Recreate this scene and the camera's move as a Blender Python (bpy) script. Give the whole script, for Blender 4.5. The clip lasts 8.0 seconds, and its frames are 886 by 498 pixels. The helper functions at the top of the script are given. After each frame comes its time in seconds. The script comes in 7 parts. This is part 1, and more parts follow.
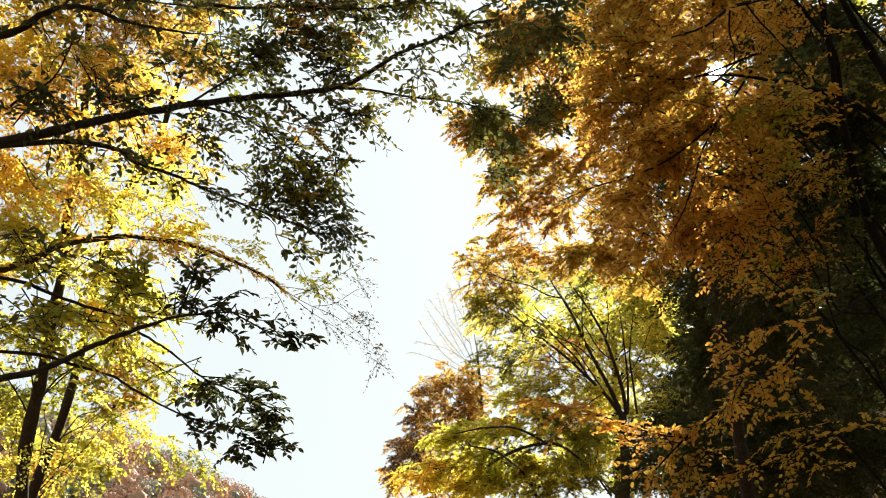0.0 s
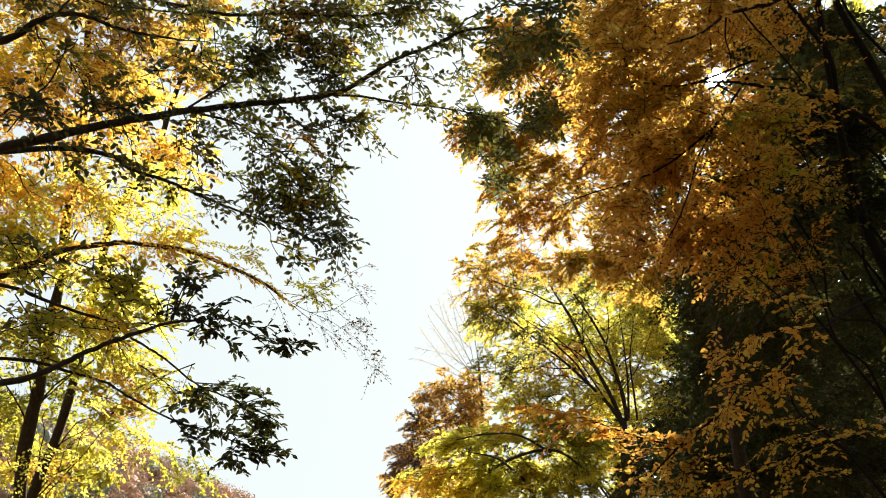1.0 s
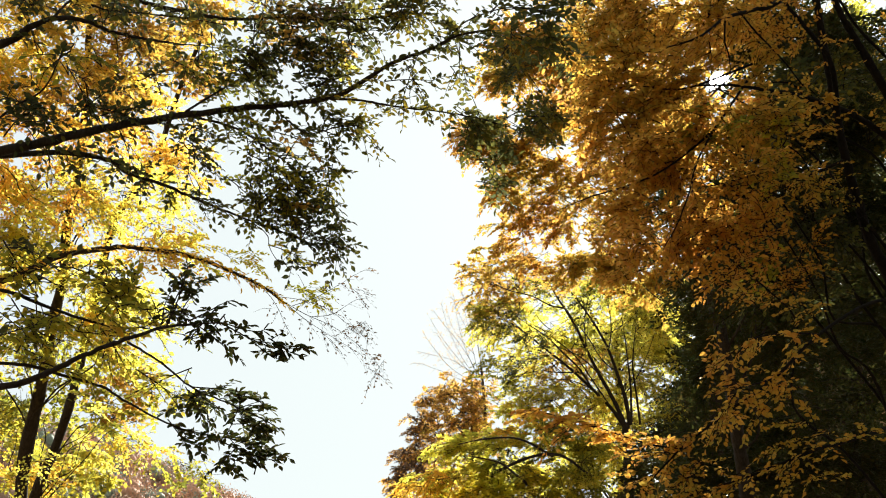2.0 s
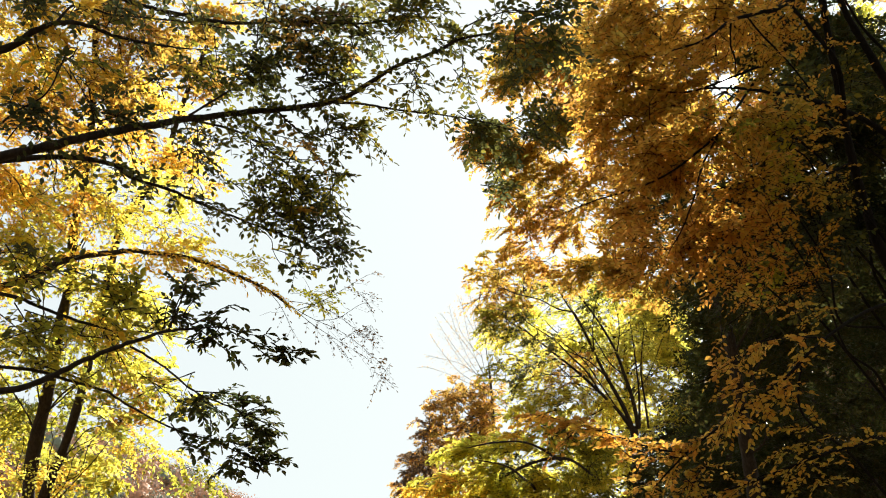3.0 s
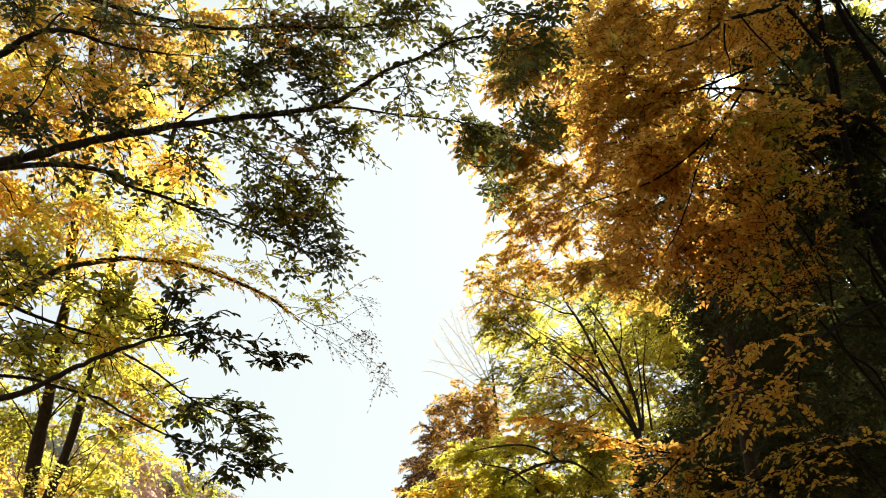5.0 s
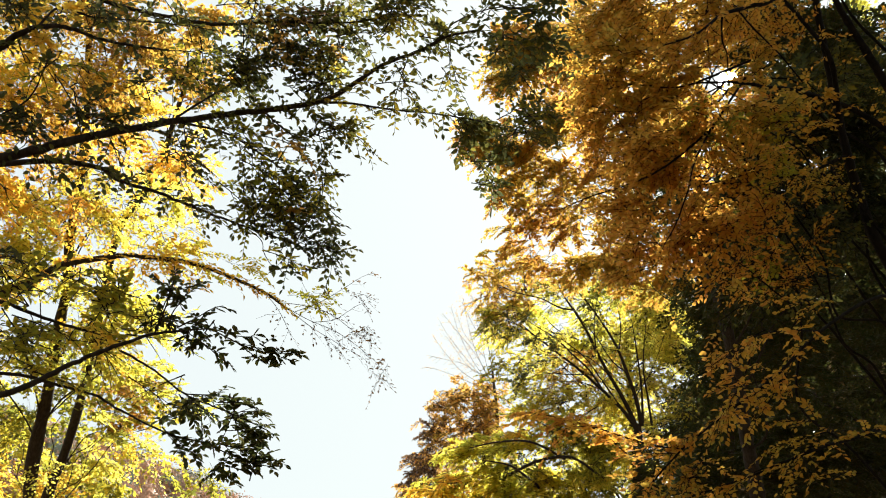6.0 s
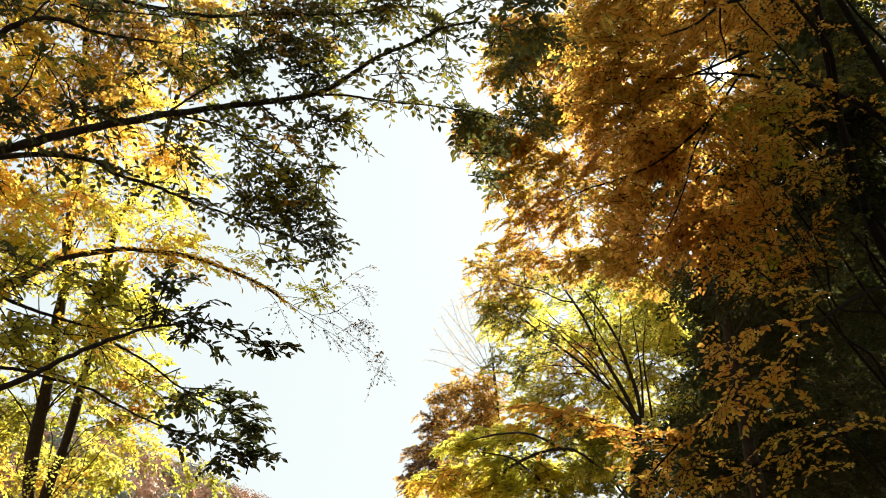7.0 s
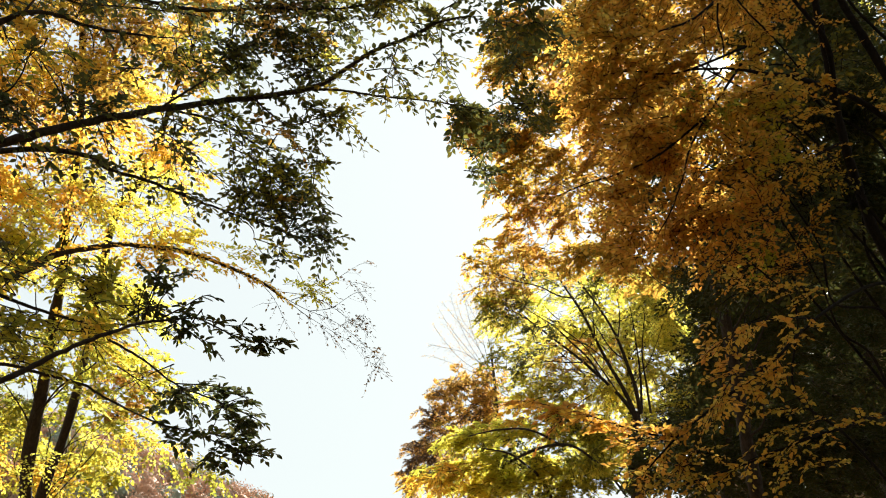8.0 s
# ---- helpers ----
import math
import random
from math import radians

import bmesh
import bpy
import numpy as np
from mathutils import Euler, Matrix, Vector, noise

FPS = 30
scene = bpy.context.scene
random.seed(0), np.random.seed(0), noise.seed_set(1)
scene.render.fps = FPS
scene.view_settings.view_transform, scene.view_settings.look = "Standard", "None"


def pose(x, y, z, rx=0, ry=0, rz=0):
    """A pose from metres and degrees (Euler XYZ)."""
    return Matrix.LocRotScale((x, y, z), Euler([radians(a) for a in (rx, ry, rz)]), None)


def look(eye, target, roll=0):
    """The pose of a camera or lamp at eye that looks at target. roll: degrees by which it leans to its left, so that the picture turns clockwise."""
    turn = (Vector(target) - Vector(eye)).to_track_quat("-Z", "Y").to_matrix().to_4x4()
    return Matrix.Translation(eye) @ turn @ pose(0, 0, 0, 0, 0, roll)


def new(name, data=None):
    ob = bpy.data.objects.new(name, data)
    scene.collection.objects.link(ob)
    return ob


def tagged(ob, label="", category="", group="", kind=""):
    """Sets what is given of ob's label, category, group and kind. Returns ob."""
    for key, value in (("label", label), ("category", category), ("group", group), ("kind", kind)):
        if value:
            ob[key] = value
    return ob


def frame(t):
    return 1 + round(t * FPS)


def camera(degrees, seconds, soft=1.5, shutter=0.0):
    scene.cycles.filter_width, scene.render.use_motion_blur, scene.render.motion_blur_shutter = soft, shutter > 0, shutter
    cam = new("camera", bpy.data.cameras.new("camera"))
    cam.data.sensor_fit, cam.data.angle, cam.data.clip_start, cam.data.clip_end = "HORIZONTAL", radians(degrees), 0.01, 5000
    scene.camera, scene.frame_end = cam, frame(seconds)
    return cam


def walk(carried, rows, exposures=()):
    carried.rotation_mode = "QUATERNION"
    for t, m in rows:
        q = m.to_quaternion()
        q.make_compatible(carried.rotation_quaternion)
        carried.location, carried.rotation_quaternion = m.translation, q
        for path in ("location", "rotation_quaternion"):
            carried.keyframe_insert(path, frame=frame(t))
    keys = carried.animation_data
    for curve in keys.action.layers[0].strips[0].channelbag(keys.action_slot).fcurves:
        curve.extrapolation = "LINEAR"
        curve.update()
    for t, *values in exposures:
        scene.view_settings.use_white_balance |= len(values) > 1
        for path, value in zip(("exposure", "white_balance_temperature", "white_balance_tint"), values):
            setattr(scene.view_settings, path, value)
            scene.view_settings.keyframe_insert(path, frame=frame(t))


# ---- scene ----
cam = camera(48.0, 8.0, soft=1.05)
PATH = [
    (0, -0.1348, -0.0128, 1.5935, 115.001, -0.044, -1.033),
    (0.5, -0.1131, -0.0174, 1.5929, 115.197, -0.085, -0.984),
    (1, -0.0926, -0.0197, 1.5931, 115.355, -0.097, -0.971),
    (1.5, -0.0752, -0.0167, 1.5925, 115.485, -0.056, -0.913),
    (3, -0.0312, 0.0004, 1.6016, 115.8, -0.245, -0.313),
    (3.5, -0.0138, 0.001, 1.602, 115.904, -0.165, -0.106),
    (4, 0.0, 0.0, 1.6, 116.0, -0.0, 0.0),
    (4.5, 0.0128, 0.0038, 1.6, 116.062, 0.136, 0.052),
    (6, 0.0387, 0.025, 1.5997, 115.834, 0.524, 0.188),
    (6.5, 0.0483, 0.0353, 1.6044, 115.622, 0.601, 0.241),
    (7, 0.0612, 0.0452, 1.6084, 115.411, 0.658, 0.278),
    (7.5, 0.0741, 0.0546, 1.6108, 115.244, 0.699, 0.287),
    (8, 0.0873, 0.063, 1.6148, 115.167, 0.647, 0.241),
]
walk(cam, [(t, pose(*p)) for t, *p in PATH])

# ---- light ----
SUN_YAW, SUN_UP = 19.2, 35.5  # degrees to the right of +y, and above the horizon
world = bpy.data.worlds.new("sky")
scene.world = world
world.use_nodes = True
sky = world.node_tree.nodes.new("ShaderNodeTexSky")
sky.sky_type = "NISHITA"
sky.sun_disc = False
sky.sun_elevation = radians(SUN_UP)
sky.sun_rotation = radians(SUN_YAW)
sky.air_density, sky.dust_density, sky.ozone_density = 0.8, 2.4, 1.0
# a thin bright haze evens out the sky
even = world.node_tree.nodes.new("ShaderNodeGamma")
even.inputs["Gamma"].default_value = 0.1
milky = world.node_tree.nodes.new("ShaderNodeMix")
milky.data_type, milky.blend_type = "RGBA", "MULTIPLY"
milky.inputs[0].default_value = 1.0
milky.inputs[7].default_value = (0.92, 1.0, 0.985, 1)
backg = world.node_tree.nodes["Background"]
backg.inputs["Strength"].default_value = 0.218
world.node_tree.links.new(sky.outputs["Color"], even.inputs["Color"])
world.node_tree.links.new(even.outputs["Color"], milky.inputs[6])
world.node_tree.links.new(milky.outputs[2], backg.inputs["Color"])

sun_way = Vector((math.sin(radians(SUN_YAW)) * math.cos(radians(SUN_UP)),
                  math.cos(radians(SUN_YAW)) * math.cos(radians(SUN_UP)), math.sin(radians(SUN_UP))))
sun_data = bpy.data.lights.new("sun", "SUN")
sun_data.energy, sun_data.angle, sun_data.color = 5.0, radians(0.5), (1.0, 0.985, 0.9)
sun_lamp = new("sun", sun_data)
sun_lamp.matrix_world = look(sun_way * 100, (0, 0, 0))
scene.view_settings.exposure = 1.87


# ---- materials ----
def node(tree, kind, **values):
    n = tree.nodes.new(kind)
    for key, value in values.items():
        n.inputs[key].default_value = value
    return n


def ramp_of(tree, colours):
    r = tree.nodes.new("ShaderNodeValToRGB")
    e = r.color_ramp.elements
    e[0].position, e[0].color = 0.0, (*colours[0], 1)
    e[1].position, e[1].color = 1.0, (*colours[-1], 1)
    for i, c in enumerate(colours[1:-1], 1):
        e.new(i / (len(colours) - 1)).color = (*c, 1)
    return r


def leaf_material(name, colours, patch=0.5, clear=0.5, glow=1.5, gloss=0.3, together=0.5):
    """Thin leaves: each has its own tone, patches of the crown turn together, light shines through."""
    m = bpy.data.materials.new(name)
    m.use_nodes = True
    t = m.node_tree
    t.nodes.clear()
    link = t.links.new
    info, geo = t.nodes.new("ShaderNodeObjectInfo"), t.nodes.new("ShaderNodeNewGeometry")
    add = t.nodes.new("ShaderNodeMath")
    add.operation = "ADD"
    link(info.outputs["Random"], add.inputs[0])
    link(geo.outputs["Random Per Island"], add.inputs[1])
    wrap = t.nodes.new("ShaderNodeMath")
    wrap.operation = "FRACT"
    link(add.outputs[0], wrap.inputs[0])
    broad = node(t, "ShaderNodeTexNoise", Scale=patch, Detail=2.0)
    link(geo.outputs["Position"], broad.inputs["Vector"])
    spread = node(t, "ShaderNodeMapRange")
    for i, v in enumerate((0.3, 0.7, 0.0, 1.0), 1):
        spread.inputs[i].default_value = v
    link(broad.outputs["Fac"], spread.inputs[0])
    mixed = t.nodes.new("ShaderNodeMix")
    mixed.inputs[0].default_value = together
    link(wrap.outputs[0], mixed.inputs[2])
    link(spread.outputs[0], mixed.inputs[3])
    ramp = ramp_of(t, colours)
    link(mixed.outputs[0], ramp.inputs["Fac"])
    # small brown blotches
    spot = node(t, "ShaderNodeTexNoise", Scale=55.0, Detail=3.0)
    link(geo.outputs["Position"], spot.inputs["Vector"])
    spot_ramp = ramp_of(t, [(0, 0, 0), (0, 0, 0), (1, 1, 1)])
    link(spot.outputs["Fac"], spot_ramp.inputs["Fac"])
    stained = t.nodes.new("ShaderNodeMix")
    stained.data_type = "RGBA"
    stained.inputs[7].default_value = (0.16, 0.075, 0.02, 1)
    link(spot_ramp.outputs["Color"], stained.inputs[0])
    link(ramp.outputs["Color"], stained.inputs[6])
    front = node(t, "ShaderNodeBsdfPrincipled", Roughness=0.5)
    front.inputs["Specular IOR Level"].default_value = gloss
    link(stained.outputs[2], front.inputs["Base Color"])
    back = t.nodes.new("ShaderNodeBsdfTranslucent")
    warm = t.nodes.new("ShaderNodeGamma")
    warm.inputs["Gamma"].default_value = 1.0 / glow
    link(stained.outputs[2], warm.inputs["Color"])
    link(warm.outputs[0], back.inputs["Color"])
    both = t.nodes.new("ShaderNodeMixShader")
    both.inputs[0].default_value = clear
    link(front.outputs[0], both.inputs[1])
    link(back.outputs[0], both.inputs[2])
    out = t.nodes.new("ShaderNodeOutputMaterial")
    link(both.outputs[0], out.inputs["Surface"])
    return m


def bark_material(name, dark, pale, size=9.0):
    """Bark with long fissures, blotches of lichen and relief."""
    m = bpy.data.materials.new(name)
    m.use_nodes = True
    t = m.node_tree
    link = t.links.new
    bsdf = t.nodes["Principled BSDF"]
    bsdf.inputs["Roughness"].default_value = 0.85
    bsdf.inputs["Specular IOR Level"].default_value = 0.1
    geo = t.nodes.new("ShaderNodeNewGeometry")
    scale = t.nodes.new("ShaderNodeMapping")
    scale.inputs["Scale"].default_value = (size, size, size * 0.25)
    link(geo.outputs["Position"], scale.inputs["Vector"])
    fine = node(t, "ShaderNodeTexNoise", Scale=4.0, Detail=8.0, Roughness=0.65)
    link(scale.outputs[0], fine.inputs["Vector"])
    ramp = ramp_of(t, [dark, dark, pale, pale])
    link(fine.outputs["Fac"], ramp.inputs["Fac"])
    blot = node(t, "ShaderNodeTexNoise", Scale=5.0, Detail=4.0)
    link(geo.outputs["Position"], blot.inputs["Vector"])
    blot_ramp = ramp_of(t, [(0, 0, 0), (0, 0, 0), (0.1, 0.1, 0.1), (1, 1, 1)])
    link(blot.outputs["Fac"], blot_ramp.inputs["Fac"])
    mixed = t.nodes.new("ShaderNodeMix")
    mixed.data_type = "RGBA"
    mixed.inputs[7].default_value = (*[1.4 * c for c in pale], 1)
    link(blot_ramp.outputs["Color"], mixed.inputs[0])
    link(ramp.outputs["Color"], mixed.inputs[6])
    link(mixed.outputs[2], bsdf.inputs["Base Color"])
    bump = node(t, "ShaderNodeBump", Strength=0.6, Distance=0.02)
    link(fine.outputs["Fac"], bump.inputs["Height"])
    link(bump.outputs[0], bsdf.inputs["Normal"])
    return m


def litter_material():
    m = bpy.data.materials.new("leaf_litter")
    m.use_nodes = True
    t = m.node_tree
    link = t.links.new
    bsdf = t.nodes["Principled BSDF"]
    bsdf.inputs["Roughness"].default_value = 0.9
    geo = t.nodes.new("ShaderNodeNewGeometry")
    cells = node(t, "ShaderNodeTexVoronoi", Scale=14.0)
    link(geo.outputs["Position"], cells.inputs["Vector"])
    grain = node(t, "ShaderNodeTexNoise", Scale=0.35, Detail=6.0)
    link(geo.outputs["Position"], grain.inputs["Vector"])
    one = ramp_of(t, [(0.05, 0.03, 0.015), (0.16, 0.08, 0.025), (0.26, 0.13, 0.03), (0.12, 0.07, 0.03)])
    two = ramp_of(t, [(0.05, 0.07, 0.02), (0.05, 0.07, 0.02), (0.14, 0.08, 0.03), (0.2, 0.11, 0.04)])
    link(cells.outputs["Color"], one.inputs["Fac"])
    link(grain.outputs["Fac"], two.inputs["Fac"])
    mixed = t.nodes.new("ShaderNodeMix")
    mixed.data_type = "RGBA"
    mixed.inputs[0].default_value = 0.45
    link(one.outputs["Color"], mixed.inputs[6])
    link(two.outputs["Color"], mixed.inputs[7])
    link(mixed.outputs[2], bsdf.inputs["Base Color"])
    bump = node(t, "ShaderNodeBump", Strength=0.7, Distance=0.03)
    link(cells.outputs["Distance"], bump.inputs["Height"])
    link(bump.outputs[0], bsdf.inputs["Normal"])
    return m


BARK = bark_material("grey_brown_bark", (0.035, 0.026, 0.018), (0.11, 0.085, 0.06))
DARK_BARK = bark_material("dark_bark", (0.016, 0.012, 0.009), (0.05, 0.038, 0.028))
# the darkest bark: a copy of dark_bark with shade put into its colour
SHADE_BARK = bark_material("shaded_dark_bark", (0.005, 0.004, 0.003), (0.016, 0.012, 0.009))
GREEN = leaf_material("green_leaf", [(0.024, 0.036, 0.016), (0.038, 0.050, 0.016), (0.058, 0.066, 0.015), (0.12, 0.11, 0.012), (0.32, 0.21, 0.012)], 0.9, 0.40, 1.3, 0.1)
OLIVE = leaf_material("olive_leaf", [(0.055, 0.065, 0.007), (0.12, 0.13, 0.009), (0.25, 0.225, 0.011), (0.42, 0.32, 0.013), (0.52, 0.33, 0.014)], 0.7, 0.65, 1.35, 0.1)
YELLOW = leaf_material("yellow_leaf", [(0.38, 0.35, 0.025), (0.68, 0.45, 0.025), (0.76, 0.42, 0.025), (0.76, 0.36, 0.02), (0.68, 0.25, 0.02)], 0.6, 0.8, 1.4, 0.15)
GOLD = leaf_material("lemon_leaf", [(0.18, 0.24, 0.02), (0.42, 0.43, 0.025), (0.60, 0.53, 0.03), (0.66, 0.50, 0.03), (0.66, 0.38, 0.025)], 0.6, 0.78, 1.4)
LIME = leaf_material("yellow_green_leaf", [(0.15, 0.18, 0.02), (0.34, 0.33, 0.028), (0.54, 0.47, 0.03), (0.68, 0.50, 0.035), (0.68, 0.39, 0.03)], 0.35, 0.78, 1.35)
ORANGE = leaf_material("orange_leaf", [(0.22, 0.185, 0.02), (0.46, 0.263, 0.023), (0.56, 0.258, 0.021), (0.53, 0.198, 0.019), (0.36, 0.122, 0.018)], 0.6, 0.76, 1.3, 0.1)
BROWN = leaf_material("dry_and_shaded_brown_leaf", [(0.06, 0.045, 0.035), (0.10, 0.065, 0.045), (0.14, 0.085, 0.05), (0.20, 0.11, 0.04), (0.10, 0.055, 0.045)], 0.3, 0.4, 1.2, 0.1)
RUST = leaf_material("rust_leaf", [(0.2, 0.16, 0.03), (0.42, 0.25, 0.035), (0.52, 0.26, 0.03), (0.40, 0.17, 0.03), (0.18, 0.08, 0.03)], 0.2, 0.7, 1.3)
AMBER = leaf_material("amber_leaf", [(0.13, 0.13, 0.02), (0.36, 0.25, 0.025), (0.50, 0.27, 0.022), (0.44, 0.18, 0.02), (0.26, 0.09, 0.018)], 0.6, 0.6, 1.3, 0.1)
# dark green with deep shade put into the leaf colour
SHADE = leaf_material("shaded_dark_green_leaf", [(0.014, 0.022, 0.006), (0.020, 0.031, 0.007), (0.029, 0.038, 0.008), (0.039, 0.041, 0.010), (0.07, 0.05, 0.012)], 0.5, 0.32, 1.1, 0.06)
# far crowns, paled and greyed: distance haze is put into their colours
WOODS = leaf_material("far_hazed_orange_woods", [(0.32, 0.22, 0.15), (0.43, 0.24, 0.15), (0.49, 0.26, 0.15), (0.37, 0.22, 0.16)], 0.1, 0.12, 1.1, 0.02, 0.7)
GREEN_WOODS = leaf_material("far_hazed_green_woods", [(0.12, 0.18, 0.16), (0.16, 0.21, 0.16), (0.21, 0.23, 0.17), (0.17, 0.21, 0.18)], 0.1, 0.12, 1.1, 0.02, 0.7)
BROWN_WOODS = leaf_material("far_hazed_brown_woods", [(0.23, 0.19, 0.17), (0.32, 0.22, 0.17), (0.40, 0.26, 0.17), (0.27, 0.21, 0.18)], 0.1, 0.12, 1.1, 0.02, 0.7)
LITTER = litter_material()


# ---- ground ----
def ground_height(x, y):
    """A wooded valley: a level track, gentle banks, a hill beyond on one side; the steep slope on the other is added to
    block sky between the trees.
    """
    hill = 94.0 * np.exp(-((x + 190.0) ** 2) / 33500.0 - ((y - 330.0) ** 2) / 26000.0)
    bank = 2.2 * (1 - np.exp(-np.maximum(np.abs(x - 0.3) - 3.0, 0) / 6.0))
    slope = 66.0 / (1 + np.exp((37.0 - x) / 4.0)) * np.exp(-((y - 125.0) ** 2) / 2600.0)
    far = 0.02 * np.maximum(np.hypot(x, y) - 400.0, 0)
    rough = 0.12 * np.sin(x * 0.9 + 1.3 * np.sin(y * 0.5)) * np.sin(y * 0.7 + 0.4)
    return hill + slope - 0.5 + bank + far + rough * np.minimum(1, np.abs(x) / 4)


def link_mesh(name, verts, faces, material, parent=None, smooth=True):
    """One mesh object from arrays of places and equal-sided faces."""
    verts, faces = np.asarray(verts, float), np.asarray(faces, int)
    me = bpy.data.meshes.new(name)
    count, sides = faces.shape
    me.vertices.add(len(verts))
    me.vertices.foreach_set("co", verts.ravel())
    me.loops.add(count * sides)
    me.loops.foreach_set("vertex_index", faces.ravel())
    me.polygons.add(count)
    me.polygons.foreach_set("loop_start", np.arange(count) * sides)
    me.update(calc_edges=True)
    me.polygons.foreach_set("use_smooth", np.full(count, smooth))
    me.materials.append(material)
    ob = new(name, me)
    ob.parent = parent
    return ob


steps = np.sign(np.linspace(-1, 1, 161)) * np.abs(np.linspace(-1, 1, 161)) ** 3 * 2200
gx, gy = np.meshgrid(steps, steps + 30)
cells = np.arange(160 * 160)
corner = cells // 160 * 161 + cells % 160
ground = link_mesh("ground", np.stack([gx, gy, ground_height(gx, gy)], -1).reshape(-1, 3),
                   np.stack([corner, corner + 1, corner + 162, corner + 161], 1), LITTER)
tagged(ground, "forest floor covered with brown fallen leaves, rising to a wooded hill", "ground", kind="structure")

sun_ball = bmesh.new()
bmesh.ops.create_icosphere(sun_ball, subdivisions=3, radius=26.0)
sun_mesh = bpy.data.meshes.new("sun_disc")
sun_ball.to_mesh(sun_mesh)
sun_glow = bpy.data.materials.new("sun_glow")
sun_glow.use_nodes = True
sun_glow.node_tree.nodes.clear()
sun_light = node(sun_glow.node_tree, "ShaderNodeEmission", Strength=60.0, Color=(1.0, 0.95, 0.85, 1))
sun_out = sun_glow.node_tree.nodes.new("ShaderNodeOutputMaterial")
sun_glow.node_tree.links.new(sun_light.outputs[0], sun_out.inputs["Surface"])
sun_mesh.materials.append(sun_glow)
sun_seen = new("sun_disc", sun_mesh)
sun_seen.location = (808.0, 2315.0, 1642.0)
tagged(sun_seen, "low white sun shining through the orange leaves", "sun", kind="structure")


# ---- growing trees ----
def unit(v):
    return v / np.maximum(np.linalg.norm(v, axis=-1, keepdims=True), 1e-9)


def smooth_line(points, parts=5):
    """A Catmull-Rom line through points."""
    p = np.asarray(points, float)
    p = np.vstack([2 * p[0] - p[1], p, 2 * p[-1] - p[-2]])
    s = np.linspace(0, 1, parts, endpoint=False)[:, None]
    out = [0.5 * (2 * b + (c - a) * s + (2 * a - 5 * b + 4 * c - d) * s ** 2 + (3 * b - a - 3 * c + d) * s ** 3)
           for a, b, c, d in zip(p, p[1:], p[2:], p[3:])]
    return np.vstack(out + [p[-2:-1]])


def tube(line, radii, sides=8):
    """Verts and quads of a round, closed-tipped stem along line."""
    way = unit(np.gradient(line, axis=0))
    a = unit(np.cross(way, np.array([0.31, 0.17, 0.93])))
    b = np.cross(way, a)
    turn = np.linspace(0, 2 * np.pi, sides, endpoint=False)
    ring = np.cos(turn)[None, :, None] * a[:, None] + np.sin(turn)[None, :, None] * b[:, None]
    verts = (line[:, None] + ring * np.asarray(radii)[:, None, None]).reshape(-1, 3)
    i, j = np.meshgrid(np.arange(len(line) - 1), np.arange(sides), indexing="ij")
    k = (j + 1) % sides
    quads = np.stack([i * sides + j, i * sides + k, (i + 1) * sides + k, (i + 1) * sides + j], -1).reshape(-1, 4)
    return verts, quads


# one leaf: along x, folded at the midrib, the tip bent down
LEAF = np.array([(0, 0, 0), (0.3, 0.24, 0.06), (0.68, 0.2, 0.03), (1, 0, -0.13), (0.68, -0.2, 0.03), (0.3, -0.24, 0.06)])
LEAF_FACES = np.array([(0, 3, 2, 1), (0, 5, 4, 3)])
# the same with a rounder, pointed outline, for trees close by
FINE_LEAF = np.array([(0, 0, 0), (0.14, 0.13, 0.03), (0.36, 0.235, 0.06), (0.62, 0.205, 0.045), (0.85, 0.085, -0.03), (1, 0, -0.12),
                      (0.85, -0.085, -0.03), (0.62, -0.205, 0.045), (0.36, -0.235, 0.06), (0.14, -0.13, 0.03)])
FINE_FACES = np.array([(0, 5, 4, 3, 2, 1), (0, 9, 8, 7, 6, 5)])


def leaf_frames(axis, normal, size):
    x = unit(axis)
    y = unit(np.cross(normal, x))
    z = np.cross(x, y)
    return np.stack([x, y, z], -1) * size[:, None, None]


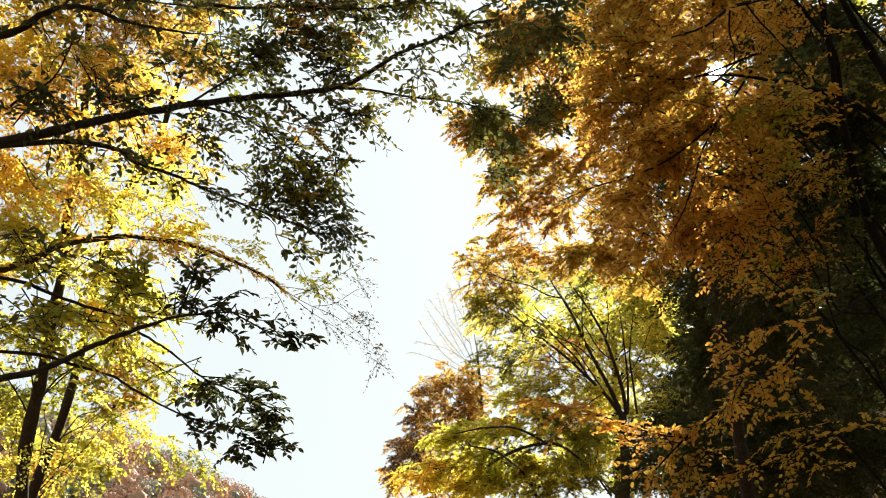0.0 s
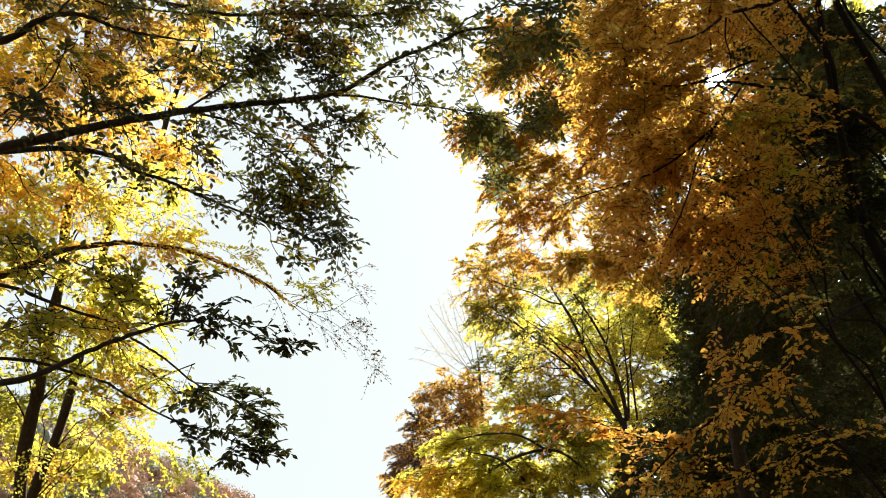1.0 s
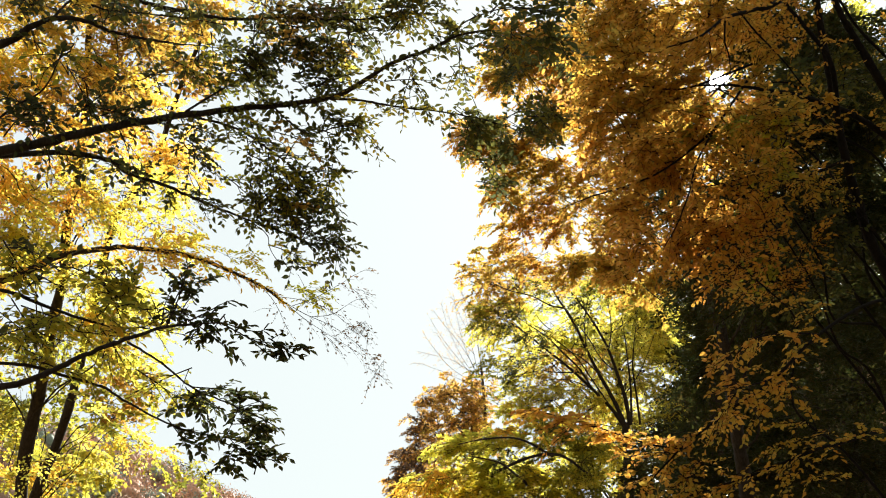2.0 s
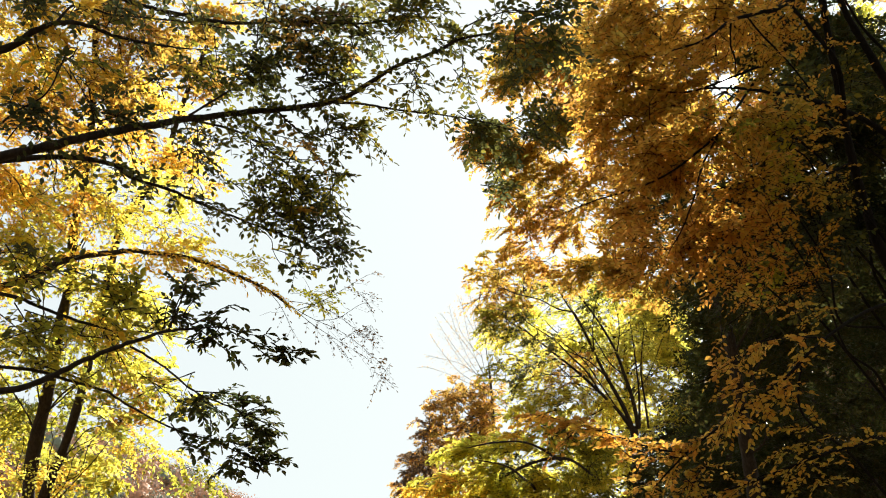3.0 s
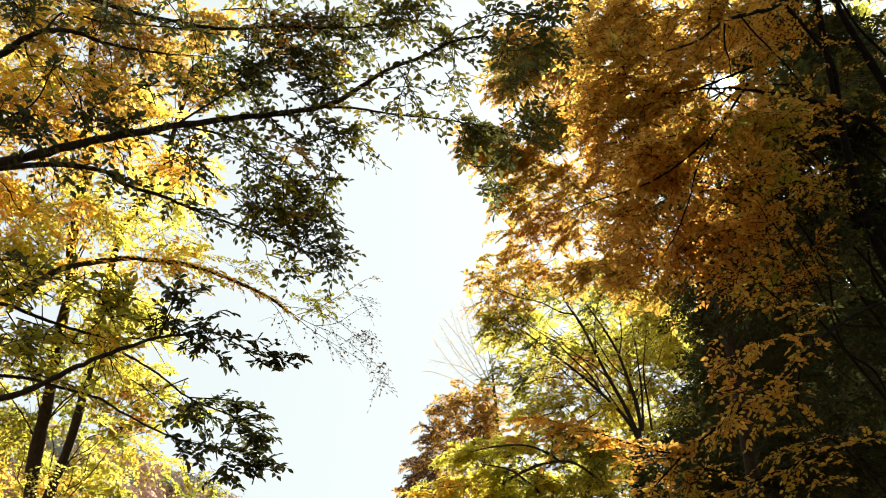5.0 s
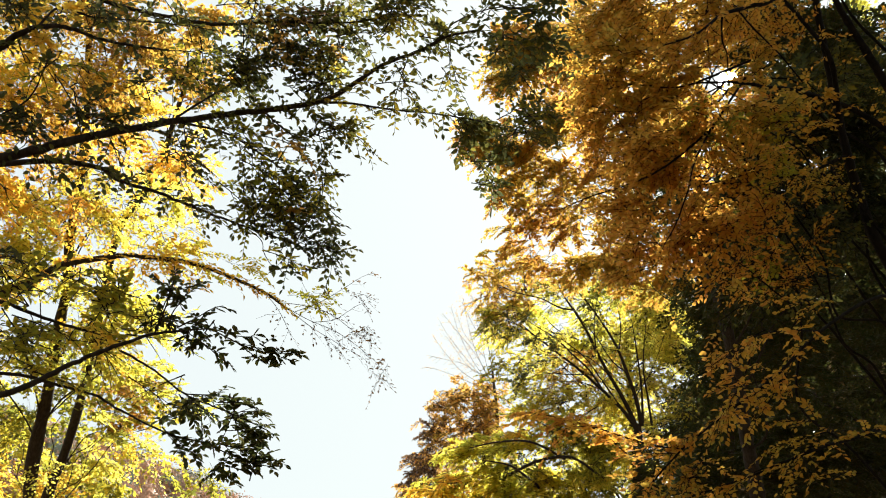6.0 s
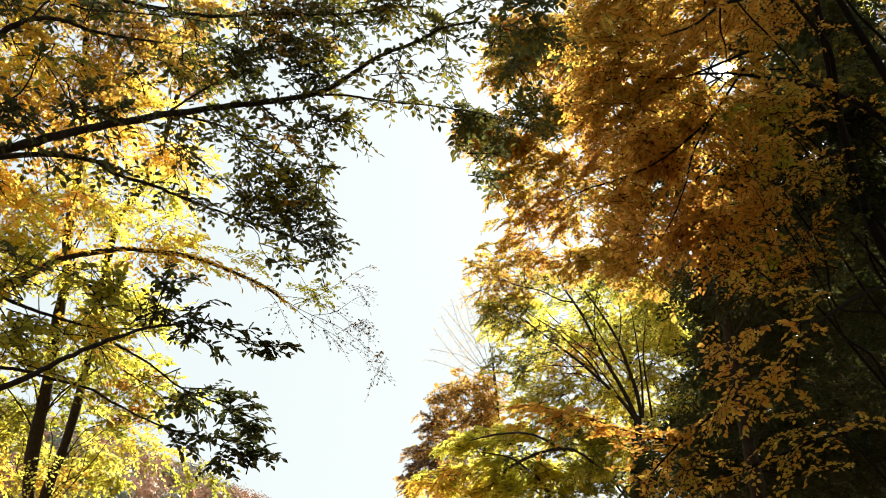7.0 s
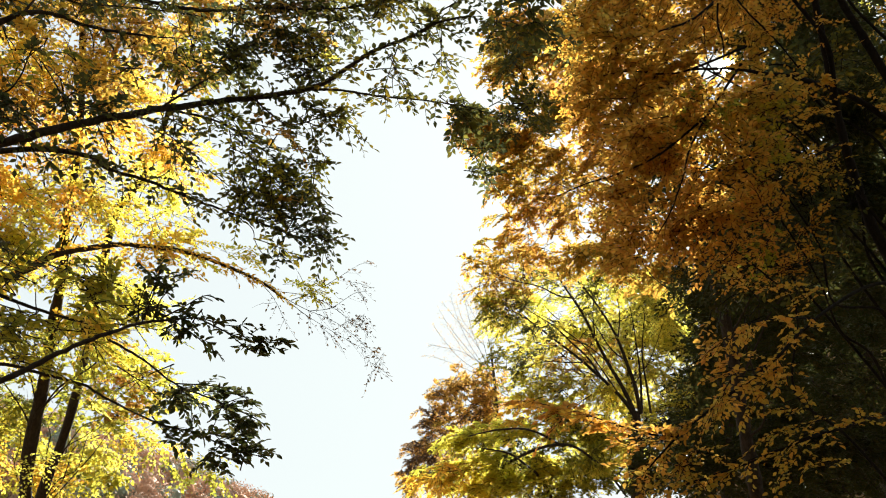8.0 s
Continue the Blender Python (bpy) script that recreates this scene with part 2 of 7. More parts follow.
class Tree:
    """A tree that is grown limb by limb and clump by clump, and then linked as one thing with its parts."""

    def __init__(self, name, label, base, bark, foliage, leaf=0.075, seed=1, group="trees along the track"):
        x, y = base
        self.root = tagged(new(name), label, "tree", group)
        self.root.location = (x, y, float(ground_height(x, y)))
        self.origin = np.array(self.root.location)
        self.bark, self.foliage, self.leaf = bark, foliage, leaf
        self.rng = np.random.default_rng(seed)
        self.tones, self.tone = [], foliage
        self.places, self.frames, self.twigs, self.stem, self.gaps = [], [], [], None, []

    def trunk(self, points, r0, r1):
        pts = [tuple(self.origin - (0, 0, 0.15)), *points]
        line = smooth_line(pts, 7)
        s = np.linspace(0, 1, len(line))
        radii = (r0 + (r1 - r0) * s) * (1 + 0.04 * np.sin(s * 37) + 0.03 * np.sin(s * 91 + 1) + 0.03 * self.rng.normal(0, 1, len(s)) + 0.7 * np.exp(-s * 28))
        self.stem = line
        self.link("trunk", *tube(line, radii, 14), self.bark)
        return self

    def link(self, name, verts, faces, material, smooth=True):
        return link_mesh(name, verts - self.origin, faces, material, self.root, smooth)

    def limb(self, points, r0, r1, twig=0.0, start=0.1, step=0.06, leaves=7, droop=0.3, size=1.0, name="branch"):
        """A limb; where twig > 0, leafy twigs of that length on both sides of it."""
        line = smooth_line(points, 6)
        rng = self.rng
        s = np.linspace(0, 1, len(line))
        span = np.linalg.norm(line[-1] - line[0])
        line = line + rng.normal(0, 0.0013 * span ** 0.5, line.shape) * (s * (1 - s) * 4)[:, None]
        knots = 1 + 0.035 * rng.normal(0, 1, len(s)) + 0.15 * (rng.random(len(s)) > 0.95)
        self.link(name, *tube(line, (r0 + (r1 - r0) * s ** 0.8) * knots, 9), self.bark)
        if twig > 0:
            run = np.concatenate([[0], np.cumsum(np.linalg.norm(np.diff(line, axis=0), axis=1))])
            n = max(3, int(run[-1] * (1 - start) / step))
            at = run[-1] * (start + (1 - start) * (np.arange(n) + rng.random(n)) / n)
            p = np.stack([np.interp(at, run, line[:, k]) for k in range(3)], 1)
            way = unit(np.stack([np.interp(at, run, np.gradient(line, axis=0)[:, k]) for k in range(3)], 1))
            side = unit(np.cross(way, (0, 0, 1.0))) * np.where(np.arange(n) % 2, 1, -1)[:, None]
            rel = at / run[-1]
            d = unit(way * (0.45 + 0.6 * rel[:, None] ** 3) + side * (0.9 - 0.5 * rel[:, None] ** 3) + rng.normal(0, 0.28, (n, 3)))
            self.sprays(p, d, twig * (0.45 + 0.75 * rng.random(n)) * (1.15 - 0.5 * rel), leaves, droop, size)
        return self

    def sprays(self, p, d, length, leaves, droop=0.3, size=1.0):
        """Flat leafy twigs that start at p, go towards d and sag; leaves alternate along them."""
        rng, n = self.rng, len(p)
        up = unit(np.array([0, 0, 1.0]) + rng.normal(0, self.tilt, (n, 3)))
        side = unit(np.cross(up, d))
        up = np.cross(d, side)
        length = np.asarray(length)[:, None]
        s = np.linspace(0, 1, self.bends)[None, :, None]
        sag = np.array([0, 0, -1.0]) * droop
        stem = p[:, None] + d[:, None] * length[:, None] * s + sag * length[:, None] * s ** 2
        self.twigs.append((stem, self.thin))
        s = ((np.arange(leaves) + 0.7) / leaves)[None, :, None]
        at = p[:, None] + d[:, None] * length[:, None] * s + sag * length[:, None] * s ** 2
        hand = np.where(np.arange(leaves) % 2, 1.0, -1.0)[None, :, None]
        hand = np.where(np.arange(leaves)[None, :, None] == leaves - 1, 0.0, hand)
        axis = d[:, None] * 0.6 + side[:, None] * hand * 0.85 + sag * 0.3 * s + rng.normal(0, 0.22, (n, leaves, 3))
        axis = axis - np.array([0, 0, 0.06])
        normal = up[:, None] + rng.normal(0, self.ruffle, (n, leaves, 3))
        size = self.leaf * size * (0.62 + 0.55 * rng.random((n, leaves)))
        keep = rng.random((n, leaves)) > 0.1
        self.tones.append(self.tone)
        self.places.append(at[keep])
        self.frames.append(leaf_frames(axis[keep], normal[keep], size[keep]))

    def clump(self, c, r, n, twig=0.4, leaves=9, droop=0.3, hole=-0.55, limb=0.0, size=1.0, arms=5, rows=5):
        """A bunch of about n leafy twigs, on boughs inside an uneven ellipsoid; limb > 0 ties it to the trunk with a limb of that radius."""
        rng = self.rng
        c, r = np.array(c, float), np.array(r, float)
        m = max(2, round(n / rows))
        q = unit(rng.normal(0, 1, (m, 3))) * rng.random((m, 1)) ** 0.42
        wave = sum(np.sin(q @ rng.normal(0, (2.6, 2.6, 5.0)) + rng.random() * 6.3) for _ in range(4)) / 2
        rim = np.linalg.norm(q, axis=1)
        q = q[(wave > hole) & (rim < 0.8 + 0.3 * wave)]
        p = c + q * r
        heart = np.array([self.origin[0], self.origin[1], c[2]])
        d = unit(unit((p - heart) * (1, 1, 0)) * 0.5 + q * 0.6 + rng.normal(0, 0.45, q.shape) - (0, 0, 0.12))
        k = len(p)
        if k:
            # each bough is a flat fan of twigs on a common stalk
            reach = twig * 1.5 * (0.6 + 0.6 * rng.random((k, 1)))
            p = p - d * reach * 0.6
            side = unit(np.cross(unit(np.array([0, 0, 1.0]) + rng.normal(0, 0.25, (k, 3))), d))
            along = np.linspace(0, 1, self.bends + 1)[None, :, None]
            sag = np.array([0, 0, -0.5 * droop])
            self.twigs.append((p[:, None] + d[:, None] * reach[:, None] * along + sag * reach[:, None] * along ** 2, self.thin * 1.5))
            for j in range(rows):
                s = (j + 0.5 + rng.uniform(-0.3, 0.3, (k, 1))) / rows
                hand = 1 if j % 2 else -1
                at = p + d * reach * s + sag * reach * s ** 2
                out = unit(d * (0.5 + 0.6 * s) + side * hand * (0.9 - 0.6 * s) + rng.normal(0, 0.16, (k, 3)))
                self.sprays(at, out, twig * (1.1 - 0.4 * s[:, 0]) * (0.6 + 0.5 * rng.random(k)), leaves, droop, size)
        if arms:
            ends = c + unit(rng.normal(0, 1, (arms, 3))) * r * 0.85
            s = np.linspace(0, 1, 6)[None, :, None]
            bend = rng.normal(0, 0.12, (arms, 1, 3)) * r
            self.twigs.append((c + (ends - c)[:, None] * s + bend * s * (1 - s) * 4, self.thin + 0.006 * float(r.mean())))
        if limb > 0 and self.stem is not None:
            near = self.stem[np.argmin(np.abs(self.stem[:, 2] - c[2] + 0.5))]
            reach = np.linalg.norm((c - near) * (1, 1, 0))
            low = max(c[2] - 0.55 * reach - 0.4, self.origin[2] + 1.0)
            low = min(low, self.stem[-1][2] - 0.2)
            foot = self.stem[np.argmin(np.abs(self.stem[:, 2] - low))]
            way = [foot + (c - foot) * f + (0, 0, 0.4 * f * (1 - f) * reach) + rng.normal(0, 0.05, 3) * reach for f in (0.2, 0.4, 0.6, 0.8)]
            self.limb([foot, *way, c], limb, limb * 0.25)
        return self

    def use(self, tone):
        """The leaves that follow are of this tone."""
        self.tone = tone
        return self

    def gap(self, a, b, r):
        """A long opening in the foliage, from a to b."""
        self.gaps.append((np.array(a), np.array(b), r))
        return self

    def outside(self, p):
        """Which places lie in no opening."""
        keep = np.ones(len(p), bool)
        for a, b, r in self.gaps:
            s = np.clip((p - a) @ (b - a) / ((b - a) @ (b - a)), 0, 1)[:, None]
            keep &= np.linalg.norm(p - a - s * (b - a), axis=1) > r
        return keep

    def done(self, pieces=0, part="crown"):
        """Links twigs and leaves. The pieces that stand foremost are objects of their own."""
        for stems, thick in self.twigs[:]:
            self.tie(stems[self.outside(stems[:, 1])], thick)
        counts = [len(p) for p in self.places]
        places, frames = np.vstack(self.places), np.concatenate(self.frames)
        kinds = list(dict.fromkeys([self.foliage] + self.tones))
        tone = np.repeat([kinds.index(k) for k in self.tones], counts)
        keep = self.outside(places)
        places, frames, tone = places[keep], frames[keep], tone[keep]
        order = np.argsort(places[:, 1])
        first, rest = order[:pieces], order[pieces:]
        crowns = {}
        shape, sides = (FINE_LEAF, FINE_FACES) if self.fine else (LEAF, LEAF_FACES)
        shape = shape * (1, self.wide, 1)
        for k, kind in enumerate(kinds):
            some = rest[tone[rest] == k]
            if not len(some):
                continue
            verts = places[some][:, None] + np.einsum("nij,vj->nvi", frames[some], shape)
            faces = (np.arange(len(some)) * len(shape))[:, None, None] + sides
            crowns[k] = tagged(self.link(part, verts.reshape(-1, 3), faces.reshape(-1, sides.shape[1]), kind), kind="stuff")
        if self.wood:
            verts, quads, n = [], [], 0
            for v, f in self.wood:
                verts.append(v)
                quads.append(f + n)
                n += len(v)
            tagged(self.link("twigwork", np.vstack(verts), np.vstack(quads), self.bark), kind="stuff")
        if pieces:
            shapes = []
            for kind in kinds:
                me = bpy.data.meshes.new("leaf")
                me.from_pydata(shape.tolist(), [], sides.tolist())
                me.polygons.foreach_set("use_smooth", np.full(2, True))
                me.materials.append(kind)
                shapes.append(me)
            for i in first:
                ob = new("leaf", shapes[tone[i]])
                ob.parent = crowns.get(tone[i], self.root)
                m = Matrix(frames[i].tolist()).to_4x4()
                m.translation = places[i] - self.origin
                ob.matrix_basis = m
        return self.root

    wood, thin, bends, tilt, ruffle, wide, fine = None, 0.003, 2, 0.18, 0.3, 1.0, False

    def tie(self, stems, thick):
        """Many thin three-sided stems at once."""
        if self.wood is None:
            self.wood = []
        n, k, _ = stems.shape
        if n == 0:
            return
        way = unit(stems[:, -1] - stems[:, 0])
        a = unit(np.cross(way, np.array([0.2, 0.9, 0.37])))
        b = np.cross(way, a)
        radius = thick * np.linspace(1, 0.35, k)
        turn = np.array([0, 2.094, 4.189])
        ring = np.cos(turn)[None, :, None] * a[:, None] + np.sin(turn)[None, :, None] * b[:, None]
        verts = stems[:, :, None] + ring[:, None] * radius[None, :, None, None]
        i, j = np.meshgrid(np.arange(k - 1), np.arange(3), indexing="ij")
        m = (j + 1) % 3
        quad = np.stack([i * 3 + j, i * 3 + m, (i + 1) * 3 + m, (i + 1) * 3 + j], -1).reshape(-1, 4)
        faces = (np.arange(n) * 3 * k)[:, None, None] + quad
        self.wood.append((verts.reshape(-1, 3), faces.reshape(-1, 4)))



# ---- the trees ----
hornbeam = Tree("hornbeam_tree", "hornbeam with dark green leaves and long limbs over the track",
                (-4.60, 4.60), DARK_BARK, GREEN, 0.066, 11)
hornbeam.bends, hornbeam.fine, hornbeam.ruffle, hornbeam.wide = 4, True, 0.5, 1.1
hornbeam.trunk([(-4.56, 5.27, 2.66), (-4.59, 4.58, 4.3), (-4.78, 3.58, 7.03), (-5.06, 2.49, 10.17)], 0.2, 0.07)
hornbeam.limb([(-4.57, 4.74, 3.98), (-3.2, 4.53, 4.17), (-2.55, 4.49, 4.25), (-2.1, 4.37, 4.27), (-1.84, 4.43, 4.39), (-1.57, 4.73, 4.67), (-1.24, 5.04, 4.94), (-0.88, 4.95, 4.92), (-0.61, 4.84, 4.91), (-0.43, 4.71, 4.94), (-0.27, 4.67, 5.03), (-0.08, 4.64, 5.09), (0.08, 4.6, 5.16), (0.28, 4.67, 5.26)], 0.033, 0.006, twig=0.22, start=0.62, step=0.0425, leaves=7, size=0.76)
hornbeam.limb([(-0.66, 4.85, 4.89), (-0.48, 4.94, 4.94), (-0.29, 5.12, 5.02), (-0.05, 5.3, 5.11), (0.24, 5.49, 5.18), (0.43, 5.51, 5.13)], 0.0084, 0.00375, twig=0.15, start=0.15, step=0.051, leaves=6, size=0.76)
hornbeam.limb([(-0.08, 4.64, 5.09), (0.02, 4.62, 5.13), (0.1, 4.58, 5.22), (0.21, 4.55, 5.27), (0.39, 4.53, 5.31), (0.57, 4.54, 5.29)], 0.0054, 0.003, twig=0.17, start=0.1, step=0.0425, leaves=6, size=0.76)
hornbeam.limb([(-3.2, 4.53, 4.17), (-2.18, 4.56, 4.33), (-1.9, 4.83, 4.46), (-1.86, 5.13, 4.54), (-1.68, 5.34, 4.57), (-1.48, 5.56, 4.57), (-1.25, 5.69, 4.53), (-1.03, 5.73, 4.46), (-0.81, 5.77, 4.38)], 0.018, 0.00375, twig=0.2, start=0.35, step=0.0425, leaves=7, size=0.76)
hornbeam.limb([(-1.23, 5.69, 4.52), (-1.12, 5.73, 4.44), (-1.1, 5.77, 4.36), (-1.03, 5.81, 4.28), (-0.89, 5.81, 4.28)], 0.003, 0.00225, twig=0.099, start=0.6, step=0.085, leaves=5, size=0.76)
hornbeam.limb([(-1.59, 4.89, 4.81), (-1.31, 5.09, 4.86), (-1.18, 5.29, 4.89), (-0.96, 5.54, 4.83), (-0.79, 5.71, 4.72), (-0.68, 5.78, 4.59)], 0.0084, 0.003, twig=0.22, start=0.2, step=0.0298, leaves=7, size=0.76)
hornbeam.limb([(-1.47, 4.8, 4.76), (-1.31, 4.99, 5.06), (-1.11, 5.09, 5.3), (-0.87, 5.1, 5.52), (-0.66, 5.03, 5.65), (-0.44, 4.99, 5.75)], 0.0072, 0.003, twig=0.24, start=0.15, step=0.034, leaves=7, size=0.76)
hornbeam.limb([(-1.02, 4.95, 4.91), (-0.83, 5.11, 4.82), (-0.63, 5.09, 4.85), (-0.49, 5.09, 4.86)], 0.0048, 0.00225, twig=0.17, start=0.1, step=0.0425, leaves=6, size=0.76)
hornbeam.limb([(-4.61, 4.13, 5.46), (-2.91, 4.03, 5.21), (-2.22, 4.21, 5.29), (-1.76, 4.61, 5.39), (-1.31, 4.81, 5.43), (-0.97, 4.8, 5.44), (-0.56, 4.81, 5.43), (-0.22, 4.79, 5.46)], 0.021, 0.00375, twig=0.25, start=0.5, step=0.0425, leaves=7, size=0.76)
hornbeam.limb([(-2.22, 4.21, 5.29), (-1.54, 4.33, 5.49), (-0.94, 4.52, 5.57), (-0.35, 4.63, 5.57), (0.05, 4.64, 5.54)], 0.012, 0.00375, twig=0.25, start=0.3, step=0.0425, leaves=7, size=0.76)
hornbeam.limb([(-4.57, 4.51, 4.44), (-2.79, 4.13, 4.53), (-2.18, 3.99, 4.61), (-2.04, 3.95, 4.68), (-1.93, 3.93, 4.72), (-1.83, 4.01, 4.78), (-1.72, 4.12, 4.8), (-1.55, 4.13, 4.76), (-1.4, 4.31, 4.86)], 0.0252, 0.0045, twig=0.12, start=0.45, step=0.085, leaves=5, size=0.76)
hornbeam.limb([(-1.93, 3.93, 4.72), (-1.86, 3.97, 4.87), (-1.75, 4.15, 4.95), (-1.61, 4.32, 5.07), (-1.41, 4.49, 5.17), (-1.22, 4.5, 5.14)], 0.0072, 0.003, twig=0.15, start=0.15, step=0.051, leaves=6, size=0.76)
hornbeam.limb([(-2.14, 4.06, 4.23), (-2.06, 4.03, 4.28), (-1.93, 4.0, 4.36), (-1.84, 3.92, 4.52), (-1.82, 3.9, 4.55)], 0.006, 0.003, twig=0.12, start=0.2, step=0.0595, leaves=5, size=0.76)
hornbeam.use(GREEN)
hornbeam.limb([(-4.53, 5.09, 3.03), (-2.83, 4.48, 2.9), (-1.96, 4.24, 2.94), (-1.73, 4.21, 3.01), (-1.56, 4.17, 3.08), (-1.38, 4.14, 3.14), (-1.26, 4.22, 3.22), (-1.13, 4.31, 3.27)], 0.021, 0.005)
hornbeam.limb([(-1.26, 4.26, 3.25), (-1.24, 4.22, 3.33), (-1.20, 4.18, 3.41), (-1.17, 4.14, 3.49)], 0.004, 0.0015, twig=0.07, start=0.12, step=0.036, leaves=5, size=0.58, droop=0.05)
hornbeam.limb([(-1.22, 4.26, 3.25), (-1.19, 4.22, 3.32), (-1.15, 4.20, 3.37), (-1.12, 4.18, 3.41)], 0.004, 0.0015, twig=0.07, start=0.12, step=0.036, leaves=5, size=0.58, droop=0.05)
hornbeam.limb([(-1.29, 4.26, 3.25), (-1.28, 4.22, 3.32), (-1.25, 4.19, 3.39)], 0.004, 0.0015, twig=0.07, start=0.12, step=0.036, leaves=5, size=0.58, droop=0.05)
# the shade tone puts the silhouette darkness of these sprays into colour
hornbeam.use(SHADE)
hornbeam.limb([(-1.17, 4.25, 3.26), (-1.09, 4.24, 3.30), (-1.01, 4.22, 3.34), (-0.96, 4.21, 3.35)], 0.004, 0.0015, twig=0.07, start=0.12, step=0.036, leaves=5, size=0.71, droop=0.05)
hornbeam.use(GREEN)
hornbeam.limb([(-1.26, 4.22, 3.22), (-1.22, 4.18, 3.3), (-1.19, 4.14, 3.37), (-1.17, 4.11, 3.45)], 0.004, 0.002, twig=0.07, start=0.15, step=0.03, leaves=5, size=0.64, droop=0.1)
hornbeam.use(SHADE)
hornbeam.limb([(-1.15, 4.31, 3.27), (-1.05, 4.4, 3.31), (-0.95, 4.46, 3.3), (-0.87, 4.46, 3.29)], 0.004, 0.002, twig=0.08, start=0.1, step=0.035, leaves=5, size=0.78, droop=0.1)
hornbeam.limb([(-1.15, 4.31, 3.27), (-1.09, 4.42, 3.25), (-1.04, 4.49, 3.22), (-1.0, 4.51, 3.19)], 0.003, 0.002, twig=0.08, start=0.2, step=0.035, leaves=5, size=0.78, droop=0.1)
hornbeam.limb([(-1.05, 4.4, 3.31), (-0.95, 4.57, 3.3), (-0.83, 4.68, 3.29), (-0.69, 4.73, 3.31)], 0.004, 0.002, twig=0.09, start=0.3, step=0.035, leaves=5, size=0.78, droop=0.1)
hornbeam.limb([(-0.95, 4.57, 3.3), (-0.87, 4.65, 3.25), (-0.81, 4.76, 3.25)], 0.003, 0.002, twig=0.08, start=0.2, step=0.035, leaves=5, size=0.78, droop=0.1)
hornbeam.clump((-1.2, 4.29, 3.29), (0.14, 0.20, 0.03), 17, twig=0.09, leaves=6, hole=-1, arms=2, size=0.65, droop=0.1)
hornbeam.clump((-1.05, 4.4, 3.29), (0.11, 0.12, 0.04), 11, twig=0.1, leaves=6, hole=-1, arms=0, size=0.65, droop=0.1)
hornbeam.use(GREEN)
hornbeam.limb([(-3.02, 4.45, 3.65), (-2.23, 4.6, 3.56), (-2.08, 4.63, 3.52), (-1.92, 4.75, 3.49), (-1.75, 4.88, 3.47), (-1.64, 4.91, 3.4), (-1.49, 5.05, 3.33), (-1.36, 5.2, 3.25), (-1.23, 5.33, 3.22), (-1.07, 5.36, 3.16), (-0.92, 5.39, 3.09)], 0.011, 0.003, twig=0.14, start=0.86, step=0.035, leaves=6, size=0.78, droop=0.1)
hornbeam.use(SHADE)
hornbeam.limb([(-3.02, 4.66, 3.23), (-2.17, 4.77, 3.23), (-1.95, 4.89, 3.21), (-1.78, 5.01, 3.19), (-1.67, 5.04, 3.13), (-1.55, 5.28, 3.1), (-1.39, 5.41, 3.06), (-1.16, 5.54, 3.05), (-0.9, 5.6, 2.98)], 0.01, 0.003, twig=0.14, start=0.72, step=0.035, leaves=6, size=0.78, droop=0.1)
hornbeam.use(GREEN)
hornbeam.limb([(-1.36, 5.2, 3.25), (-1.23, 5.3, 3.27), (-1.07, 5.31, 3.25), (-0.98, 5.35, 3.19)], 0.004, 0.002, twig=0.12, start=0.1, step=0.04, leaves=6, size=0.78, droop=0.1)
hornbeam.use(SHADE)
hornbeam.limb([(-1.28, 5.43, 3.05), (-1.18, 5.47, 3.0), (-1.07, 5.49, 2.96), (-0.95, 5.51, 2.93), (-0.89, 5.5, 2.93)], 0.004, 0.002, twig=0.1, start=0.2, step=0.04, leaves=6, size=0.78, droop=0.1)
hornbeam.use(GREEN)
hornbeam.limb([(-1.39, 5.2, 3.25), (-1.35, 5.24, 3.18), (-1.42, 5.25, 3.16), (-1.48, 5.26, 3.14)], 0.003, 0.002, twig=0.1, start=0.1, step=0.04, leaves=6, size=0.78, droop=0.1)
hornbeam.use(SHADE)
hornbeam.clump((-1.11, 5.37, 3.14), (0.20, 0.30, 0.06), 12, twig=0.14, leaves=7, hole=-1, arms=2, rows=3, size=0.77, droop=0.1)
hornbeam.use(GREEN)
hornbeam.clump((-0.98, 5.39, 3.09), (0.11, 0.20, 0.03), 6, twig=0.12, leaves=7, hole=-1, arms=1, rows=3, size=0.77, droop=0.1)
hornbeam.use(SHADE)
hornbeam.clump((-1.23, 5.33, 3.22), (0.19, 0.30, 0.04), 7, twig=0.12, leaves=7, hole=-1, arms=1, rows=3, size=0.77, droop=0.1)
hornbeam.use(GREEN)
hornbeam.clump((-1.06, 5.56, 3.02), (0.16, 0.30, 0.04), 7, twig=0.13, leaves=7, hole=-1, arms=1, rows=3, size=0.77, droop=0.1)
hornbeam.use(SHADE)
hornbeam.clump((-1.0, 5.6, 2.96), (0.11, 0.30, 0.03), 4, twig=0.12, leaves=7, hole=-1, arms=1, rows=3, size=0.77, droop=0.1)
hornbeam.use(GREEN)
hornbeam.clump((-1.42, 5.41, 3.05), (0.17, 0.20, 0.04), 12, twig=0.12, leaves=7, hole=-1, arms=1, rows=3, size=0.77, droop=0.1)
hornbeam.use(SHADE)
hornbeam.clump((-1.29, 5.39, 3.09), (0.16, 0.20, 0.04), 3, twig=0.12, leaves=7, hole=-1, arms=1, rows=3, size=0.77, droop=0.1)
hornbeam.use(GREEN)
hornbeam.clump((-2.06, 4.06, 4.69), (0.10, 0.35, 0.06), 13, twig=0.19, leaves=8, hole=-0.7, arms=3, size=0.69)
hornbeam.clump((-2.04, 4.24, 4.30), (0.12, 0.35, 0.11), 79, twig=0.19, leaves=8, hole=-0.7, arms=3, size=0.69)
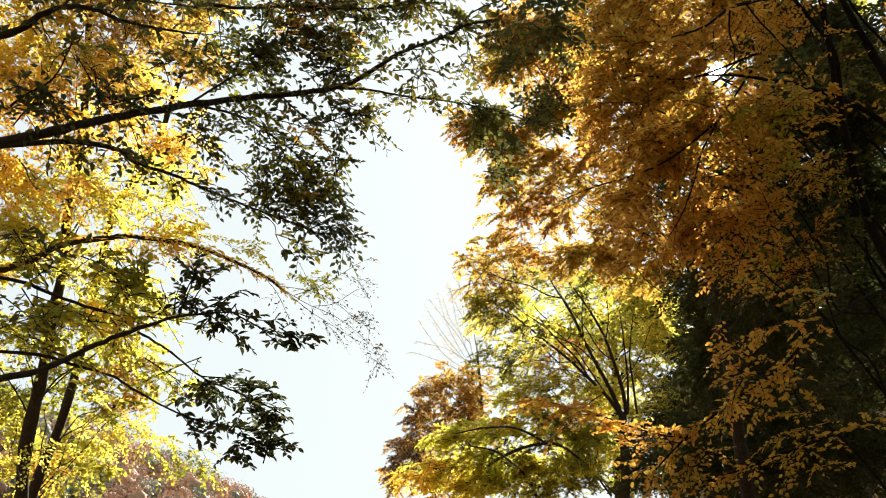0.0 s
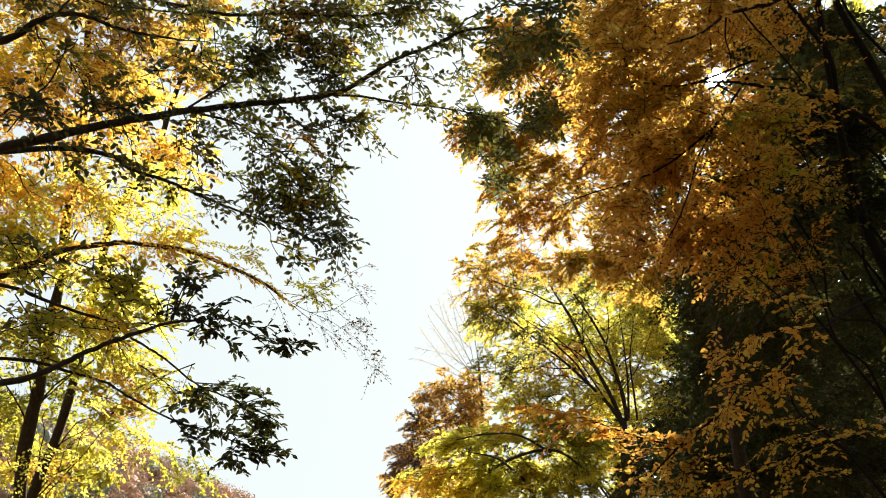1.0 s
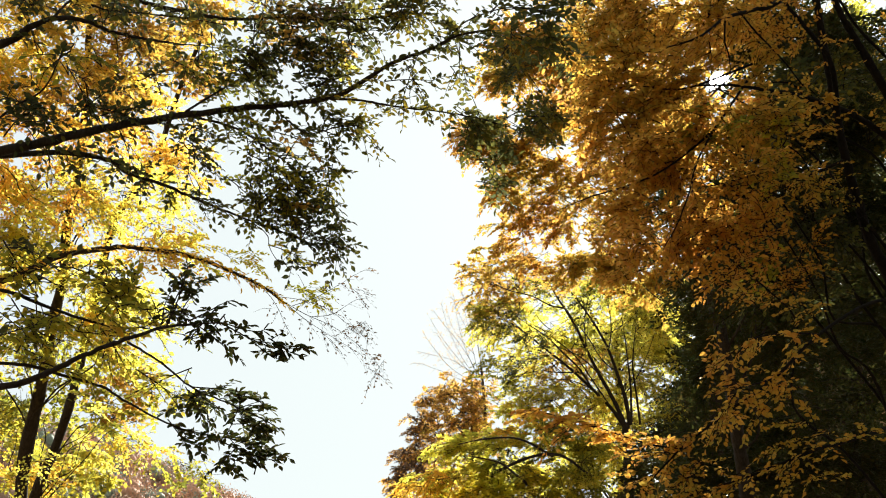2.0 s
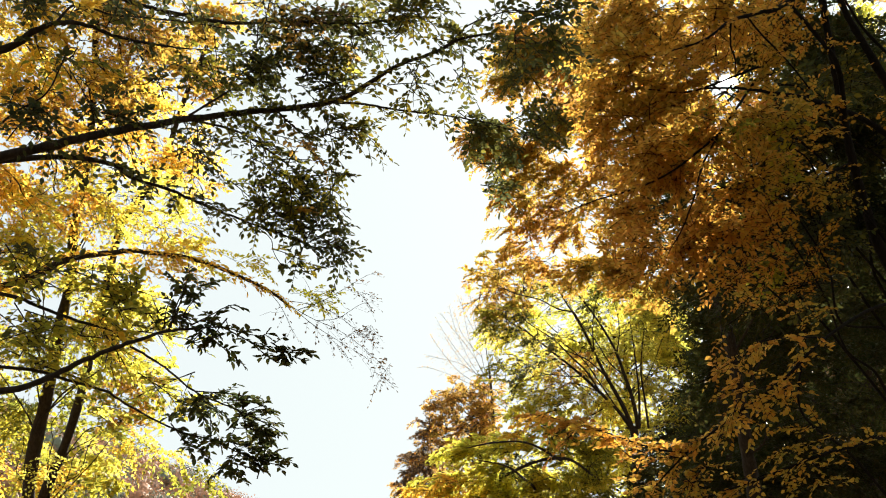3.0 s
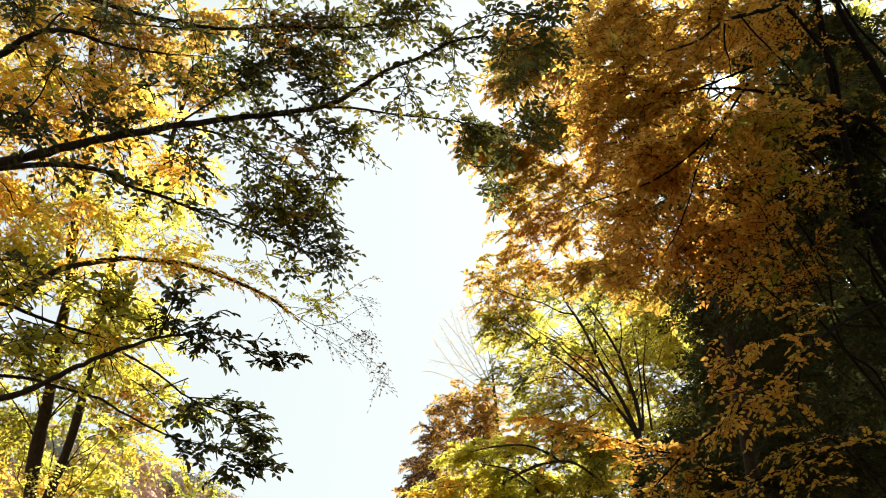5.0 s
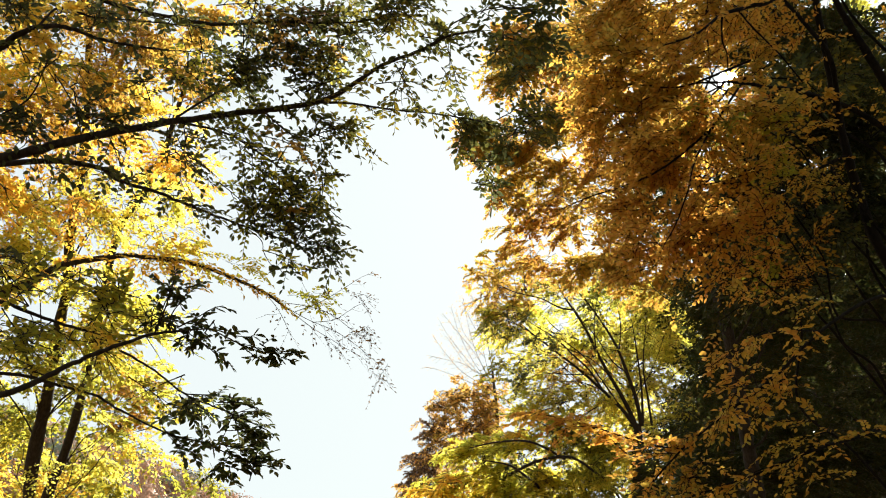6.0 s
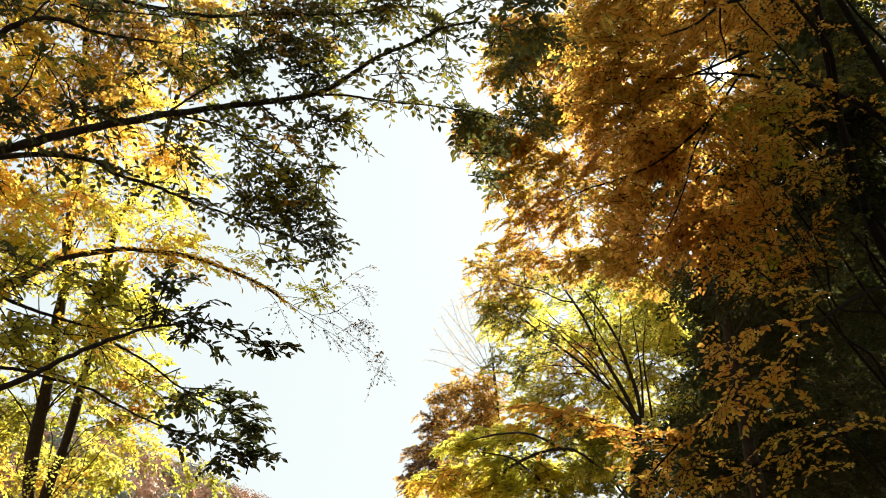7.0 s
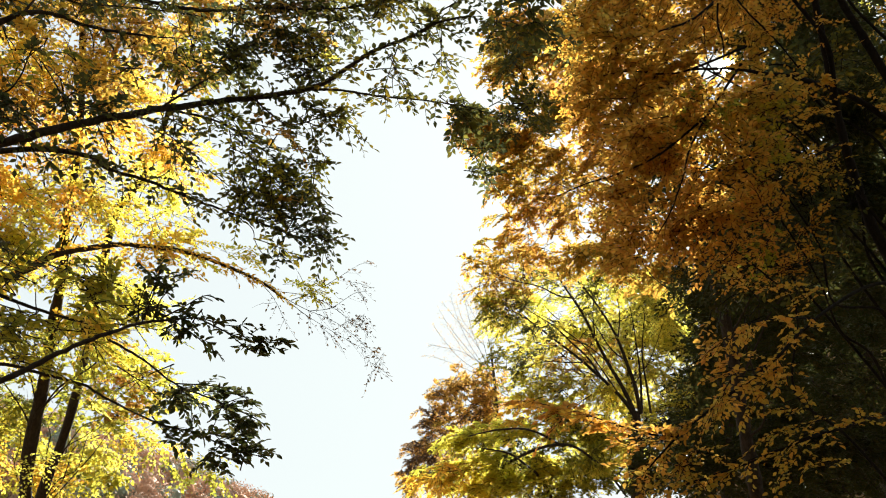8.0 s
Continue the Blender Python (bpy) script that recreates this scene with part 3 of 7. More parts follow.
hornbeam.clump((-2.14, 4.37, 4.05), (0.05, 0.35, 0.06), 2, twig=0.19, leaves=8, hole=-0.7, arms=3, size=0.69)
hornbeam.clump((-1.89, 4.31, 4.63), (0.10, 0.35, 0.06), 13, twig=0.19, leaves=8, hole=-0.7, arms=3, size=0.69)
hornbeam.clump((-1.78, 4.37, 4.96), (0.10, 0.35, 0.07), 9, twig=0.19, leaves=8, hole=-0.7, arms=3, size=0.69)
hornbeam.clump((-1.78, 4.55, 4.60), (0.22, 0.35, 0.04), 49, twig=0.19, leaves=8, hole=-0.7, arms=3, size=0.69)
hornbeam.clump((-1.78, 4.13, 4.99), (0.17, 0.35, 0.04), 13, twig=0.19, leaves=8, hole=-0.7, arms=3, size=0.69)
hornbeam.clump((-1.44, 4.46, 5.22), (0.22, 0.35, 0.08), 30, twig=0.19, leaves=8, hole=-0.7, arms=3, size=0.69)
hornbeam.clump((-0.98, 4.80, 5.45), (0.26, 0.35, 0.12), 74, twig=0.19, leaves=8, hole=-0.7, arms=3, size=0.69)
hornbeam.clump((-1.43, 4.76, 5.08), (0.10, 0.35, 0.09), 23, twig=0.19, leaves=8, hole=-0.7, arms=3, size=0.69)
hornbeam.clump((-1.14, 4.94, 5.17), (0.17, 0.35, 0.16), 100, twig=0.19, leaves=8, hole=-0.7, arms=3, size=0.69)
hornbeam.clump((-0.74, 5.01, 5.24), (0.18, 0.35, 0.15), 133, twig=0.19, leaves=8, hole=-0.7, arms=3, size=0.69)
hornbeam.clump((-0.50, 4.91, 5.44), (0.14, 0.35, 0.10), 58, twig=0.19, leaves=8, hole=-0.7, arms=3, size=0.69)
hornbeam.clump((-0.25, 4.78, 5.48), (0.21, 0.35, 0.09), 81, twig=0.19, leaves=8, hole=-0.7, arms=3, size=0.69)
hornbeam.clump((-0.18, 4.98, 5.08), (0.07, 0.35, 0.04), 26, twig=0.19, leaves=8, hole=-0.7, arms=3, size=0.69)
hornbeam.clump((0.10, 4.90, 5.24), (0.06, 0.35, 0.12), 38, twig=0.19, leaves=8, hole=-0.7, arms=3, size=0.69)
hornbeam.clump((-0.64, 5.16, 4.94), (0.28, 0.35, 0.04), 51, twig=0.19, leaves=8, hole=-0.7, arms=3, size=0.69)
hornbeam.clump((-1.47, 5.04, 4.73), (0.12, 0.35, 0.08), 31, twig=0.19, leaves=8, hole=-0.7, arms=3, size=0.69)
hornbeam.use(OLIVE)
hornbeam.clump((-1.14, 5.21, 4.84), (0.16, 0.35, 0.08), 48, twig=0.19, leaves=8, hole=-0.7, arms=3, size=0.69)
hornbeam.use(GREEN)
hornbeam.clump((-1.46, 5.26, 4.51), (0.09, 0.35, 0.11), 35, twig=0.19, leaves=8, hole=-0.7, arms=3, size=0.69)
hornbeam.clump((-1.02, 5.51, 4.68), (0.34, 0.35, 0.15), 74, twig=0.19, leaves=8, hole=-0.7, arms=3, size=0.69)
hornbeam.clump((-0.96, 5.70, 4.51), (0.22, 0.35, 0.07), 52, twig=0.19, leaves=8, hole=-0.7, arms=3, size=0.69)
hornbeam.clump((-0.76, 5.75, 4.41), (0.17, 0.35, 0.09), 64, twig=0.19, leaves=8, hole=-0.7, arms=3, size=0.69)
hornbeam.clump((-1.71, 4.70, 4.51), (0.14, 0.35, 0.05), 17, twig=0.19, leaves=8, hole=-0.7, arms=3, size=0.69)
hornbeam.use(OLIVE)
hornbeam.clump((-2.03, 4.62, 3.53), (0.13, 0.35, 0.10), 17, twig=0.19, leaves=8, hole=-0.7, arms=3, size=0.72, droop=0.12)
hornbeam.clump((-1.73, 4.68, 3.63), (0.12, 0.35, 0.06), 19, twig=0.19, leaves=8, hole=-0.7, arms=3, size=0.72, droop=0.12)
hornbeam.clump((-1.87, 4.79, 3.41), (0.28, 0.35, 0.04), 14, twig=0.19, leaves=8, hole=-0.7, arms=3, size=0.72, droop=0.12)
hornbeam.clump((-1.97, 4.66, 3.23), (0.14, 0.35, 0.04), 8, twig=0.19, leaves=8, hole=-0.7, arms=3, size=0.72, droop=0.12)
hornbeam.clump((-1.49, 4.65, 3.48), (0.10, 0.35, 0.04), 9, twig=0.19, leaves=8, hole=-0.7, arms=3, size=0.72, droop=0.12)
hornbeam.clump((-1.02, 5.43, 4.61), (0.27, 0.35, 0.12), 26, twig=0.19, leaves=8, hole=-0.7, arms=3, size=0.69)
hornbeam.use(RUST)
hornbeam.clump((-1.02, 4.71, 5.39), (0.27, 0.35, 0.08), 23, twig=0.19, leaves=8, hole=-0.7, arms=3, size=0.69)
hornbeam.use(GREEN)
hornbeam.clump((0.24, 5.47, 5.21), (0.12, 0.35, 0.12), 49, twig=0.19, leaves=8, hole=-0.7, arms=3, size=0.92, droop=0.12)
hornbeam.clump((0.58, 5.58, 5.22), (0.20, 0.35, 0.07), 56, twig=0.19, leaves=8, hole=-0.7, arms=3, size=0.7, droop=0.12)
hornbeam.clump((0.37, 5.80, 4.99), (0.09, 0.35, 0.10), 24, twig=0.19, leaves=8, hole=-0.7, arms=3, size=0.92, droop=0.12)
hornbeam.clump((0.63, 5.03, 5.67), (0.29, 0.35, 0.10), 74, twig=0.19, leaves=8, hole=-0.7, arms=3, size=0.92, droop=0.12)
hornbeam.clump((0.74, 5.11, 5.50), (0.18, 0.35, 0.04), 17, twig=0.19, leaves=8, hole=-0.7, arms=3, size=0.92, droop=0.12)
# darkened by tone again: shade put into the leaf colour
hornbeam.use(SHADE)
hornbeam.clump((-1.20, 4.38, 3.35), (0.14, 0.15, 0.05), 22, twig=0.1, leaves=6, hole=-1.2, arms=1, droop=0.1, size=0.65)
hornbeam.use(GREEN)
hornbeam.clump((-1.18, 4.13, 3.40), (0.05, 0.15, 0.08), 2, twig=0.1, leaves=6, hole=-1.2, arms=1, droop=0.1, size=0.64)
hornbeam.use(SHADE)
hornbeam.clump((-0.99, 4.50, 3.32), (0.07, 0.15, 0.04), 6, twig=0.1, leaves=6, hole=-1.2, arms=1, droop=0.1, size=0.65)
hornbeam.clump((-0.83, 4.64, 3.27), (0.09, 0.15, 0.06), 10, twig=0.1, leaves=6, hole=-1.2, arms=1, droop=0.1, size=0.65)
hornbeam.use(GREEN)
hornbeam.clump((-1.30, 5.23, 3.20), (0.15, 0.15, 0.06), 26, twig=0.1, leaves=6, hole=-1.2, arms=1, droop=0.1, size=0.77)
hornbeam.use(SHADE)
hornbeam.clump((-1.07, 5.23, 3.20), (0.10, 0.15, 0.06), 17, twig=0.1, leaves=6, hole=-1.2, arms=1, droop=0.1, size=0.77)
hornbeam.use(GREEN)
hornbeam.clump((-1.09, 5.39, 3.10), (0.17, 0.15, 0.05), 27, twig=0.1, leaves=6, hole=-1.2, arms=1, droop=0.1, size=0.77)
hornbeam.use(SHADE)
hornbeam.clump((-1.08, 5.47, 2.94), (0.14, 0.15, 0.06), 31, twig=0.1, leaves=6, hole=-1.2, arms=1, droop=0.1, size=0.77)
hornbeam.use(OLIVE)
hornbeam.clump((-2.03, 4.59, 3.60), (0.13, 0.30, 0.07), 4, twig=0.2, leaves=8, hole=-0.6, arms=3, size=0.72, droop=0.12)
hornbeam.clump((-1.71, 4.68, 3.64), (0.12, 0.30, 0.07), 4, twig=0.2, leaves=8, hole=-0.6, arms=3, size=0.72, droop=0.12)
hornbeam.use(GREEN)
hornbeam.clump((-2.06, 4.69, 3.39), (0.10, 0.30, 0.05), 2, twig=0.2, leaves=8, hole=-0.6, arms=3, size=0.72, droop=0.12)
hornbeam.use(OLIVE)
hornbeam.clump((-1.75, 4.77, 3.46), (0.13, 0.30, 0.04), 4, twig=0.2, leaves=8, hole=-0.6, arms=3, size=0.72, droop=0.12)
hornbeam.use(YELLOW)
hornbeam.clump((-1.45, 4.64, 3.50), (0.06, 0.30, 0.04), 2, twig=0.2, leaves=8, hole=-0.6, arms=3, size=0.72, droop=0.12)
hornbeam.use(GREEN)
hornbeam.clump((-2.01, 4.56, 3.65), (0.14, 0.30, 0.07), 2, twig=0.2, leaves=8, hole=-0.6, arms=3, size=0.72, droop=0.12)
hornbeam.use(OLIVE)
hornbeam.clump((-2.01, 4.67, 3.44), (0.14, 0.30, 0.05), 2, twig=0.2, leaves=8, hole=-0.6, arms=3, size=0.72, droop=0.12)
hornbeam.clump((-1.68, 4.71, 3.58), (0.12, 0.30, 0.06), 2, twig=0.2, leaves=8, hole=-0.6, arms=3, size=0.72, droop=0.12)
hornbeam.clump((-2.04, 4.75, 3.27), (0.11, 0.30, 0.07), 8, twig=0.2, leaves=8, hole=-0.6, arms=3, size=0.72, droop=0.12)
hornbeam.clump((-1.69, 4.82, 3.36), (0.10, 0.30, 0.04), 5, twig=0.2, leaves=8, hole=-0.6, arms=3, size=0.72, droop=0.12)
hornbeam.clump((-2.01, 4.58, 3.62), (0.14, 0.30, 0.08), 10, twig=0.2, leaves=8, hole=-0.6, arms=3, size=0.72, droop=0.12)
hornbeam.clump((-1.71, 4.68, 3.63), (0.15, 0.30, 0.08), 14, twig=0.2, leaves=8, hole=-0.6, arms=3, size=0.72, droop=0.12)
hornbeam.clump((-2.00, 4.70, 3.36), (0.16, 0.30, 0.05), 6, twig=0.2, leaves=8, hole=-0.6, arms=3, size=0.72, droop=0.12)
hornbeam.clump((-0.72, 5.58, 4.75), (0.05, 0.30, 0.20), 23, twig=0.12, leaves=7, hole=-0.7, arms=2, size=0.69)
hornbeam.use(GREEN)
hornbeam.clump((-2.07, 3.98, 4.84), (0.10, 0.30, 0.06), 26, twig=0.17, leaves=8, hole=-0.7, arms=3, size=0.69)
hornbeam.clump((-1.93, 4.23, 4.80), (0.15, 0.30, 0.05), 9, twig=0.17, leaves=8, hole=-0.7, arms=3, size=0.69)
hornbeam.clump((-1.59, 4.46, 4.77), (0.14, 0.30, 0.07), 14, twig=0.17, leaves=8, hole=-0.7, arms=3, size=0.69)
hornbeam.use(YELLOW)
hornbeam.clump((-1.81, 3.89, 4.8), (0.06, 0.12, 0.08), 9, twig=0.07, leaves=8, hole=-2, arms=0, size=0.69)
hornbeam.clump((-1.92, 3.96, 4.65), (0.04, 0.10, 0.03), 3, twig=0.06, leaves=7, hole=-2, arms=0, size=0.69)
hornbeam.use(GOLD)
hornbeam.clump((0.3, 4.77, 5.29), (0.09, 0.12, 0.07), 4, twig=0.2, leaves=8, hole=-2, arms=0)
hornbeam.clump((-0.72, 5.0, 5.27), (0.09, 0.15, 0.06), 6, twig=0.2, leaves=7, hole=-2, arms=0, size=0.69)
hornbeam.clump((-0.47, 4.94, 5.17), (0.05, 0.12, 0.05), 3, twig=0.2, leaves=7, hole=-2, arms=0, size=0.69)
hornbeam.clump((-1.03, 4.59, 5.41), (0.08, 0.15, 0.05), 5, twig=0.2, leaves=7, hole=-2, arms=0, size=0.69)
hornbeam.clump((-1.14, 4.89, 5.26), (0.07, 0.15, 0.04), 4, twig=0.2, leaves=7, hole=-2, arms=0, size=0.69)
hornbeam.clump((-0.91, 5.52, 4.65), (0.21, 0.25, 0.14), 14, twig=0.12, leaves=6, hole=-1, arms=0, size=0.69)
hornbeam.clump((-1.23, 5.51, 4.67), (0.11, 0.20, 0.11), 6, twig=0.12, leaves=6, hole=-1, arms=0, size=0.69)
hornbeam.clump((-0.96, 5.79, 4.33), (0.06, 0.10, 0.03), 2, twig=0.15, leaves=6, hole=-2, arms=0)
hornbeam.clump((-1.52, 4.9, 3.42), (0.15, 0.15, 0.05), 5, twig=0.2, leaves=6, hole=-2, arms=0, size=0.6, droop=0.1)
hornbeam.clump((-1.49, 5.09, 3.25), (0.12, 0.15, 0.05), 5, twig=0.2, leaves=6, hole=-2, arms=0, size=0.6, droop=0.1)
hornbeam.use(GREEN)
hornbeam.clump((-2.15, 4.73, 3.77), (0.11, 0.30, 0.04), 5, twig=0.15, leaves=8, hole=-0.5, arms=2, droop=0.12, size=0.72)
hornbeam.use(OLIVE)
hornbeam.clump((-1.58, 4.69, 3.62), (0.13, 0.30, 0.06), 7, twig=0.15, leaves=8, hole=-0.5, arms=2, droop=0.12, size=0.72)
hornbeam.use(YELLOW)
hornbeam.clump((-1.73, 4.80, 3.38), (0.16, 0.30, 0.04), 7, twig=0.15, leaves=8, hole=-0.5, arms=2, droop=0.12, size=0.72)
hornbeam.use(GREEN)
hornbeam.clump((-2.06, 4.67, 3.42), (0.12, 0.30, 0.04), 3, twig=0.15, leaves=8, hole=-0.5, arms=2, droop=0.12, size=0.72)
hornbeam.use(OLIVE)
hornbeam.clump((-1.47, 4.67, 3.44), (0.13, 0.30, 0.04), 3, twig=0.15, leaves=8, hole=-0.5, arms=2, droop=0.12, size=0.72)
hornbeam.use(GREEN)
hornbeam.clump((-0.97, 5.42, 4.86), (0.25, 0.30, 0.11), 47, twig=0.17, leaves=8, hole=-0.6, arms=2, size=0.69)
hornbeam.use(OLIVE)
hornbeam.clump((-0.96, 5.56, 4.57), (0.24, 0.30, 0.12), 48, twig=0.17, leaves=8, hole=-0.6, arms=2, size=0.69)
hornbeam.clump((-1.02, 5.42, 4.64), (0.17, 0.30, 0.16), 36, twig=0.17, leaves=8, hole=-0.6, arms=2, size=0.69)
hornbeam.use(BROWN)
hornbeam.clump((-0.76, 4.78, 5.49), (0.21, 0.30, 0.05), 26, twig=0.17, leaves=8, hole=-0.6, arms=2, size=0.69)
hornbeam.use(GREEN)
hornbeam.clump((-1.40, 4.69, 5.21), (0.14, 0.30, 0.08), 29, twig=0.17, leaves=8, hole=-0.6, arms=2, size=0.69)
hornbeam.use(OLIVE)
hornbeam.clump((-1.96, 4.30, 4.65), (0.12, 0.30, 0.04), 17, twig=0.17, leaves=8, hole=-0.6, arms=2, size=0.69)
hornbeam.use(RUST)
hornbeam.clump((-1.02, 4.68, 5.45), (0.21, 0.30, 0.05), 28, twig=0.17, leaves=8, hole=-0.5, arms=2, size=0.69)
hornbeam.clump((-0.66, 4.91, 5.21), (0.11, 0.30, 0.05), 11, twig=0.17, leaves=8, hole=-0.5, arms=2, size=0.69)
hornbeam.clump((-0.93, 5.24, 4.78), (0.20, 0.30, 0.09), 19, twig=0.17, leaves=8, hole=-0.5, arms=2, size=0.69)
hornbeam.use(OLIVE)
hornbeam.clump((-1.40, 4.74, 5.12), (0.14, 0.30, 0.11), 20, twig=0.17, leaves=8, hole=-0.5, arms=2, size=0.69)
hornbeam.use(AMBER)
hornbeam.clump((-0.89, 5.47, 4.53), (0.15, 0.30, 0.07), 13, twig=0.17, leaves=8, hole=-0.5, arms=2, size=0.69)
hornbeam.use(OLIVE)
hornbeam.clump((-1.82, 4.36, 4.75), (0.12, 0.30, 0.05), 12, twig=0.17, leaves=8, hole=-0.5, arms=2, size=0.69)
hornbeam.done(300)

maple = Tree("yellow_beech_tree", "slender beech with glowing yellow autumn leaves",
             (-6.20, 13.30), DARK_BARK, YELLOW, 0.060, 21)
maple.tilt, maple.ruffle, maple.wide = 0.35, 0.55, 1.25
maple.trunk([(-5.74, 14.08, 3.31), (-5.51, 13.34, 4.81), (-5.27, 12.87, 5.77), (-5.14, 12.54, 6.46), (-4.99, 12.24, 7.07), (-4.96, 11.97, 7.62), (-4.82, 11.67, 8.23), (-4.71, 11.24, 9.12), (-4.67, 10.77, 10.08), (-4.6, 10.17, 11.31)], 0.10, 0.035)
maple.use(GOLD)
maple.clump((-5.35, 11.49, 7.7), (0.66, 0.90, 0.33), 434, twig=0.34, leaves=11, hole=-0.35, limb=0.014, arms=4)
maple.clump((-4.46, 11.45, 7.77), (0.66, 0.90, 0.37), 493, twig=0.34, leaves=11, hole=-0.35, limb=0.014, arms=4)
maple.clump((-3.57, 11.65, 7.37), (0.52, 0.90, 0.22), 203, twig=0.34, leaves=11, hole=-0.35, limb=0.014, arms=4)
maple.clump((-5.07, 11.33, 6.89), (0.57, 0.90, 0.28), 377, twig=0.34, leaves=11, hole=-0.35, limb=0.014, arms=4)
maple.clump((-4.39, 11.94, 6.77), (0.66, 0.90, 0.30), 278, twig=0.34, leaves=11, hole=-0.35, limb=0.014, arms=4)
maple.use(OLIVE)
maple.clump((-5.35, 12.26, 6.11), (0.59, 0.90, 0.30), 377, twig=0.34, leaves=11, hole=-0.35, limb=0.014, arms=4)
maple.use(GOLD)
maple.clump((-4.31, 12.26, 6.11), (0.59, 0.90, 0.30), 348, twig=0.34, leaves=11, hole=-0.35, limb=0.014, arms=4)
maple.clump((-3.79, 12.07, 6.51), (0.44, 0.90, 0.30), 162, twig=0.34, leaves=11, hole=-0.35, limb=0.014, arms=4)
maple.use(YELLOW)
maple.clump((-4.83, 10.71, 9.3), (0.89, 0.90, 0.37), 466, twig=0.34, leaves=11, hole=-0.35, limb=0.014, arms=4)
maple.use(AMBER)
maple.clump((-3.87, 10.58, 9.56), (0.59, 0.90, 0.30), 348, twig=0.34, leaves=11, hole=-0.35, limb=0.014, arms=4)
maple.use(YELLOW)
maple.clump((-5.35, 10.39, 8.81), (0.50, 0.90, 0.43), 434, twig=0.34, leaves=11, hole=-0.35, limb=0.014, arms=4)
maple.clump((-3.94, 10.87, 8.96), (0.59, 0.90, 0.37), 434, twig=0.34, leaves=11, hole=-0.35, limb=0.014, arms=4)
maple.clump((-4.75, 11.03, 8.63), (0.96, 0.90, 0.30), 434, twig=0.34, leaves=11, hole=-0.35, limb=0.014, arms=4)
maple.clump((-3.48, 11.66, 8.49), (0.46, 0.90, 0.31), 174, twig=0.34, leaves=11, hole=-0.35, limb=0.014, arms=4)
maple.use(AMBER)
maple.clump((-4.46, 10.32, 10.09), (1.11, 0.90, 0.37), 582, twig=0.34, leaves=11, hole=-0.35, limb=0.014, arms=4)
maple.use(YELLOW)
maple.clump((-6.23, 11.23, 8.23), (0.59, 0.90, 0.66), 434, twig=0.34, leaves=11, hole=-0.35, limb=0.014, arms=4)
maple.clump((-6.23, 12.2, 6.24), (0.59, 0.90, 0.66), 434, twig=0.34, leaves=11, hole=-0.35, limb=0.014, arms=4)
maple.use(OLIVE)
maple.clump((-4.75, 11.21, 5.54), (0.38, 0.60, 0.20), 50, twig=0.34, leaves=10, hole=-0.4, arms=3, size=1.1)
maple.use(LIME)
maple.clump((-4.73, 11.97, 4.43), (0.43, 0.60, 0.19), 59, twig=0.34, leaves=10, hole=-0.4, arms=3, size=0.8)
maple.use(YELLOW)
maple.clump((-4.18, 11.28, 5.86), (0.36, 0.60, 0.20), 43, twig=0.34, leaves=10, hole=-0.4, arms=3, size=1.1)
maple.use(GOLD)
maple.clump((-4.15, 11.83, 5.18), (0.40, 0.60, 0.14), 30, twig=0.34, leaves=10, hole=-0.4, arms=3, size=1.1)
maple.use(YELLOW)
maple.clump((-4.91, 10.70, 7.48), (0.40, 0.60, 0.35), 24, twig=0.34, leaves=11, hole=-0.4, arms=3)
maple.use(AMBER)
maple.clump((-4.56, 9.23, 8.91), (0.45, 0.50, 0.27), 49, twig=0.3, leaves=10, hole=-0.3, arms=3)
maple.clump((-3.61, 9.45, 8.91), (0.49, 0.50, 0.28), 78, twig=0.3, leaves=10, hole=-0.3, arms=3)
maple.clump((-4.57, 9.70, 8.17), (0.49, 0.50, 0.37), 70, twig=0.3, leaves=10, hole=-0.3, arms=3)
maple.clump((-3.58, 9.88, 8.25), (0.43, 0.50, 0.28), 55, twig=0.3, leaves=10, hole=-0.3, arms=3)
maple.clump((-4.11, 9.57, 8.44), (0.22, 0.60, 0.27), 42, twig=0.3, leaves=9, hole=-0.7, arms=2)
maple.use(YELLOW)
maple.clump((-4.18, 9.99, 7.58), (0.22, 0.60, 0.24), 38, twig=0.3, leaves=9, hole=-0.7, arms=2)
maple.clump((-4.24, 10.25, 7.05), (0.22, 0.60, 0.24), 47, twig=0.3, leaves=9, hole=-0.7, arms=2)
maple.done(300)

leaning = Tree("leaning_beech_tree", "leaning beech trunk with thin yellow leaves beside another trunk",
               (-6.40, 15.00), DARK_BARK, GOLD, 0.085, 22)
leaning.tilt, leaning.ruffle, leaning.wide = 0.35, 0.55, 1.25
leaning.trunk([(-6.64, 16.28, 3.58), (-6.15, 15.63, 4.92), (-5.86, 15.32, 5.55), (-5.6, 14.95, 6.31), (-5.3, 14.39, 7.45), (-5.01, 13.83, 8.6), (-4.66, 13.6, 9.08), (-4.35, 13.39, 9.51), (-4.0, 12.92, 10.46), (-3.56, 12.46, 11.41)], 0.092, 0.03)
leaning.use(AMBER)
leaning.clump((-4.55, 14.41, 6.27), (0.60, 0.80, 0.34), 101, twig=0.34, leaves=11, hole=-0.3, limb=0.012, arms=4)
leaning.use(OLIVE)
leaning.clump((-4.55, 14.41, 6.27), (0.60, 0.80, 0.34), 101, twig=0.34, leaves=11, hole=-0.3, limb=0.012, arms=4)
leaning.clump((-5.47, 13.97, 6.04), (0.74, 0.80, 0.33), 141, twig=0.34, leaves=11, hole=-0.3, limb=0.012, arms=4)
leaning.use(GOLD)
leaning.clump((-3.87, 14.51, 6.08), (0.34, 0.80, 0.19), 33, twig=0.34, leaves=11, hole=-0.3, limb=0.012, arms=4)
leaning.use(AMBER)
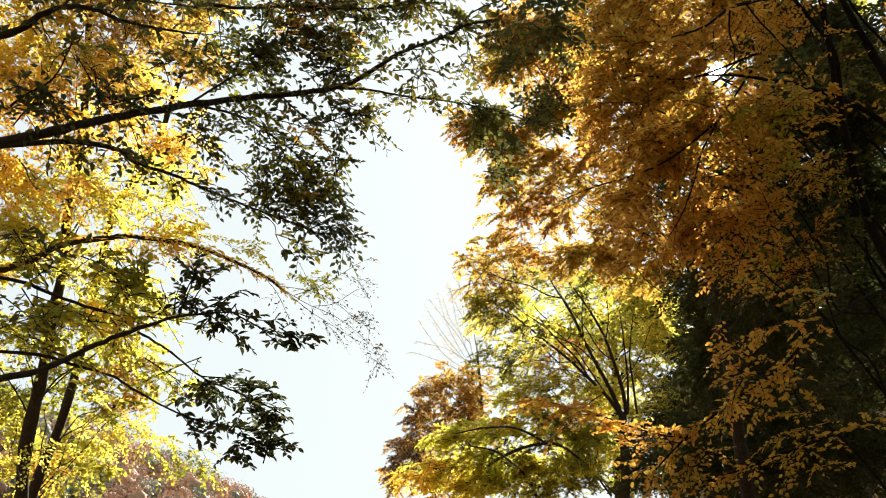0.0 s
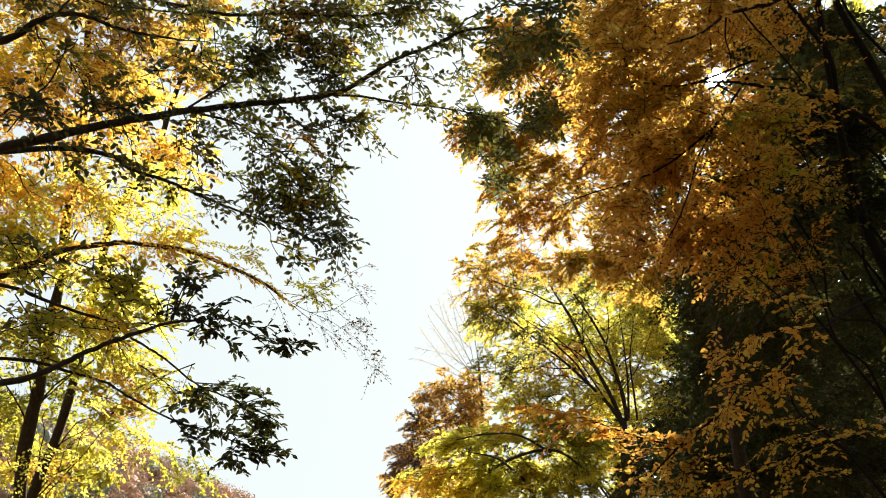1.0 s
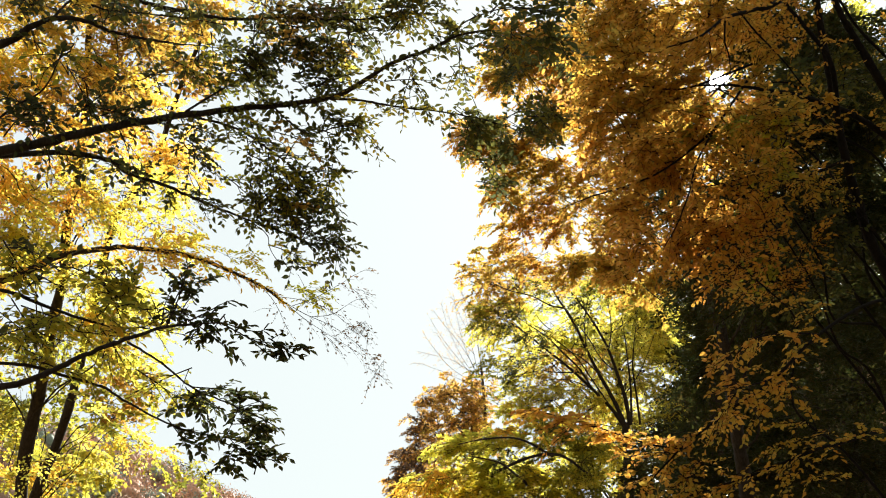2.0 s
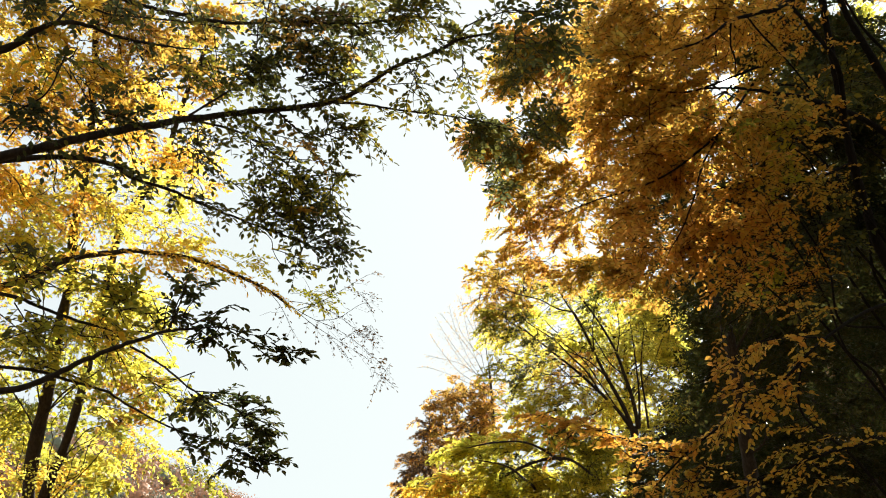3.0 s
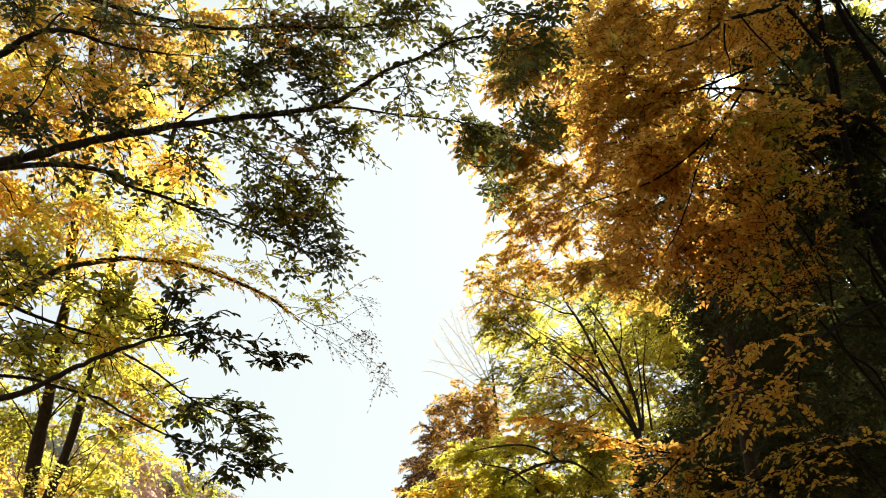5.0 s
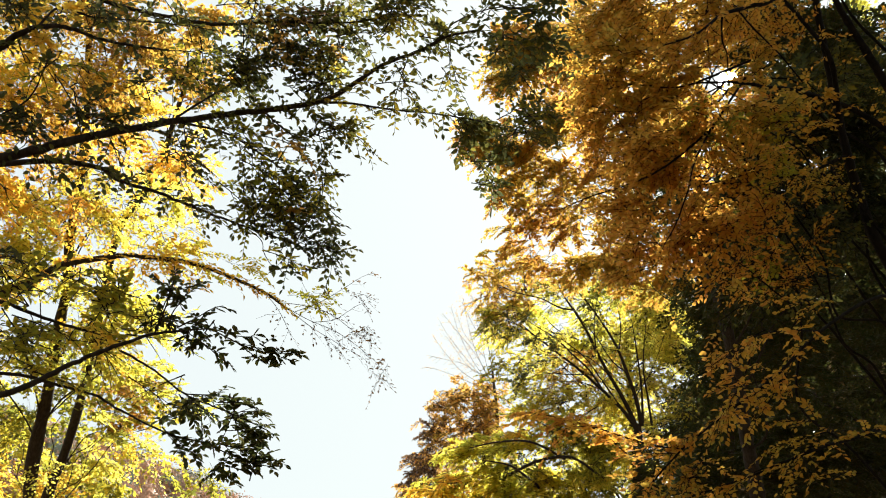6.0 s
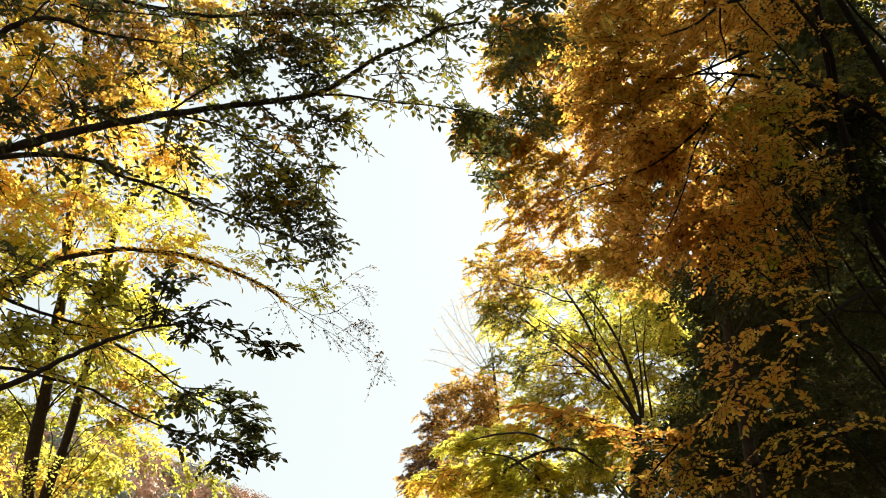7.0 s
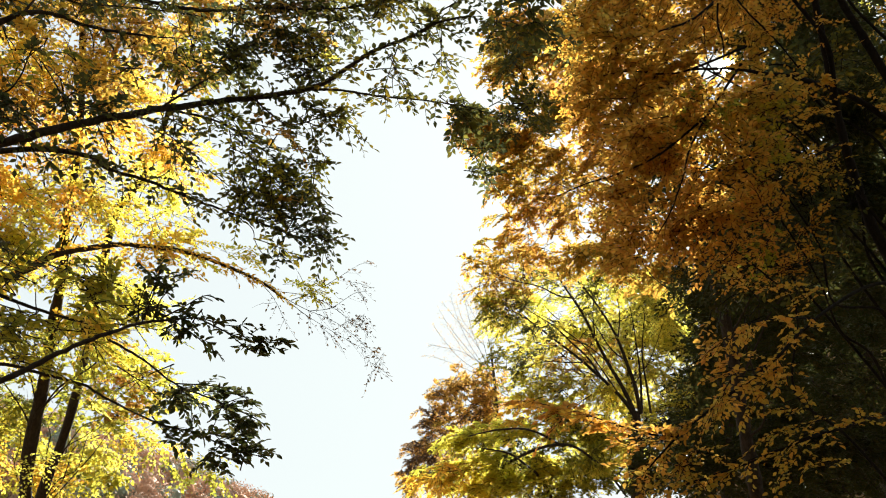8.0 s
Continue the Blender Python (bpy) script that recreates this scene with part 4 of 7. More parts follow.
leaning.clump((-3.87, 12.36, 10.48), (0.68, 0.80, 0.43), 276, twig=0.34, leaves=11, hole=-0.3, limb=0.012, arms=4)
leaning.clump((-3.27, 12.06, 11.09), (0.68, 0.80, 0.43), 230, twig=0.34, leaves=11, hole=-0.3, limb=0.012, arms=4)
leaning.use(GOLD)
leaning.clump((-4.26, 13.5, 9.27), (0.62, 0.80, 0.44), 115, twig=0.34, leaves=11, hole=-0.3, limb=0.012, arms=4)
leaning.use(AMBER)
leaning.clump((-4.8, 14.65, 5.77), (0.51, 0.80, 0.15), 27, twig=0.34, leaves=11, hole=-0.3, limb=0.012, arms=4)
leaning.use(OLIVE)
leaning.clump((-4.8, 14.65, 5.77), (0.51, 0.80, 0.15), 27, twig=0.34, leaves=11, hole=-0.3, limb=0.012, arms=4)
leaning.clump((-6.21, 14.11, 5.74), (0.49, 0.80, 0.41), 184, twig=0.34, leaves=11, hole=-0.3, limb=0.012, arms=4)
leaning.done(200)

arching = Tree("arching_beech_tree", "yellow-leaved beech with an arching limb over the track",
               (-7.60, 11.00), DARK_BARK, YELLOW, 0.08, 23)
arching.fine, arching.thin = True, 0.0018
arching.trunk([(-7.34, 11.75, 3.97), (-7.27, 10.6, 6.34), (-7.26, 9.6, 8.83), (-7.25, 8.27, 12.01)], 0.16, 0.05)
arching.limb([(-7.29, 10.94, 5.63), (-6.1, 10.69, 5.91), (-5.12, 10.56, 6.18), (-4.56, 10.39, 6.31), (-4.42, 10.39, 6.42), (-4.14, 10.40, 6.51), (-3.84, 10.43, 6.57), (-3.62, 10.46, 6.61), (-3.09, 10.53, 6.58), (-2.74, 10.62, 6.52), (-2.42, 10.72, 6.42), (-2.07, 10.84, 6.29), (-1.83, 10.97, 6.15)], 0.055, 0.014, twig=0.3, start=0.3, step=0.05, leaves=9, size=0.85)
arching.use(BROWN)
arching.limb([(-2.09, 10.93, 6.33), (-1.93, 11.07, 6.16), (-1.83, 11.22, 5.98), (-1.74, 11.34, 5.84)], 0.0045, 0.0015, twig=0.26, start=0.2, step=0.09, leaves=4, size=0.58, droop=0.7)
arching.limb([(-1.84, 11.01, 6.17), (-1.55, 11.13, 6.04), (-1.25, 11.24, 5.94), (-0.99, 11.36, 5.79), (-0.77, 11.50, 5.63), (-0.65, 11.62, 5.49)], 0.0045, 0.0015, twig=0.26, start=0.2, step=0.09, leaves=4, size=0.58, droop=0.7)
arching.limb([(-1.92, 10.99, 6.22), (-1.62, 11.05, 6.20), (-1.32, 11.14, 6.13), (-1.05, 11.28, 5.97), (-0.85, 11.39, 5.85)], 0.0045, 0.0015, twig=0.26, start=0.2, step=0.09, leaves=4, size=0.58, droop=0.7)
arching.limb([(-1.72, 11.04, 6.12), (-1.45, 11.04, 6.23), (-1.19, 11.02, 6.38), (-0.92, 10.99, 6.55), (-0.77, 11.02, 6.61)], 0.0045, 0.0015, twig=0.26, start=0.2, step=0.09, leaves=4, size=0.58, droop=0.7)
arching.limb([(-1.84, 11.01, 6.17), (-1.52, 11.17, 5.96), (-1.19, 11.31, 5.79), (-0.92, 11.43, 5.66)], 0.0045, 0.0015, twig=0.26, start=0.2, step=0.09, leaves=4, size=0.58, droop=0.7)
arching.limb([(-1.51, 11.09, 6.00), (-1.25, 11.12, 6.05), (-0.98, 11.10, 6.22), (-0.81, 11.13, 6.27)], 0.0045, 0.0015, twig=0.26, start=0.2, step=0.09, leaves=4, size=0.58, droop=0.7)
arching.use(GOLD)
arching.clump((-1.6, 11.33, 6.43), (0.30, 0.40, 0.25), 56, twig=0.22, leaves=8, hole=-0.6, arms=3, size=0.85)
arching.clump((-2.52, 11.08, 6.71), (0.42, 0.40, 0.14), 60, twig=0.22, leaves=8, hole=-0.6, arms=3)
arching.clump((-2.14, 11.51, 6.28), (0.32, 0.30, 0.10), 10, twig=0.2, leaves=6, hole=-0.6, arms=2, size=0.85)
arching.use(YELLOW)
arching.clump((-3.24, 10.69, 6.6), (0.60, 0.50, 0.15), 90, twig=0.35, leaves=8, hole=-0.5, arms=3)
arching.clump((-5.52, 9.84, 8.34), (0.80, 0.70, 0.60), 276, twig=0.34, leaves=11, hole=-0.3, limb=0.015, arms=4)
arching.clump((-4.85, 9.52, 9.01), (0.74, 0.70, 0.54), 259, twig=0.34, leaves=11, hole=-0.3, limb=0.015, arms=4)
arching.clump((-5.12, 9.34, 9.37), (0.54, 0.70, 0.34), 190, twig=0.34, leaves=11, hole=-0.3, limb=0.015, arms=4)
arching.clump((-4.99, 10.02, 7.29), (0.52, 0.70, 0.39), 190, twig=0.34, leaves=11, hole=-0.3, limb=0.015, arms=4)
arching.clump((-5.51, 10.45, 6.41), (0.65, 0.70, 0.46), 207, twig=0.34, leaves=11, hole=-0.3, limb=0.015, arms=4)
arching.use(BROWN)
arching.clump((-0.90, 10.85, 6.27), (0.27, 0.40, 0.17), 24, twig=0.2, leaves=4, hole=-0.8, arms=0, droop=0.8, size=0.55)
arching.clump((-0.86, 11.06, 5.85), (0.30, 0.40, 0.17), 27, twig=0.2, leaves=4, hole=-0.8, arms=0, droop=0.8, size=0.55)
arching.clump((-0.66, 11.25, 5.45), (0.16, 0.40, 0.21), 14, twig=0.2, leaves=4, hole=-0.8, arms=0, droop=0.8, size=0.55)
arching.clump((-1.23, 11.12, 5.72), (0.20, 0.40, 0.11), 10, twig=0.2, leaves=4, hole=-0.8, arms=0, droop=0.8, size=0.55)
arching.done(200)

hazel = Tree("hazel_tree", "low yellow-green hazel below the beeches",
             (-9.50, 21.00), DARK_BARK, LIME, 0.1, 31)
hazel.tilt, hazel.ruffle, hazel.wide = 0.4, 0.6, 1.4
hazel.trunk([(-9.55, 23.11, 4.41), (-9.05, 22.51, 5.64), (-8.67, 22.07, 6.54)], 0.08, 0.03)
hazel.use(YELLOW)
hazel.clump((-9.42, 21.9, 6.88), (1.00, 1.00, 0.62), 226, twig=0.6, leaves=11, hole=-0.4, limb=0, arms=4)
hazel.use(OLIVE)
hazel.clump((-8.17, 22.01, 6.65), (0.75, 1.00, 0.37), 131, twig=0.6, leaves=11, hole=-0.4, limb=0, arms=4)
hazel.clump((-8.67, 22.29, 6.09), (1.37, 1.00, 0.50), 133, twig=0.6, leaves=11, hole=-0.4, limb=0, arms=4, size=0.8)
hazel.use(LIME)
hazel.clump((-7.05, 21.71, 7.27), (0.87, 1.00, 0.15), 71, twig=0.6, leaves=11, hole=-0.4, limb=0, arms=4)
hazel.use(OLIVE)
hazel.clump((-9.55, 21.52, 7.66), (0.75, 1.00, 0.50), 106, twig=0.6, leaves=11, hole=-0.4, limb=0, arms=4)
hazel.use(YELLOW)
hazel.clump((-6.67, 21.77, 7.16), (0.75, 1.00, 0.15), 42, twig=0.6, leaves=11, hole=-0.4, limb=0, arms=4)
hazel.use(OLIVE)
hazel.clump((-5.67, 21.91, 6.85), (0.69, 1.00, 0.14), 29, twig=0.6, leaves=11, hole=-0.4, limb=0, arms=4)
hazel.clump((-4.98, 22.02, 6.63), (0.56, 1.00, 0.11), 28, twig=0.6, leaves=11, hole=-0.4, limb=0, arms=4)
hazel.use(LIME)
hazel.clump((-7.55, 21.9, 6.88), (0.50, 1.00, 0.17), 36, twig=0.6, leaves=11, hole=-0.4, limb=0, arms=4)
hazel.use(OLIVE)
hazel.clump((-8.28, 19.46, 7.32), (0.47, 0.90, 0.43), 65, twig=0.45, leaves=11, hole=-0.4, arms=4)
hazel.clump((-7.26, 19.51, 7.21), (0.47, 0.90, 0.43), 65, twig=0.45, leaves=11, hole=-0.4, arms=4)
hazel.use(YELLOW)
hazel.clump((-6.41, 19.70, 6.83), (0.64, 0.90, 0.18), 46, twig=0.45, leaves=11, hole=-0.4, arms=4)
hazel.use(OLIVE)
hazel.clump((-7.65, 18.97, 6.05), (0.65, 0.90, 0.31), 66, twig=0.45, leaves=11, hole=-0.4, arms=4)
hazel.clump((-5.53, 20.88, 6.69), (0.56, 0.90, 0.16), 16, twig=0.45, leaves=11, hole=-0.4, arms=4)
hazel.use(LIME)
hazel.clump((-8.02, 19.34, 6.43), (0.56, 0.60, 0.30), 41, twig=0.3, leaves=8, hole=-0.5, arms=2)
hazel.use(GREEN)
hazel.clump((-6.97, 19.44, 6.23), (0.39, 0.60, 0.30), 31, twig=0.3, leaves=8, hole=-0.5, arms=2)
hazel.use(YELLOW)
hazel.clump((-7.43, 19.08, 5.82), (0.60, 0.60, 0.18), 26, twig=0.3, leaves=8, hole=-0.5, arms=2)
hazel.use(GREEN)
hazel.clump((-7.96, 18.93, 7.27), (0.39, 0.60, 0.24), 22, twig=0.3, leaves=8, hole=-0.5, arms=2)
hazel.use(OLIVE)
hazel.clump((-6.40, 18.56, 5.75), (0.47, 0.60, 0.23), 41, twig=0.3, leaves=8, hole=-0.5, arms=2)
hazel.clump((-7.35, 17.81, 6.15), (0.56, 0.60, 0.27), 59, twig=0.3, leaves=8, hole=-0.7, arms=2)
hazel.use(LIME)
hazel.clump((-6.56, 18.42, 6.04), (0.63, 0.60, 0.23), 73, twig=0.3, leaves=8, hole=-0.7, arms=2)
hazel.use(YELLOW)
hazel.clump((-7.09, 18.07, 5.62), (0.81, 0.60, 0.24), 137, twig=0.3, leaves=8, hole=-0.7, arms=2, size=0.8)
hazel.use(OLIVE)
hazel.clump((-5.92, 18.08, 5.60), (0.46, 0.60, 0.17), 45, twig=0.3, leaves=8, hole=-0.7, arms=2)
hazel.clump((-7.16, 18.21, 7.61), (0.54, 0.60, 0.34), 42, twig=0.3, leaves=8, hole=-0.4, arms=2)
hazel.use(GREEN)
hazel.clump((-6.25, 18.28, 7.47), (0.49, 0.60, 0.29), 29, twig=0.3, leaves=8, hole=-0.4, arms=2)
hazel.use(OLIVE)
hazel.clump((-6.14, 18.63, 6.74), (0.49, 0.60, 0.23), 20, twig=0.3, leaves=8, hole=-0.4, arms=2)
hazel.use(GREEN)
hazel.clump((-7.66, 17.45, 6.88), (0.25, 0.60, 0.27), 22, twig=0.3, leaves=8, hole=-0.4, arms=2)
hazel.done(0)

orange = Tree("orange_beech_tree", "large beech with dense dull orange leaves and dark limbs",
              (5.30, 9.30), SHADE_BARK, ORANGE, 0.054, 41)
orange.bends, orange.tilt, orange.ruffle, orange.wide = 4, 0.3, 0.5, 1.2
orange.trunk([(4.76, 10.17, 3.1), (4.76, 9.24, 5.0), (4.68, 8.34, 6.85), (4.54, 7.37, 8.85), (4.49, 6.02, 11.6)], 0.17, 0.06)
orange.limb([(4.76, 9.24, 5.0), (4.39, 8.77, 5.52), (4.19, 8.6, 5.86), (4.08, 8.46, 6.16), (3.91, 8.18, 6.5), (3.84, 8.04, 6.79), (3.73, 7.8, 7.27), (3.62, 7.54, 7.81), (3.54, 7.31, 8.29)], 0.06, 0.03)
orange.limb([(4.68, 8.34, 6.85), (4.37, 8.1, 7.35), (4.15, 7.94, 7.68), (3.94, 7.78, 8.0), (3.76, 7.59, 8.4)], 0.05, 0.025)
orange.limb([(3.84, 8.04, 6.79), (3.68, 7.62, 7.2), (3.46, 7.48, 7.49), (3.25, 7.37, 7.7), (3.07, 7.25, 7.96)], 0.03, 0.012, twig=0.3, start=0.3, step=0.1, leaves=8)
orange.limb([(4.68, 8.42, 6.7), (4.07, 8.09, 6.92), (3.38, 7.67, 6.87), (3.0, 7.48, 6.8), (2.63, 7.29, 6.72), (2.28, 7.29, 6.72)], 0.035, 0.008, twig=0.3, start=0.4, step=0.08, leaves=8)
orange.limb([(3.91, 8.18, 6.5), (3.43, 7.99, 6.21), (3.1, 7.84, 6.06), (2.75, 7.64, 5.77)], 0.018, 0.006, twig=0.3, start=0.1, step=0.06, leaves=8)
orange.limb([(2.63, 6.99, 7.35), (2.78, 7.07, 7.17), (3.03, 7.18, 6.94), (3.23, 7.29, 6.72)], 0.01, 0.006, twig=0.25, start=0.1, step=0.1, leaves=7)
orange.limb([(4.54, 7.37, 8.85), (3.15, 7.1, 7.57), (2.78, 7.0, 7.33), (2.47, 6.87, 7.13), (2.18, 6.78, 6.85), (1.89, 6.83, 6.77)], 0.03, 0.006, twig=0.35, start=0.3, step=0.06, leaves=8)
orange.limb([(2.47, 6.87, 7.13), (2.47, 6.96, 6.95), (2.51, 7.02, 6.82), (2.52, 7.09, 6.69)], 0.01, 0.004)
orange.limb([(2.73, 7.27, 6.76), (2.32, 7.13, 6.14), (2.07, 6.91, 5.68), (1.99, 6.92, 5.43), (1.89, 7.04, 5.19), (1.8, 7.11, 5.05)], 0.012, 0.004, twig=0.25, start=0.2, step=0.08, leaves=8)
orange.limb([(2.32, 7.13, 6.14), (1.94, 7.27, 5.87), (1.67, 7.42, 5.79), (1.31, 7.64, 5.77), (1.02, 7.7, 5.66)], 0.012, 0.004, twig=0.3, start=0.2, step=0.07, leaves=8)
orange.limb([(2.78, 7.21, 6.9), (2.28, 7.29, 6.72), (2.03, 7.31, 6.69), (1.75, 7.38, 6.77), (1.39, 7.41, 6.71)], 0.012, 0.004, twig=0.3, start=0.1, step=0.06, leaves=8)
orange.clump((1.83, 7.43, 7.58), (0.48, 0.60, 0.32), 342, twig=0.24, leaves=9, hole=-1.1, limb=0.018, arms=5)
orange.clump((2.57, 7.59, 7.71), (0.49, 0.60, 0.32), 367, twig=0.24, leaves=9, hole=-1.1, limb=0.018, arms=5)
orange.clump((3.33, 7.99, 8.03), (0.34, 0.60, 0.23), 96, twig=0.24, leaves=9, hole=-1.1, limb=0, arms=5)
orange.clump((1.67, 7.39, 6.97), (0.41, 0.60, 0.26), 302, twig=0.24, leaves=9, hole=-1.1, limb=0.018, arms=5)
orange.clump((2.36, 7.39, 6.97), (0.23, 0.60, 0.31), 158, twig=0.24, leaves=9, hole=-1.1, limb=0, arms=5)
orange.clump((2.96, 7.66, 7.11), (0.21, 0.60, 0.26), 96, twig=0.24, leaves=9, hole=-1.1, limb=0, arms=5)
orange.clump((2.13, 7.41, 6.93), (0.36, 0.60, 0.28), 315, twig=0.24, leaves=9, hole=-1.1, limb=0.018, arms=5)
orange.clump((2.15, 7.17, 6.28), (0.39, 0.60, 0.24), 327, twig=0.24, leaves=9, hole=-1.1, limb=0.018, arms=5)
orange.clump((2.84, 7.62, 6.51), (0.41, 0.60, 0.26), 278, twig=0.24, leaves=9, hole=-1.1, limb=0.018, arms=5)
orange.clump((3.54, 8.09, 6.69), (0.38, 0.60, 0.22), 43, twig=0.24, leaves=9, hole=-1.1, limb=0, arms=5)
orange.clump((4.35, 8.54, 6.91), (0.40, 0.60, 0.34), 43, twig=0.24, leaves=9, hole=-1.1, limb=0, arms=5)
orange.clump((1.67, 7.64, 6.47), (0.41, 0.60, 0.28), 315, twig=0.24, leaves=9, hole=-1.1, limb=0.018, arms=5)
orange.clump((1.89, 7.43, 5.99), (0.34, 0.60, 0.24), 248, twig=0.24, leaves=9, hole=-1.1, limb=0, arms=5)
orange.clump((2.52, 7.49, 5.86), (0.49, 0.60, 0.29), 239, twig=0.24, leaves=9, hole=-1.1, limb=0.018, arms=5)
orange.clump((3.15, 7.89, 5.96), (0.36, 0.60, 0.20), 81, twig=0.24, leaves=9, hole=-1.1, limb=0, arms=5)
orange.clump((4.01, 8.53, 6.01), (0.33, 0.60, 0.22), 13, twig=0.24, leaves=9, hole=-1.1, limb=0, arms=5)
orange.clump((2.18, 7.51, 5.37), (0.43, 0.60, 0.26), 302, twig=0.24, leaves=9, hole=-1.1, limb=0.018, arms=5)
orange.clump((2.72, 7.71, 5.42), (0.39, 0.60, 0.22), 135, twig=0.24, leaves=9, hole=-1.1, limb=0, arms=5)
orange.clump((3.3, 8.11, 5.5), (0.26, 0.60, 0.15), 24, twig=0.24, leaves=9, hole=-1.1, limb=0, arms=5)
orange.clump((1.7, 7.86, 5.78), (0.30, 0.60, 0.20), 132, twig=0.24, leaves=9, hole=-1.1, limb=0, arms=5)
orange.clump((1.69, 7.77, 5.29), (0.29, 0.60, 0.17), 132, twig=0.24, leaves=9, hole=-1.1, limb=0, arms=5)
orange.clump((2.36, 7.49, 4.95), (0.23, 0.60, 0.14), 53, twig=0.24, leaves=9, hole=-1.1, limb=0, arms=5)
orange.clump((1.42, 7.6, 7.45), (0.32, 0.60, 0.37), 158, twig=0.24, leaves=9, hole=-1.1, limb=0, arms=5)
orange.clump((1.44, 7.72, 6.76), (0.26, 0.60, 0.31), 132, twig=0.24, leaves=9, hole=-1.1, limb=0, arms=5)
orange.clump((5.22, 8.55, 8.03), (0.60, 0.60, 1.19), 266, twig=0.24, leaves=9, hole=-1.1, limb=0.018, arms=5)
orange.clump((5.15, 8.89, 6.19), (0.40, 0.60, 0.85), 107, twig=0.24, leaves=9, hole=-1.1, limb=0, arms=5)
orange.clump((2.93, 7.64, 8.75), (1.70, 0.60, 0.57), 640, twig=0.24, leaves=9, hole=-1.1, limb=0.018, arms=5)
orange.use(GREEN)
orange.clump((3.48, 8.18, 5.83), (0.28, 0.50, 0.35), 125, twig=0.24, leaves=9, hole=-1, arms=4, size=1.2)
orange.use(OLIVE)
orange.clump((2.88, 7.98, 5.30), (0.22, 0.50, 0.15), 24, twig=0.24, leaves=9, hole=-1, arms=4, size=1.2)
orange.use(GREEN)
orange.clump((4.03, 8.21, 7.57), (0.34, 0.50, 0.33), 76, twig=0.24, leaves=9, hole=-1, arms=4, size=1.2)
orange.use(OLIVE)
orange.clump((2.32, 7.11, 6.19), (0.25, 0.50, 0.26), 38, twig=0.24, leaves=9, hole=-0.9, arms=4, size=1.15)
orange.clump((3.08, 7.50, 6.29), (0.32, 0.50, 0.30), 59, twig=0.24, leaves=9, hole=-0.9, arms=4, size=1.15)
orange.clump((2.79, 7.58, 5.68), (0.23, 0.50, 0.27), 37, twig=0.24, leaves=9, hole=-0.9, arms=4, size=1.15)
orange.use(GREEN)
orange.clump((3.47, 8.35, 5.92), (0.48, 0.50, 0.30), 103, twig=0.24, leaves=9, hole=-0.9, arms=4, size=1.15)
orange.clump((3.47, 8.60, 5.41), (0.48, 0.50, 0.22), 81, twig=0.24, leaves=9, hole=-0.9, arms=4, size=1.15)
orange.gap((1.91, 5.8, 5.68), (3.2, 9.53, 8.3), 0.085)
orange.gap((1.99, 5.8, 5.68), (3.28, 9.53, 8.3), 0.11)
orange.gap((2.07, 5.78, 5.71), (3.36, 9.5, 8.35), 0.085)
orange.use(AMBER)
orange.clump((3.63, 8.00, 7.09), (0.19, 0.40, 0.25), 21, twig=0.25, leaves=8, hole=-0.6, arms=2)
orange.clump((3.82, 8.26, 6.57), (0.21, 0.40, 0.22), 18, twig=0.25, leaves=8, hole=-0.6, arms=2)
orange.clump((3.85, 8.48, 6.11), (0.19, 0.40, 0.20), 12, twig=0.25, leaves=8, hole=-0.6, arms=2)
orange.use(ORANGE)
orange.clump((3.57, 7.90, 7.75), (0.16, 0.40, 0.20), 14, twig=0.25, leaves=8, hole=-0.6, arms=2)
orange.clump((3.18, 7.91, 5.46), (0.17, 0.40, 0.13), 43, twig=0.22, leaves=8, hole=-0.8, arms=2, size=0.68)
orange.clump((3.08, 8.07, 5.13), (0.17, 0.40, 0.16), 49, twig=0.22, leaves=8, hole=-0.8, arms=2, size=0.68)
orange.clump((3.61, 8.05, 6.08), (0.16, 0.40, 0.17), 32, twig=0.22, leaves=8, hole=-0.8, arms=2, size=0.68)
orange.clump((2.64, 7.90, 5.02), (0.14, 0.40, 0.13), 25, twig=0.22, leaves=8, hole=-0.8, arms=2, size=0.68)
orange.use(AMBER)
orange.clump((3.56, 8.22, 5.27), (0.13, 0.40, 0.14), 21, twig=0.22, leaves=8, hole=-0.8, arms=2, size=0.68)
orange.done(300)

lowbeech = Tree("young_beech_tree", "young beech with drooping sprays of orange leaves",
                (3.90, 7.30), SHADE_BARK, ORANGE, 0.053, 42)
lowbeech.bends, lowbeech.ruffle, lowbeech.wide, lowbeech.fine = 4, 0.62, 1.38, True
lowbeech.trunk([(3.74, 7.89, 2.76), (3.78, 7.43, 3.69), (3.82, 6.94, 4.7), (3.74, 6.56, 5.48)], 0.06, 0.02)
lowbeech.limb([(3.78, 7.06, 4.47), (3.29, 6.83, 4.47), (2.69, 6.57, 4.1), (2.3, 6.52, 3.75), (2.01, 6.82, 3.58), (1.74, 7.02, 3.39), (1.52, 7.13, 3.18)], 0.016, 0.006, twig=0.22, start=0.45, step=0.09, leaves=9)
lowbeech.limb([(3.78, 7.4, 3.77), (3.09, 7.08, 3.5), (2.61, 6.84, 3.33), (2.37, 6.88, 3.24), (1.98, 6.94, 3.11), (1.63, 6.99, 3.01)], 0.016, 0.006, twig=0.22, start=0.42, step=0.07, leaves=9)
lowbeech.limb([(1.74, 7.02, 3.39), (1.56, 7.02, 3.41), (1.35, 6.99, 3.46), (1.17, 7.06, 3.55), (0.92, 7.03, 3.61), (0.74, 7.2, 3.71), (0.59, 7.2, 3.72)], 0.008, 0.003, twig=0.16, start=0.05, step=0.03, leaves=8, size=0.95)
